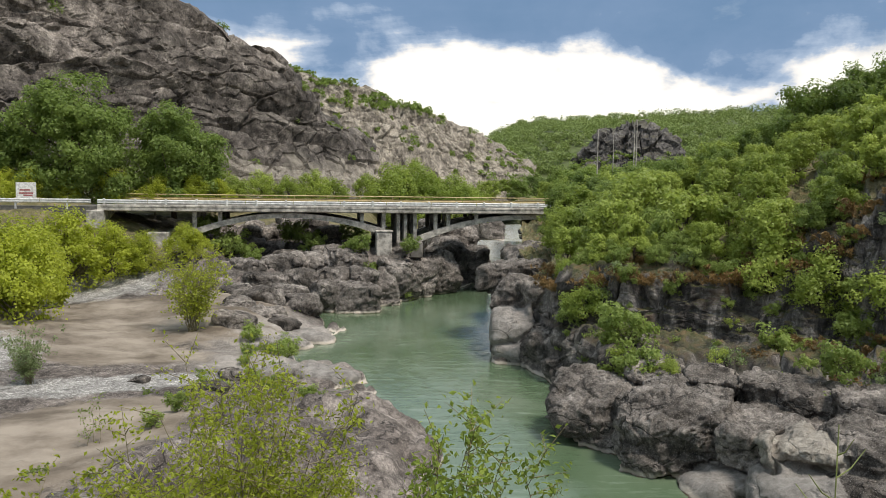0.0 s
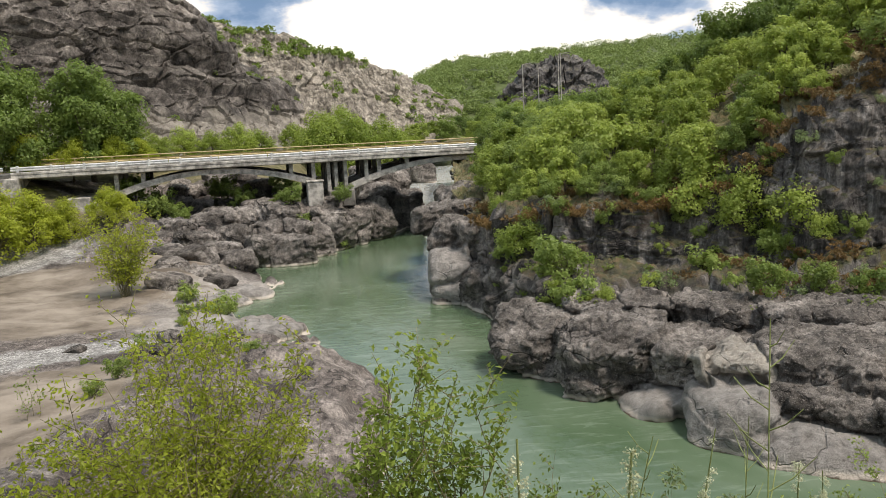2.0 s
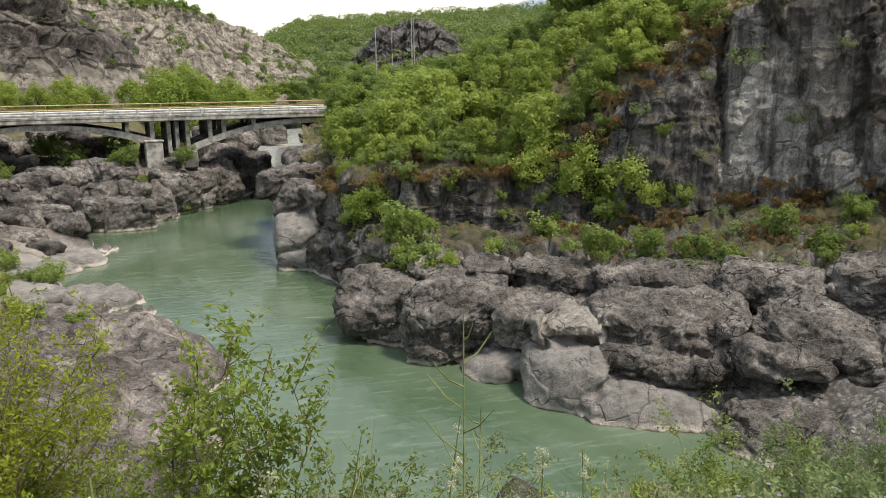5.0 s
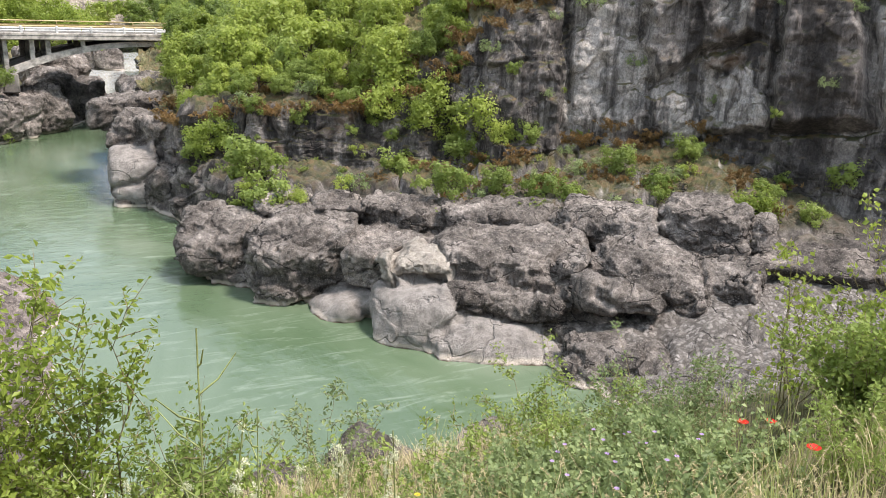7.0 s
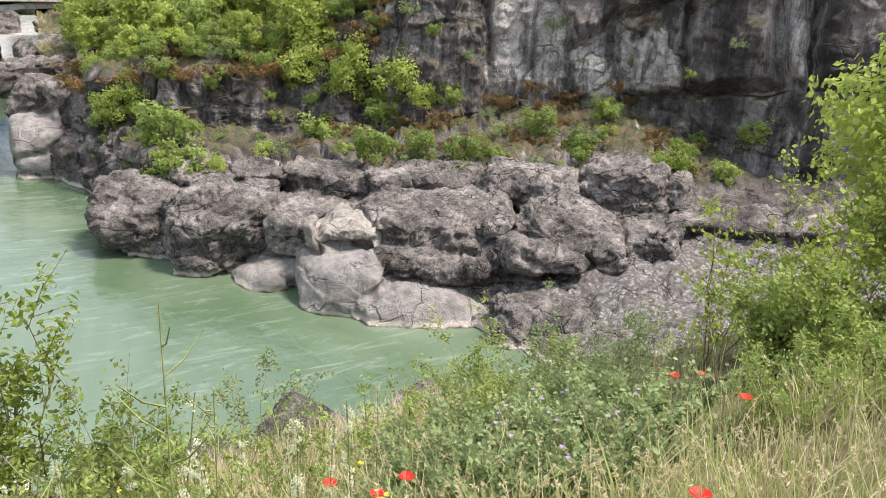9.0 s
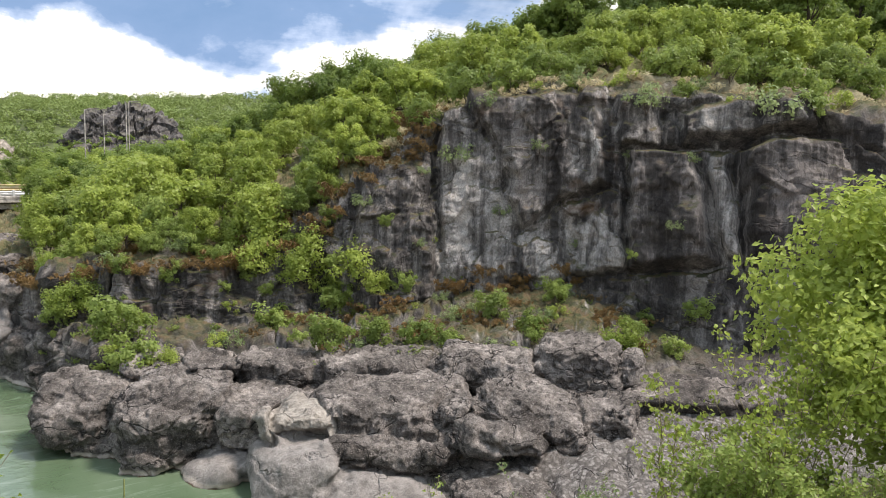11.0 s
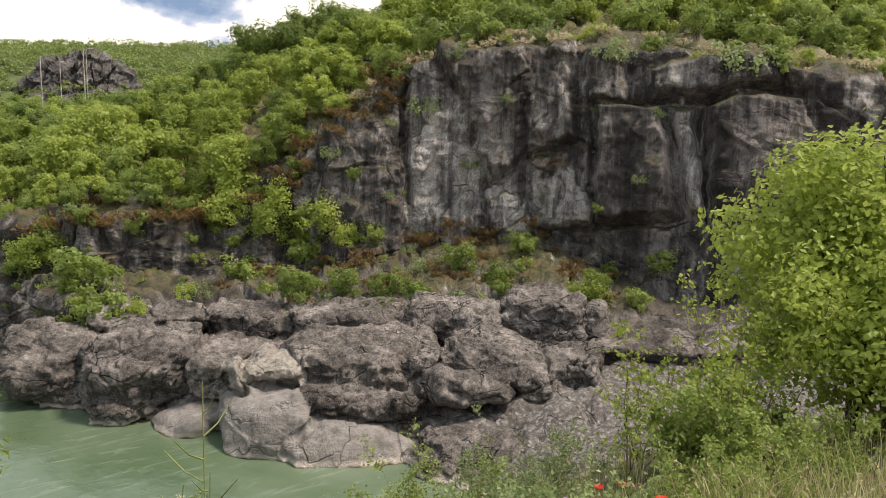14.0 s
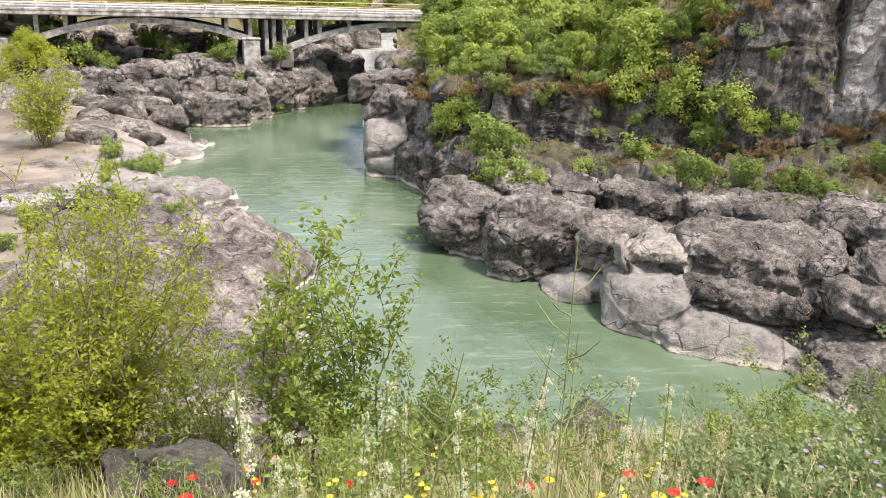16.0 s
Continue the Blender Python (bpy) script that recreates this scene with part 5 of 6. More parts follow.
on_bank(14, 4.1, 5.6, 8, 50, 1.6, lambda b, l: ("herb", rng.uniform(0.5, 1.2)))


KINDS["ledge_bush"] = lambda m: tree(m, 24, 2.6, 1.5, 1500, 0.17, OAK_LEAF, "leafy green bush overhanging the rock face", "overhanging bushes", 0.0, 40, "overhanging_bush", 4)
KINDS["lime_bush"] = lambda m: tree(m, 25, 1.6, 0.8, 760, 0.14, SHRUB_LEAF, "bright yellow-green bush on the rock ledge", "ledge shrubs", 0.0, 24, "shrub", 4)
UNIT = {"ledge_bush": 2.8, "lime_bush": 2.0, "shrub_a": 1.6, "shrub_b": 1.6, "shrub_c": 1.5}
flat_bank = bank.reshape(-1, 3)
flat_turn = bearing.ravel()
face = np.repeat((bank_band > 3.5) & (bank_band < 8.6), bank.shape[1])


def on_face(kind, b, z, width):
    """A shrub of that width rooted in the far bank at a bearing and height."""
    k = np.argmin(np.where(face, ((flat_turn - b) * 0.6) ** 2 + (flat_bank[:, 2] - z) ** 2, 1e9))
    q = flat_bank[k]
    plant(kind, q[0], q[1], q[2] - 0.25 * width, rng.uniform(0, 360), width / UNIT[kind] * rng.uniform(0.75, 0.95))


OVERHANGING = ((10.1, 3.6, 2.6), (15.8, 2.5, 1.8), (23.5, 6.4, 4.4), (26.0, 6.0, 3.8), (28.6, 5.4, 3.9), (25.0, 5.0, 2.8), (22.0, 5.5, 3.2), (20.5, 6.2, 2.6), (47.5, 2.9, 2.9), (30.3, 10.4, 2.6), (30.2, 4.6, 2.2), (27.0, 4.4, 2.4))
LIME = ((13.2, 2.1, 2.4), (16.8, 1.9, 0.9), (24.8, 2.7, 1.4), (35.3, 2.9, 1.6), (35.8, 2.9, 1.4), (41.6, 3.4, 2.4), (40.7, 2.6, 1.8), (49.4, 3.3, 1.4), (25.0, 2.4, 0.5), (38.7, 2.1, 0.5), (14.6, 2.2, 1.2))
LEDGE = ((12.3, 2.6, 1.8), (13.9, 2.3, 1.8), (20.1, 3.6, 1.4), (23.4, 2.6, 2.3), (43.4, 3.8, 1.6), (53.1, 3.8, 1.4), (33.0, 3.8, 0.8), (31.3, 4.6, 0.5), (34.4, 6.6, 0.6), (48.5, 6.1, 0.5))
GREY = ((19.8, 2.7, 1.5), (29.3, 2.5, 1.5), (33.7, 2.7, 1.0), (38.9, 2.9, 1.1), (24.4, 1.3, 0.6), (40.5, 1.4, 0.6), (37.0, 3.7, 1.1), (39.3, 4.0, 1.1), (43.7, 4.7, 1.0), (36.0, 10.5, 1.6), (52.2, 10.4, 1.0), (48.0, 10.6, 0.8))
CLIFF_TOP = ((43.9, 13.8, 1.9), (46.2, 14.0, 1.7), (49.0, 13.2, 2.3), (51.6, 13.4, 2.2), (54.6, 12.8, 2.0), (57.1, 12.6, 2.6), (59.4, 12.6, 2.8), (41.5, 13.7, 1.6), (38.0, 13.0, 1.4))
for group, kinds in ((OVERHANGING, ("ledge_bush",)), (LIME, ("lime_bush",)), (LEDGE, ("shrub_b", "shrub_a")), (GREY, ("shrub_c",)), (CLIFF_TOP, ("lime_bush", "shrub_b", "shrub_c"))):
    for k, (b, z, width) in enumerate(group):
        on_face(kinds[k % len(kinds)], b, z, width)


def on_ground(kind, x, y, size, sink=0.1):
    return plant(kind, x, y, ground_at(x, y) - sink * size, rng.uniform(0, 360), size)


# the pair of great trees by the approach, and those around them
tree(pose(-32.0, 70.0, 5.6, 0, 0, 20), 41, 12.9, 5.2, 22000, 0.28, OAK_DARK, "large spreading green tree beside the bridge approach", "", 0.0, 190)
tree(pose(-25.0, 74.5, 5.4, 0, 0, 80), 42, 11.2, 4.6, 16000, 0.28, OAK_DARK, "large rounded green tree beside the bridge approach", "", 0.0, 150)
tree(pose(-39.0, 70.0, 6.5, 0, 0, 10), 43, 8.5, 4.0, 8000, 0.36, OAK_DARK, "dark green tree behind the roadside board", "", 0.0, 110)
for x, y, s in ((-27.0, 57.5, 1.0), (-24.2, 58.6, 0.75), (-29.5, 56.0, 0.9), (-22.2, 59.4, 0.55), (-20.0, 61.2, 0.5), (-26.5, 51.5, 0.95), (-24.6, 45.5, 0.95), (-27.0, 48.0, 1.05), (-18.8, 61.0, 0.4)):
    on_ground("bank_tree", x, y, s, 1.1)
for x, y, s in ((-34.5, 66.5, 0.6), (-31.5, 67.5, 0.55), (-28.5, 69.5, 0.6), (-25.5, 71.0, 0.55), (-22.6, 72.5, 0.55), (-36.5, 66.5, 0.6), (-20.5, 74.0, 0.5)):
    plant("bank_tree", x, y, 6.3, rng.uniform(0, 360), s)
for b, r, s in ((-16.5, 84, 0.75), (-14.6, 83, 0.62), (-12.8, 85, 0.7), (-11.0, 84, 0.62), (-9.4, 86, 0.72), (-7.8, 88, 0.6), (-3.3, 92, 1.35), (-1.6, 95, 1.3), (0.2, 97, 1.2), (1.4, 104, 1.1), (-2.4, 104, 1.5), (2.6, 120, 0.8),
                (-5.5, 98, 0.7), (-18.5, 86, 0.75), (7.6, 105, 0.8), (6.6, 125, 0.7)):
    x, y = EYE[0] + r * math.sin(radians(b)), EYE[1] + r * math.cos(radians(b))
    plant("gully_tree", x, y, max(ground_at(x, y), 3.5) - 0.2, rng.uniform(0, 360), s)
for b, r, s in ((3.2, 190, 1.3), (4.4, 200, 1.4), (5.5, 195, 1.2), (6.5, 205, 1.4), (7.6, 190, 1.3), (8.8, 180, 1.2), (2.0, 180, 1.0), (9.6, 170, 1.2), (5.0, 225, 1.5), (6.0, 215, 1.4), (3.8, 215, 1.2), (7.2, 220, 1.3)):
    x, y = EYE[0] + r * math.sin(radians(b)), EYE[1] + r * math.cos(radians(b))
    plant(("oak_a", "oak_d")[int(r) % 2], x, y, 4.0, rng.uniform(0, 360), s * 1.3)
for k in range(13):
    b, r = 8.8 + 0.75 * k, 186 + 9 * (k % 3)
    plant(("oak_a", "oak_d", "oak_b")[k % 3], EYE[0] + r * math.sin(radians(b)), EYE[1] + r * math.cos(radians(b)), 5.5, 71 * k, 2.0 + 0.12 * (k % 4))
bush(turned(-13.9, 44.2, ground_at(-13.9, 44.2)), 51, 5.2, 2.5, 34, 18, 8, 0.15, LIME_LEAF, "tall yellow-green willow bush on the sand bar")
bush(turned(-17.6, 33.6, ground_at(-17.6, 33.6)), 52, 2.6, 1.3, 30, 12, 8, 0.10, GREY_LEAF, "grey-green bush beside the gravel")
for x, y, s in ((-9.5, 42.0, 1.7), (-8.6, 43.2, 1.9), (-7.4, 41.5, 1.5), (-8.2, 38.6, 1.4), (-10.8, 36.2, 1.2), (-9.2, 33.6, 1.3), (-7.6, 34.4, 1.6), (-6.9, 33.2, 1.3), (-11.5, 31.0, 1.0), (-10.2, 29.4, 0.9), (-12.6, 27.5, 0.8),
                (-8.0, 58.8, 2.0), (-10.5, 55.5, 1.8), (-12.0, 62, 2.2), (-5.4, 62.6, 2.0), (-13.5, 66, 2.0), (-3.4, 64.0, 2.2), (-16.0, 58.0, 1.6), (-9.6, 52.5, 1.4), (-14.6, 55.2, 1.5), (-19.0, 57.0, 1.6), (-7.2, 30.6, 1.0), (-4.4, 30.8, 1.1), (-11.6, 22.2, 1.1), (-9.2, 21.0, 0.9)):
    on_ground("herb", x, y, s)
for x, y, s in ((-9.6, 38.6, 0.35), (-8.4, 35.3, 0.4), (-9.1, 32.9, 0.35), (-9.9, 40.6, 0.5), (-8.9, 41.6, 0.4), (-10.2, 33.6, 0.3), (-6.8, 31.6, 0.5), (-5.2, 31.0, 0.5), (-9.0, 27.0, 0.5), (-9.4, 25.6, 0.4),
                (-6.2, 63.2, 1.2), (-3.0, 64.4, 1.1), (-11.0, 67.5, 1.3), (-13.0, 70.5, 1.5), (-8.2, 72, 1.3), (-15.5, 64, 1.2), (-17.5, 66, 1.6), (-19.5, 66.5, 1.5), (-8.0, 41.0, 0.8), (-10.4, 43.4, 0.7)):
    on_ground("shrub_a", x, y, s)
bush(turned(-10.9, 24.6, ground_at(-10.9, 24.6)), 53, 2.0, 0.35, 3, 10, 5, 0.09, SHRUB_LEAF, "thin upright seedling tree on the sand", "", "sapling", "sapling")

for x, y, z, s in ((-6.4, 63.2, 3.9, 1.0), (-2.5, 64.8, 3.8, 0.9), (-7.4, 64.0, 3.6, 0.8)):
    plant("shrub_a", x, y, z, rng.uniform(0, 360), s)

for x, y, z, s in ((8.6, 60.4, 4.2, 1.0), (8.4, 62.0, 5.0, 0.8), (9.0, 63.6, 5.0, 0.9), (8.3, 58.4, 5.0, 0.9)):
    plant("ledge_bush", x, y, z, rng.uniform(0, 360), s)

for kind, x, y, z, s in (("oak_c", 7.9, 58.6, 4.8, 0.6), ("oak_a", 8.9, 62.0, 5.0, 0.75), ("oak_e", 7.7, 55.4, 4.8, 0.42), ("oak_b", 10.2, 66.0, 5.2, 0.8), ("oak_c", 9.2, 57.6, 5.2, 0.7)):
    plant(kind, x, y, z, rng.uniform(0, 360), s)

# ---- foreground bank: bushes ----
NEAR = (
    (-2.2, 8.4, 61, 3.6, 1.45, 42, 28, 17, 0.062, LIME_LEAF, "dense yellow-green bush on the near river bank", 0.55),
    (-1.0, 8.9, 62, 2.5, 1.0, 12, 22, 11, 0.06, YELLOW_LEAF, "leafy green bush on the near river bank", 0.55),
    (0.7, 7.3, 65, 1.3, 0.8, 20, 16, 11, 0.052, SHRUB_LEAF, "low leafy green bush on the near river bank", 0.55),
    (1.5, 7.4, 66, 1.7, 0.7, 20, 14, 9, 0.06, SHRUB_LEAF, "leafy green bush on the near river bank", 0.55),
    (3.2, 8.6, 67, 1.5, 0.7, 10, 14, 9, 0.065, GREY_LEAF, "small grey-green bush at the edge of the bank", 0.55),
    (4.9, 6.2, 68, 1.3, 0.9, 28, 18, 14, 0.042, SHRUB_LEAF, "leafy green bush among the meadow grass", 0.6),
    (5.6, 5.6, 69, 1.25, 0.85, 28, 18, 14, 0.04, GREY_LEAF, "leafy grey-green bush among the meadow grass", 0.6),
    (7.1, 4.5, 70, 1.35, 0.95, 36, 17, 14, 0.05, SHRUB_LEAF, "round-leaved bright green bush among the grass", 0.85),
    (7.9, 4.7, 71, 2.2, 0.9, 14, 14, 10, 0.06, YELLOW_LEAF, "tall open round-leaved bright green bush", 0.85),
    (7.5, 5.9, 76, 2.6, 0.5, 5, 14, 10, 0.06, YELLOW_LEAF, "tall open round-leaved bright green bush", 0.85),
    (-4.6, 8.2, 74, 2.3, 1.1, 30, 22, 14, 0.072, LIME_LEAF, "yellow-green bush on the near river bank", 0.55),
    (-4.3, 6.4, 75, 1.5, 0.9, 24, 16, 10, 0.06, SHRUB_LEAF, "leafy green bush on the near river bank", 0.55),
    (-3.2, 7.4, 77, 1.9, 1.0, 28, 22, 14, 0.07, LIME_LEAF, "leafy green bush on the near river bank", 0.55),
)
for x, y, seed, h, spread, stems, twigs, per, size, leaf, label, narrow in NEAR:
    bush(turned(x, y, ground_at(x, y) - 0.1), seed, h, spread, stems, twigs, per, size, leaf, label, "near bank bushes", narrow=narrow)
bush(turned(0.0, 7.9, ground_at(0.0, 7.9) - 0.1), 63, 3.55, 0.42, 6, 30, 14, 0.085, YELLOW_LEAF, "slender leafy sapling on the near river bank", "bank saplings", "sapling", "sapling")
bush(turned(0.62, 8.0, ground_at(0.62, 8.0) - 0.1), 64, 3.3, 0.36, 5, 30, 14, 0.082, YELLOW_LEAF, "slender leafy sapling on the near river bank", "bank saplings", "sapling", "sapling")
tree(pose(10.2, 4.6, ground_at(10.2, 4.6) - 0.1, 0, 0, 40), 72, 3.7, 1.65, 21000, 0.1, OAK_LEAF, "dense green tree on the near bank", "", 0.02, 110, stems=3)
tree(pose(9.2, 3.7, ground_at(9.2, 3.7) - 0.1, 0, 0, 10), 73, 2.8, 1.2, 8000, 0.085, OAK_LEAF, "leafy young tree on the near bank", "", 0.02, 80, stems=3)


# ---- boulders ----
def rock_block(seed, x, y, z, half, turn, square=3.4, subdiv=5, label="weathered grey conglomerate boulder at the water", group="river bank boulders", smooth_face=0.0, material=None, lean=0.0):
    """A block of rock with worn facets, clefts and bedding, set at its true size."""
    bm = bmesh.new()
    bmesh.ops.create_icosphere(bm, subdivisions=subdiv, radius=1.0)
    v = np.array([q.co[:] for q in bm.verts])
    r2 = np.random.default_rng(900 + seed)
    sides = np.concatenate([np.eye(3), -np.eye(3), r2.normal(size=(13, 3))])
    sides /= np.linalg.norm(sides, axis=1, keepdims=True)
    reach = np.r_[np.ones(6), r2.uniform(0.98, 1.28, 13)]
    hard = max(4.0, 4.6 * square - 10 * smooth_face)
    v /= ((np.maximum(v @ sides.T / reach, 0) ** hard).sum(1) ** (1 / hard))[:, None]
    big = max(half)
    w = v * np.array(half)
    out = v / np.linalg.norm(v, axis=1, keepdims=True)
    k = 1.0 - 0.75 * smooth_face
    d = big * (0.07 * fbm(w / big * 1.3 + seed * 3.7, 3, seed) + k * 0.06 * fractured(w / big * 1.2 + seed, 0.9, seed)) + k * 0.05 * fractured(w + seed * 2, 0.55, seed + 2) + k * 0.07 * fbm(w * 2.2 + seed, 6, seed + 5, 0.62)
    d += k * 0.025 * fbm(np.stack([w[:, 0] * 0.3, w[:, 1] * 0.3, w[:, 2] * 3.0], -1) + seed, 3, seed + 7)
    w = w + out * d[:, None]
    for q, p in zip(bm.verts, w):
        q.co = p
    for face in bm.faces:
        face.smooth = True
    me = bpy.data.meshes.new("boulder")
    bm.to_mesh(me)
    bm.free()
    me.materials.append(material or BOULDER)
    ob = new("boulder", me)
    ob.matrix_world = pose(x, y, z, 0, lean, turn)
    return tagged(ob, label, "boulder", group)


def rock_mass(name, blocks, grain, seed, label, group, bed=0.05, rounding=1, square=16.0, worn=0.92):
    """Many worn blocks grown together into one body of rock, with creases where they meet.
    blocks: x, y, z, half sizes, turn, lean, tone (0 grey, 1 pale, 2 cream)."""
    r2 = np.random.default_rng(seed)
    bm = bmesh.new()
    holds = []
    for x, y, z, half, turn, lean, tone in blocks:
        m = pose(x, y, z, 0, lean, turn)
        made_verts = bmesh.ops.create_icosphere(bm, subdivisions=4, radius=1.0)["verts"]
        v = np.array([q.co[:] for q in made_verts])
        sides = np.concatenate([np.eye(3), -np.eye(3), r2.normal(size=(9, 3))])
        sides /= np.linalg.norm(sides, axis=1, keepdims=True)
        reach = np.r_[np.ones(6), r2.uniform(worn, worn + 0.3, 9)]
        hard = 6.0 if tone == 1 else square
        v /= ((np.maximum(v @ sides.T / reach, 0) ** hard).sum(1) ** (1 / hard))[:, None]
        v *= np.array(half) * 1.04
        for q, p in zip(made_verts, v):
            q.co = m @ Vector(p)
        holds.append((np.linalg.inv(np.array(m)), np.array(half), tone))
    raw = bpy.data.meshes.new(name)
    bm.to_mesh(raw)
    bm.free()
    ob = new(name, raw)
    knit = ob.modifiers.new("knit", "REMESH")
    knit.mode, knit.voxel_size = "VOXEL", grain
    me = bpy.data.meshes.new_from_object(ob.evaluated_get(bpy.context.evaluated_depsgraph_get()))
    ob.modifiers.clear()
    ob.data = me
    v = np.empty(len(me.vertices) * 3, np.float32)
    me.vertices.foreach_get("co", v)
    v = v.reshape(-1, 3).astype(float)
    e = np.empty(len(me.edges) * 2, np.int32)
    me.edges.foreach_get("vertices", e)
    e = e.reshape(-1, 2)
    count = np.bincount(e.ravel(), minlength=len(v))[:, None]
    for _ in range(rounding):
        total = np.stack([np.bincount(e[:, 0], v[e[:, 1], k], len(v)) + np.bincount(e[:, 1], v[e[:, 0], k], len(v)) for k in range(3)], -1)
        v = 0.5 * v + 0.5 * total / np.maximum(count, 1)
    me.vertices.foreach_set("co", v.astype(np.float32).ravel())
    me.update()
    out = np.empty(len(v) * 3, np.float32)
    me.vertex_normals.foreach_get("vector", out)
    out = out.reshape(-1, 3)
    tones, best, owner, second = np.zeros(len(v)), np.full(len(v), 9.0), np.zeros(len(v), int), np.full(len(v), 9.0)
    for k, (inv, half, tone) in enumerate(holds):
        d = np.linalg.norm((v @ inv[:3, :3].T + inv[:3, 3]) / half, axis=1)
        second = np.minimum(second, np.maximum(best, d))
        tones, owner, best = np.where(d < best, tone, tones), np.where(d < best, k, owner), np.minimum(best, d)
    calm = np.where(tones == 1, 0.3, 1.0)
    joint = sstep(0.16, 0.0, second - best + 0.05 * fbm(v * 2.0, 3, seed + 3))     # clefts where two blocks meet
    flat_way = np.stack([v[:, 0] * 0.25, v[:, 1] * 0.25, v[:, 2] * 2.2 + 0.3 * vnoise(v * 0.6, seed)], -1)
    d = calm * (0.13 * fractured(v * np.array((0.7, 0.7, 1.3)) + seed, 1.0, seed) + 0.075 * fractured(v + 3.1, 0.45, seed + 2) + 0.08 * fbm(v * 1.7, 5, seed + 5, 0.65) + bed * fbm(flat_way, 4, seed + 9)) + 0.07 * fbm(v * 0.7, 3, seed + 12) - 0.2 * joint
    v = v + out * d[:, None]
    f = np.empty(len(me.loops), np.int32)
    me.loops.foreach_get("vertex_index", f)
    f = f.reshape(-1, 4)
    bpy.data.objects.remove(ob)
    base = np.array((v[:, 0].mean(), v[:, 1].mean(), 0.0))
    thing = empty(name, pose(*base), label, "rock", group)
    for k in range(len(blocks)):
        mine = f[owner[f[:, 0]] == k]
        if len(mine) < 12:
            continue
        used, again = np.unique(mine, return_inverse=True)
        tone = tones[used]
        part("boulder", mesh_np("boulder", v[used] - base, again.reshape(-1, 4), MASS_ROCK, True, {"pale_rock": tone == 1, "cream_rock": tone == 2}), None, thing, ("", "smooth pale grey boulder", "pale cream boulder")[blocks[k][6]])
    return thing


# the great lumps along the foot of the far bank
rock_mass("rock_shelf", (
    (6.0, 30.2, 1.0, (1.6, 1.9, 1.2), -14, 6, 0), (8.3, 27.4, 1.05, (1.85, 2.1, 1.5), -18, 0, 0), (6.95, 27.5, 0.7, (0.65, 1.2, 1.15), -14, 0, 0), (10.3, 25.5, 1.2, (1.2, 1.7, 0.85), -22, 8, 0), (11.8, 26.4, 1.4, (1.9, 1.8, 0.55), -26, 3, 0),
    (14.3, 23.0, 1.6, (2.5, 2.5, 0.85), -32, 0, 0), (13.4, 21.2, 1.0, (2.2, 1.8, 0.6), -32, 8, 0), (15.3, 20.7, 1.85, (0.8, 1.1, 0.55), -36, -14, 0), (15.6, 18.9, 1.68, (1.4, 1.3, 0.46), -39, 2, 0), (15.5, 18.9, 0.8, (1.2, 1.0, 0.4), -40, 4, 0),
    (17.5, 19.4, 1.9, (1.75, 1.8, 0.8), -42, 6, 0), (19.2, 18.0, 1.78, (1.05, 1.4, 0.72), -47, 0, 0), (17.6, 18.6, 0.7, (0.6, 0.9, 0.45), -44, 25, 0), (8.9, 24.4, 0.1, (1.3, 1.3, 0.6), -20, -10, 1), (10.05, 23.2, 1.42, (0.3, 0.9, 0.7), -23, -32, 2),
    (11.3, 23.3, 1.75, (1.15, 1.3, 0.42), -26, -4, 2), (10.45, 22.0, 0.2, (1.75, 1.75, 1.25), -25, 0, 1), (12.4, 19.9, -0.05, (2.3, 1.6, 0.85), -32, 6, 1), (7.6, 28.6, 0.0, (2.4, 1.4, 0.8), -16, 0, 0), (14.6, 19.8, 0.1, (1.6, 1.6, 0.9), -36, 0, 0),
    (14.3, 16.9, 0.15, (1.4, 1.2, 0.75), -40, 0, 0)), 0.055, 5, "rounded grey conglomerate boulders grown into one shelf over the river", "river bank rocks")
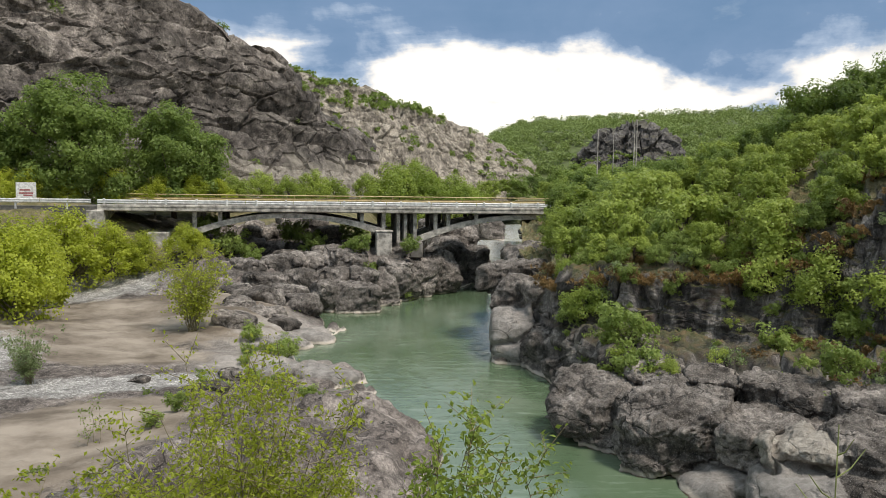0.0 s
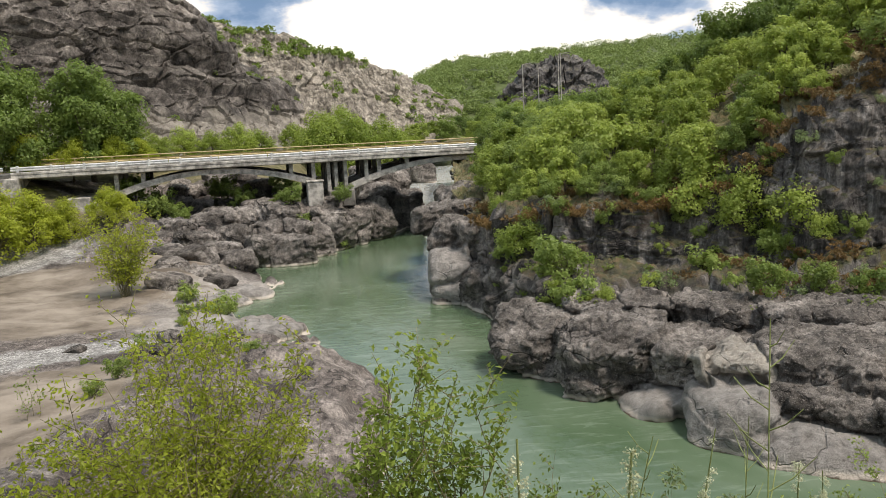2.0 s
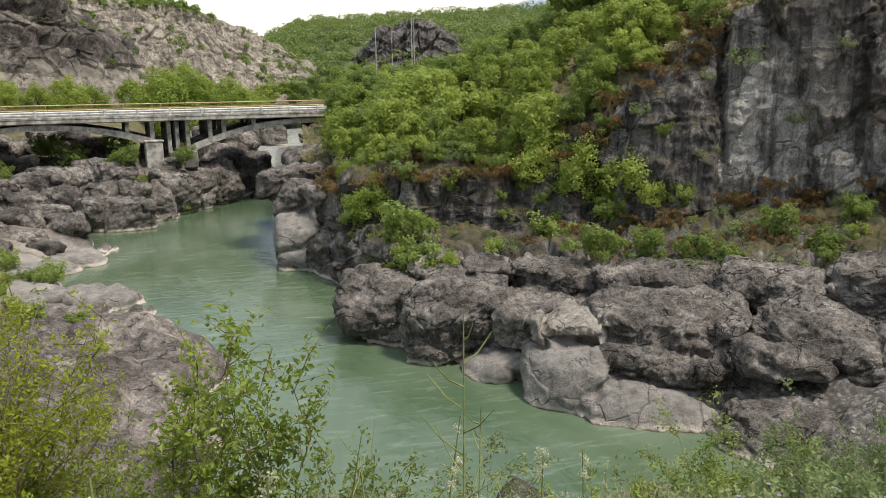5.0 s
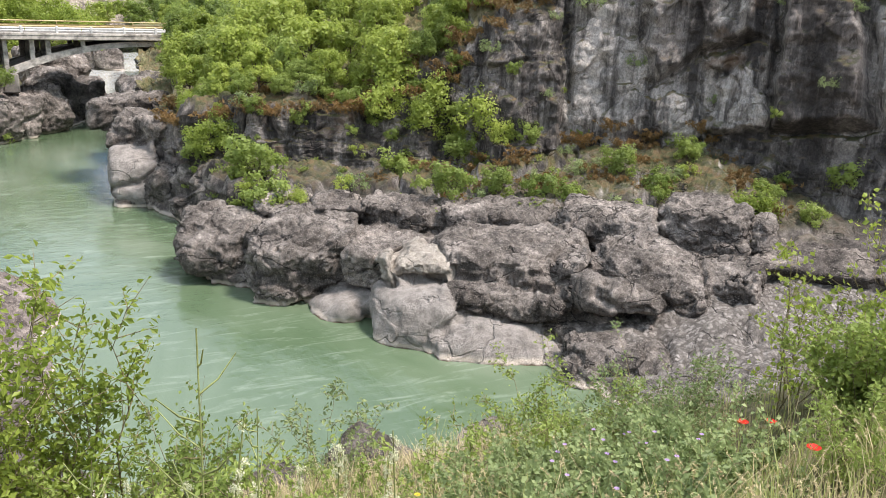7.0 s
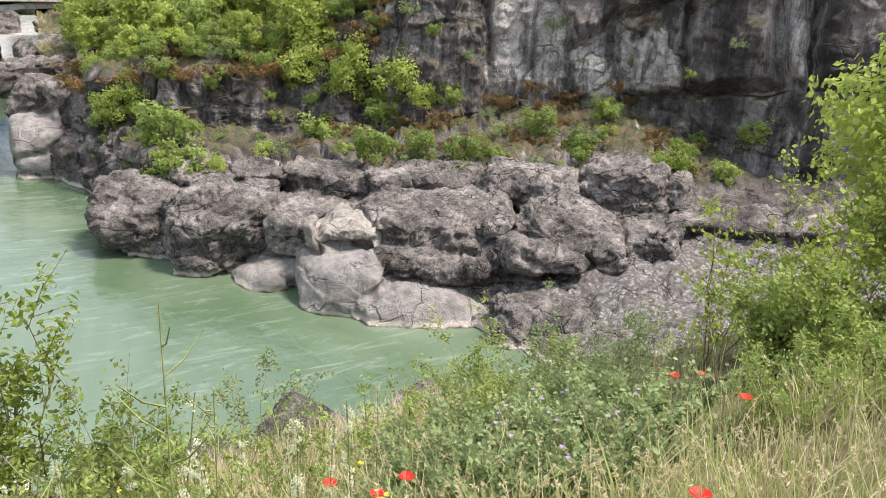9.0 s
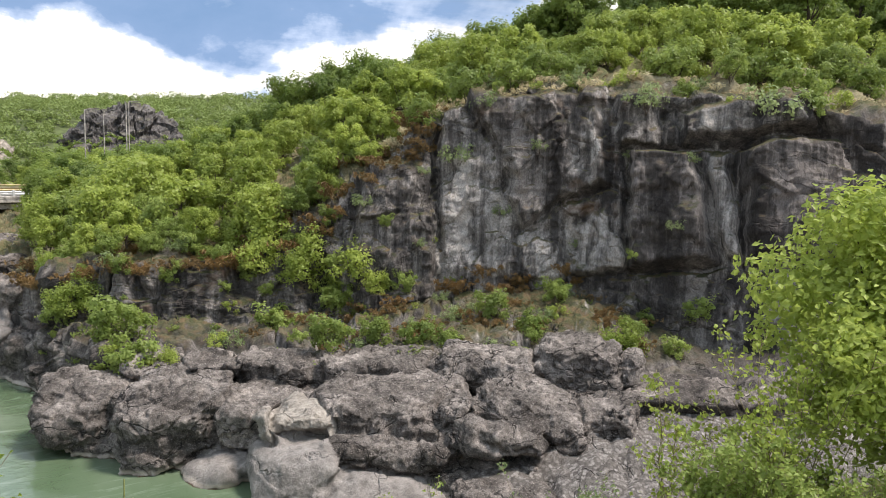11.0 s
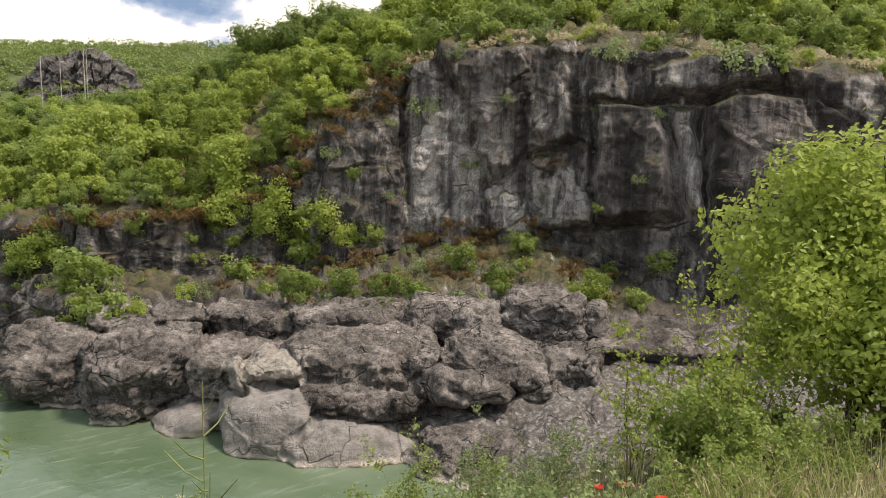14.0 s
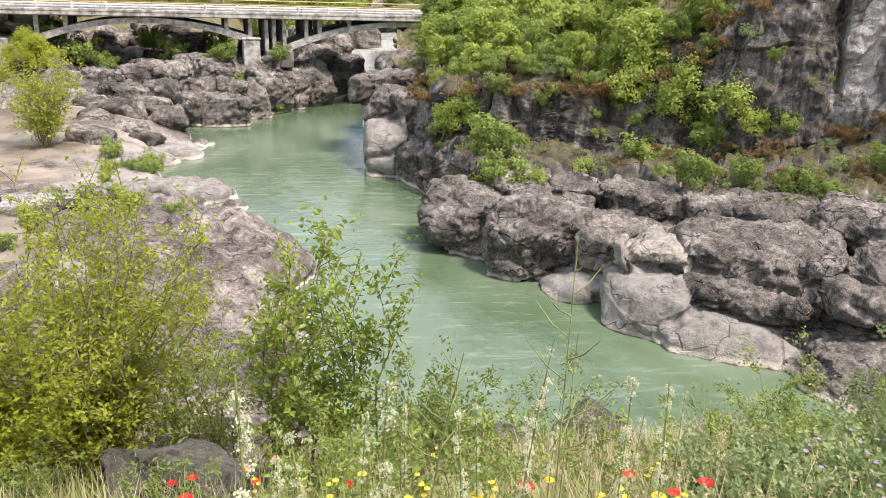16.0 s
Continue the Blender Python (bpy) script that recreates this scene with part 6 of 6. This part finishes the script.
# rounded rock masses under the bridge, down to the water
rock_mass("rock_shelf", (
    (-6.6, 59.2, 0.8, (1.95, 1.8, 1.2), 7, 5, 0), (-4.8, 62.4, 0.95, (1.3, 1.5, 1.35), 25, 0, 0), (-3.5, 64.9, 1.4, (1.75, 1.9, 1.8), 3, 8, 0), (-0.7, 69.6, 1.55, (2.1, 2.0, 1.95), 20, -8, 0), (-7.8, 63.5, 3.2, (1.6, 1.5, 0.95), 7, 8, 0), (-10.4, 63.2, 3.0, (1.3, 1.3, 0.9), 30, -8, 0), (-4.3, 67.6, 3.1, (1.9, 1.7, 1.0), 4, -8, 0),
    (-6.2, 61.2, 2.1, (1.1, 1.2, 0.8), 16, 10, 0), (-8.0, 60.8, 2.2, (1.0, 1.1, 0.8), -12, -6, 0), (-10.4, 59.3, 2.0, (1.3, 1.4, 0.95), 10, -8, 0), (-8.5, 58.4, 1.2, (1.2, 1.3, 1.0), 28, 6, 0), (-1.9, 67.4, 1.3, (1.4, 1.6, 1.7), 40, 0, 0), (-12.9, 58.2, 1.9, (1.5, 1.4, 0.8), 15, 8, 0), (-12.2, 61.6, 3.0, (1.5, 1.4, 0.85), 5, -9, 0),
    (-14.6, 60.0, 2.7, (1.2, 1.3, 0.8), 25, 7, 0), (-10.8, 55.8, 1.5, (1.3, 1.3, 0.8), 20, 9, 0), (-9.3, 53.6, 1.1, (1.1, 1.2, 0.75), 10, -7, 0), (-11.6, 52.4, 1.6, (1.2, 1.2, 0.75), -15, 6, 0), (-12.9, 49.6, 1.4, (1.2, 1.1, 0.7), 20, -8, 0), (-10.9, 49.2, 1.1, (1.2, 1.1, 0.6), 35, 6, 0), (-9.0, 45.6, 0.25, (1.7, 1.5, 0.42), 35, 5, 1), (-7.6, 47.4, 0.2, (1.5, 1.4, 0.4), 0, 4, 1), (-10.4, 43.6, 0.4, (1.3, 1.4, 0.4), 20, -4, 1),
    (-5.6, 37.4, 0.1, (1.7, 1.1, 0.55), -20, 4, 1), (-7.8, 37.6, 0.3, (1.3, 1.0, 0.5), 10, -5, 1)),
    0.1, 6, "dark brown-grey rounded ledges of rock below the bridge", "river bank rocks", 0.06)
rock_mass("rock_crag", ((2.6, 77.4, 1.4, (2.0, 2.0, 1.9), -2, 0, 0), (0.9, 76.4, 2.0, (1.9, 2.2, 2.4), 25, 0, 0), (2.0, 82.7, 3.7, (1.7, 2.5, 1.8), -2, 0, 0), (0.6, 81.5, 3.2, (2.4, 2.4, 2.4), 15, 0, 0)), 0.14, 7, "dark rock crag in shade under the bridge arch", "river bank rocks", 0.1)
rock_mass("rock_crag", ((8.4, 137.0, 1.5, (2.3, 3.0, 2.1), -3, 0, 0), (6.4, 138.0, 1.0, (2.3, 3.0, 2.1), 10, 0, 0)), 0.2, 8, "grey rock head standing in the river upstream", "river bank rocks", 0.1)
# stacked rocks at the head of the right bank
rock_mass("rock_shelf", ((4.0, 43.1, 1.5, (1.2, 1.4, 1.35), -5, 0, 1), (4.5, 42.6, 0.4, (1.5, 1.4, 1.2), -5, 0, 1), (5.9, 41.1, 0.7, (1.45, 1.3, 1.15), -8, 12, 0), (4.8, 45.6, 3.2, (1.7, 1.6, 1.15), -6, 5, 0), (4.5, 49.5, 3.9, (2.1, 2.0, 0.8), -5, -8, 0), (6.2, 54.9, 4.7, (1.8, 2.0, 0.9), -6, -14, 0), (7.4, 42.7, 2.8, (1.8, 1.6, 1.5), -9, 0, 0),
                         (6.9, 37.8, 0.5, (1.05, 1.0, 0.95), -10, 15, 1), (5.9, 44.4, 2.6, (1.6, 1.6, 1.5), 15, 0, 0), (5.6, 47.6, 2.4, (2.0, 2.4, 1.6), 0, 0, 0), (5.8, 51.6, 3.0, (1.8, 2.4, 1.6), 0, 0, 0), (7.4, 40.0, 1.0, (1.6, 1.6, 1.4), -10, 8, 0)),
          0.1, 9, "dark grey rocks stacked over a pale boulder at the water", "river bank rocks", 0.09)
# the second ledge, over the dark cleft
rock_mass("rock_ledge", ((10.3, 28.7, 2.42, (1.05, 1.2, 0.3), -19, 4, 0), (12.5, 27.8, 2.25, (1.78, 1.3, 0.46), -24, 4, 0), (15.8, 26.0, 2.2, (2.4, 1.4, 0.53), -31, 1, 0), (18.9, 23.1, 2.4, (1.95, 1.3, 0.62), -39, 5, 0), (21.2, 21.1, 2.55, (1.35, 1.5, 0.92), -45, 0, 0), (22.4, 19.8, 2.4, (0.45, 0.8, 0.7), -48, 8, 0), (8.6, 30.6, 2.3, (1.3, 1.2, 0.35), -16, 6, 0)),
          0.06, 11, "flat-topped ledge of dark grey rock over a cleft", "river bank rocks", 0.06, square=30.0, worn=1.08)
rock_block(16, -1.16, 7.24, ground_at(-1.16, 7.24) + 0.1, (0.62, 0.46, 0.38), 10, 3.0, 4, label="dark pebbly boulder beside the bank bush", group="bank boulders", material=OUTCROP_ROCK)
rock_block(17, -0.9, 6.1, ground_at(-0.9, 6.1) + 0.0, (0.5, 0.35, 0.12), 40, 3.0, 4, label="flat grey stone in the meadow grass", group="bank boulders")
BOULDERS = [rock_block(40 + k, *p, (1.5, 1.1, 0.62), 30 * k, 4.0, 4, label="rounded grey boulder on the river bank", group="bank boulders") for k, p in enumerate(((-9.2, 65.9, 3.6), (-16.2, 61.4, 2.9), (-12.6, 66.2, 3.2), (-15.4, 59.0, 2.4), (-14.2, 54.6, 1.7)))]


def boulder(x, y, size, tall=1.0, sink=0.3):
    o = BOULDERS[rng.integers(0, 5)]
    return copy_thing(o, pose(x, y, ground_at(x, y) + size * 0.8 * tall * (0.5 - sink), rng.uniform(-15, 15), rng.uniform(-15, 15), rng.uniform(0, 360)) @ Matrix.Diagonal((size, size, size * tall, 1)))


for x, y, s in ((-15.6, 74, 1.0), (-14.0, 75, 1.2), (-12.4, 75.5, 1.1), (-17.2, 73, 0.8), (-18.6, 71, 0.9), (-10.6, 73, 1.2), 
                (-12.5, 52.2, 0.9), (-9.4, 47.6, 0.6), (-13.0, 34.0, 0.3), (-9.0, 31.4, 0.35), (-9.2, 18.2, 1.15), (-7.4, 17.5, 0.6), (-6.3, 17.2, 0.65), (-10.6, 18.2, 0.6), (-9.4, 35.6, 0.5), (-11.8, 45.4, 0.8), 
                ):
    boulder(x, y, s)
for x, y, s in ((-2.0, 9.9, 0.75), (-0.9, 10.6, 0.6), (2.6, 9.6, 0.55), (3.4, 10.0, 0.6), (4.2, 9.4, 0.5), (1.6, 10.4, 0.55), (6.6, 10.2, 0.7), (9.6, 11.6, 0.8), (12.0, 12.2, 0.9), (1.9, 9.2, 0.4), (-1.9, 9.0, 0.6)):
    boulder(x, y, s, 0.55, 0.4)

# ---- far woods ----
def clumps_over(name, places, radius, count, size, material, label):
    r2 = np.random.default_rng(len(name) + count)
    pts = []
    for p, s in places:
        d = r2.normal(size=(count, 3))
        d /= np.linalg.norm(d, axis=1, keepdims=True)
        d[:, 2] = np.abs(d[:, 2])
        pts.append(np.asarray(p) + d * (radius * s * r2.uniform(0.55, 1.0, count))[:, None] * np.array((1, 1, 1.15)))
    pts = np.concatenate(pts)
    v, f = leaves(r2, pts, size, 0.7, 0.9, simple=True)
    return tagged(new(name, mesh_np(name, v, f, material, smooth=False)), label, "woods", kind="stuff")


def pick_on(g, count, test, seed):
    r2 = np.random.default_rng(seed)
    flat = g.reshape(-1, 3)
    out = []
    while len(out) < count:
        p = flat[r2.integers(0, len(flat))]
        if test(p):
            out.append((p, r2.uniform(0.6, 1.25)))
    return out


clumps_over("far_woods", pick_on(far_hill, 1900, lambda p: p[2] > 9 and p[1] < 520 and abs(p[0]) < 260, 1), 3.1, 80, 0.75, FAR_LEAF, "green woods on the distant hill")
clumps_over("hill_scrub", pick_on(pale_hill, 430, lambda p: (p[2] > 27 or random.random() < 0.06) and p[1] < 300, 2) + pick_on(outcrop, 14, lambda p: p[1] > 250, 4) + pick_on(outcrop, 90, lambda p: p[2] < 18, 7), 1.3, 46, 0.6, OAK_DARK, "dark green scrub on the pale rocky slope")
crest = [q for q in pick_on(left_hill[200:], 120, lambda p: p[1] < 160, 3)] + pick_on(left_hill[20:200], 22, lambda p: random.random() < 0.5, 6)
clumps_over("crest_scrub", crest, 0.9, 110, 0.26, OAK_DARK, "green scrub on the ledges of the dark cliff")


# ---- meadow ----
def blades(name, count, az0, az1, r0, r1, tall, wide, material, seed, label, lean=0.35, where=None):
    r2 = np.random.default_rng(seed)
    b, r = np.radians(r2.uniform(az0, az1, count)), np.exp(r2.uniform(math.log(r0), math.log(r1), count))
    x, y = EYE[0] + r * np.sin(b), EYE[1] + r * np.cos(b)
    keep = vnoise(np.stack([x * 0.7, y * 0.7, 0 * x + seed], -1)) > r2.uniform(-1.1, 0.5, count)
    x, y = x[keep], y[keep]
    z = np.array([ground_at(p, q) for p, q in zip(x, y)]) - 0.02
    k = len(x)
    h = tall * r2.uniform(0.4, 1.15, k)
    a = r2.uniform(0, 2 * np.pi, k)
    d = np.stack([np.cos(a), np.sin(a), 0 * a], 1) * (h * lean * r2.uniform(0.2, 1.6, k))[:, None]
    s = np.stack([-np.sin(a), np.cos(a), 0 * a], 1) * (wide * r2.uniform(0.6, 1.3, k))[:, None]
    o = np.stack([x, y, z], 1)
    up = np.stack([0 * h, 0 * h, h], 1)
    m1, t = o + up * 0.6 + d * 0.35, o + up + d
    v = np.stack([o - s, o + s, m1 - s * 0.7, m1 + s * 0.7, t - s * 0.1, t + s * 0.1], 1).reshape(-1, 3)
    f = (np.array([[0, 1, 3, 2], [2, 3, 5, 4]])[None] + 6 * np.arange(k)[:, None, None]).reshape(-1, 4)
    return tagged(new(name, mesh_np(name, v, f, material, smooth=False)), label, "grass", kind="stuff")


blades("meadow_grass", 30000, -60, 90, 1.0, 12, 0.5, 0.0055, GRASS, 1, "tall green and straw-coloured meadow grass")
blades("dry_grass", 18000, -30, 75, 1.2, 11, 0.4, 0.0045, DRY_GRASS, 2, "dry straw-coloured grass on the slope", 0.5)

KINDS["mallow"] = lambda m: bush(m, 81, 0.55, 0.35, 18, 9, 13, 0.034, GREY_LEAF, "leafy grey-green wildflower clump in the meadow", "meadow herbs", "herb_clump", "plant", 0.8)
KINDS["vetch"] = lambda m: bush(m, 82, 0.6, 0.3, 16, 8, 11, 0.032, SHRUB_LEAF, "leafy green weed clump in the meadow", "meadow herbs", "herb_clump", "plant", 0.5)
for x, y in ((3.84, 4.76), (3.59, 4.06), (4.2, 4.54), (4.15, 4.12), (3.25, 3.8), (3.6, 3.62), (3.95, 3.7), (3.16, 4.09), (4.53, 4.34), (4.1, 5.97), (5.0, 5.0), (2.9, 3.5), (4.7, 3.9), (5.1, 4.3), (3.4, 4.5), (3.7, 4.4), (4.4, 4.9), (4.6, 5.2), (3.9, 5.2), (3.0, 4.5), (4.9, 4.6), (2.7, 4.2), (4.3, 5.5), (3.3, 5.1)):
    on_ground("mallow", x, y, rng.uniform(0.8, 1.25), 0.02)
for x, y in ((2.5, 5.33), (3.42, 5.81), (5.0, 6.5), (1.6, 5.6), (0.9, 6.2), (0.2, 6.6), (2.0, 6.4), (-2.4, 6.6), (5.9, 3.9), (6.2, 3.2), (5.4, 3.4), (1.2, 4.6), (0.3, 5.2), (6.9, 3.9), (7.6, 3.4), (-3.2, 5.8), (-0.9, 5.6)):
    on_ground("vetch", x, y, rng.uniform(0.8, 1.4), 0.02)


def stalk_paths(h, bend, r=0.006):
    k = np.linspace(0, 1, 6)
    return np.c_[bend[0] * k ** 2, bend[1] * k ** 2, k * h, r * (1 - 0.6 * k)]


def petals(seed, centre, size, count, cup, material, name, parent, label=""):
    """Rounded petals set round a centre."""
    r2 = np.random.default_rng(seed)
    V, F = [], []
    for k in range(count):
        a = 2 * math.pi * k / count + r2.uniform(-0.15, 0.15)
        u, w = np.linspace(0, 1, 4)[:, None], np.linspace(-1, 1, 5)[None]
        reach = size * u
        x = reach * np.cos(0.62 * w * u ** 0.4)
        y = reach * np.sin(0.62 * w * u ** 0.4) * 1.1
        z = size * (cup * u ** 1.6 + 0.08 * np.sin(5 * w + k) * u) + 0 * w
        p = np.stack([x * math.cos(a) - y * math.sin(a), x * math.sin(a) + y * math.cos(a), z], -1).reshape(-1, 3) + np.asarray(centre)
        F.append(grid_faces(4, 5) + 20 * k)
        V.append(p)
    part(name, mesh_np(name, np.concatenate(V), np.concatenate(F), material), None, parent, label)


def poppy(m, seed):
    t = empty("poppy", m, "red poppy flower on a thin green stem", "flower", "poppies")
    r2 = np.random.default_rng(seed)
    bend = r2.normal(size=2) * 0.06
    v, f = tubes([stalk_paths(0.45, bend, 0.003)], 5)
    part("stem", mesh_np("stem", v, f, STEM), None, t)
    petals(seed, (*bend, 0.45), 0.045, 5, 0.45, POPPY_RED, "petal_cup", t, "bright red petals")
    return t


def yellow_flower(m, seed):
    t = empty("yellow_flower", m, "yellow meadow flower on a green stem", "flower", "yellow flowers")
    r2 = np.random.default_rng(seed)
    bend = r2.normal(size=2) * 0.05
    v, f = tubes([stalk_paths(0.5, bend, 0.004)], 5)
    part("stem", mesh_np("stem", v, f, STEM), None, t)
    for k, dz in enumerate((0.0, -0.05, -0.1)):
        petals(seed + k, (bend[0] + r2.normal() * 0.02, bend[1] + r2.normal() * 0.02, 0.5 + dz), 0.021, 5, 0.2, YELLOW_PETAL, "blossom", t, "yellow petals")
    return t


def purple_flower(m, seed):
    t = empty("purple_flower", m, "small purple mallow flower on a thin stem", "flower", "purple flowers")
    r2 = np.random.default_rng(seed)
    bend = r2.normal(size=2) * 0.05
    v, f = tubes([stalk_paths(0.62, bend, 0.003)], 5)
    part("stem", mesh_np("stem", v, f, STEM), None, t)
    for k in range(2):
        petals(seed + k, (bend[0] + r2.normal() * 0.03, bend[1] + r2.normal() * 0.03, 0.62 - 0.07 * k), 0.015, 5, 0.35, PURPLE_PETAL, "blossom", t, "pale purple petals")
    return t


def flower_spike(x, y, top, seed, blossoms=22):
    """A tall stem with small woolly cream buds along its upper half."""
    g = ground_at(x, y)
    h = top - g
    t = empty("flower_spike", pose(x, y, g), "tall flower spike with cream woolly buds", "flower", "flower spikes")
    r2 = np.random.default_rng(seed)
    bend = r2.normal(size=2) * 0.05
    v, f = tubes([stalk_paths(h, bend, 0.0055)], 5)
    part("stem", mesh_np("stem", v, f, STEM), None, t)
    u = np.sort(r2.uniform(0.5, 1.0, blossoms))
    c = np.c_[bend[0] * u ** 2, bend[1] * u ** 2, u * h] + np.c_[r2.normal(size=(blossoms, 2)) * 0.009, np.zeros(blossoms)]
    pts = np.repeat(c, 60, 0) + r2.normal(size=(blossoms * 60, 3)) * 0.0062
    v, f = leaves(r2, pts, 0.0062, 0.3, 0.8)
    tagged(part("spike_head", mesh_np("spike_head", v, f, WHITE_PETAL, smooth=False), None, t, "cream woolly buds"), kind="stuff")
    if seed % 3 == 0:
        petals(seed, (*(bend * 0.3), h * 0.55), 0.03, 5, 0.25, YELLOW_PETAL, "blossom", t, "yellow petals")
    v, f = leaves(r2, np.c_[r2.normal(size=(18, 2)) * 0.04, r2.uniform(0.05, 0.4, 18) * h], 0.09, 0.8, 0.4)
    part("foliage", mesh_np("foliage", v, f, GREY_LEAF, smooth=False), None, t)


for k, (x, y) in enumerate(((5.61, 4.6), (5.72, 4.66), (2.89, 2.42), (3.08, 2.24), (2.36, 4.02), (2.25, 4.28), (1.45, 3.9), (2.46, 3.8), (-0.67, 6.47), (-0.47, 6.9), (-0.18, 7.2), (0.44, 5.11), (-0.93, 6.18), (-0.49, 4.78), (4.82, 3.38), (-0.3, 6.7))):
    poppy(pose(x, y, ground_at(x, y), 0, 0, 70 * k), 100 + k)
for k, (x, y) in enumerate(((-0.3, 6.3), (0.05, 5.32), (1.28, 6.2), (0.94, 4.83), (0.83, 3.85), (1.79, 3.91), (2.53, 4.61), (2.4, 3.99), (2.08, 4.14), (0.9, 4.5), (1.3, 4.3), (0.3, 4.6))):
    yellow_flower(pose(x, y, ground_at(x, y), 0, 0, 50 * k), 200 + k)
for k, (x, y) in enumerate(((4.44, 4.73), (3.24, 3.93), (4.01, 4.52), (4.52, 4.02), (3.23, 3.42), (3.6, 3.9), (3.9, 4.1), (4.2, 4.4), (3.5, 4.4), (3.8, 3.5))):
    purple_flower(pose(x, y, ground_at(x, y), 0, 0, 60 * k), 250 + 3 * k)
for k, (x, y, top) in enumerate(((0.2, 1.28, 9.04), (0.4, 1.42, 8.95), (1.27, 2.29, 8.45), (1.65, 2.72, 8.2), (0.75, 2.2, 8.5), (0.95, 2.4, 8.55), (1.0, 3.14, 7.9), (0.81, 4.4, 7.2), (2.0, 3.8, 7.4), (0.28, 2.4, 8.2),
                               (0.1, 3.2, 7.8), (2.76, 4.71, 7.0), (0.53, 4.37, 7.2), (2.1, 4.6, 6.9), (1.3, 3.4, 7.7), (1.6, 4.0, 7.3))):
    flower_spike(x, y, top, 300 + k)


def bare_stalk(x, y, top, seed):
    g = ground_at(x, y)
    h = top - g
    t = empty("seed_stalk", pose(x, y, g), "bare pale green branching seed stalk", "plant", "seed stalks")
    r2 = np.random.default_rng(seed)
    main = stalk_paths(h, r2.normal(size=2) * 0.05, 0.0034)
    v, f = tubes([main], 5)
    part("stem", mesh_np("stem", v, f, STEM), None, t)
    for k in range(9):
        j = 0.72 + 0.03 * k
        o = np.array([np.interp(j, np.linspace(0, 1, 6), main[:, q]) for q in range(3)])
        a = r2.uniform(0, 6.28)
        e = o + np.array((math.cos(a), math.sin(a), 0.9)) * 0.2 * (1.25 - j)
        v, f = tubes([[(*o, 0.002), (*((o + e) / 2 + (0, 0, -0.01)), 0.0016), (*e, 0.001)]], 4)
        part("branch", mesh_np("branch", v, f, STEM), None, t)


bare_stalk(0.8, 1.55, 9.12, 1)
bare_stalk(1.0, 2.1, 8.7, 2)
bare_stalk(0.55, 2.0, 8.75, 3)
blades("slope_grass", 12000, 6, 36, 5.0, 10.5, 0.3, 0.004, DRY_GRASS, 3, "dry pale grass on the slope above the river", 0.7)
blades("bank_grass", 14000, 85, 305, 0.7, 16, 0.35, 0.006, GRASS, 4, "meadow grass on the bank")


def barley(name, count, seed):
    """Bowed grass stems with bearded seed heads."""
    r2 = np.random.default_rng(seed)
    b, r = np.radians(r2.uniform(28, 70, count)), np.exp(r2.uniform(math.log(2.2), math.log(6.0), count))
    x, y = EYE[0] + r * np.sin(b), EYE[1] + r * np.cos(b)
    paths, heads = [], []
    for p, q in zip(x, y):
        h, a = r2.uniform(0.35, 0.6), r2.uniform(0, 6.28)
        reach = h * r2.uniform(0.25, 0.6)
        k = np.linspace(0, 1, 4)
        g = ground_at(p, q)
        row = np.c_[p + reach * np.cos(a) * k ** 2, q + reach * np.sin(a) * k ** 2, g + h * (k - 0.18 * k ** 3), np.full(4, 0.0018)]
        paths.append(row)
        d = row[3, :3] - row[2, :3]
        heads.append(row[3, :3] + d / np.linalg.norm(d) * r2.uniform(-0.01, 0.055, 12)[:, None] + r2.normal(size=(12, 3)) * 0.003)
    v, f = tubes(paths, 3)
    lv, lf = leaves(r2, np.concatenate(heads), 0.03, 0.5, 0.3)
    return tagged(new(name, mesh_np(name, np.concatenate([v, lv]), np.concatenate([f, lf + len(v)]), DRY_GRASS, smooth=False)), "straw-coloured wild barley with seed heads", "grass", kind="stuff")


barley("wild_barley", 800, 9)
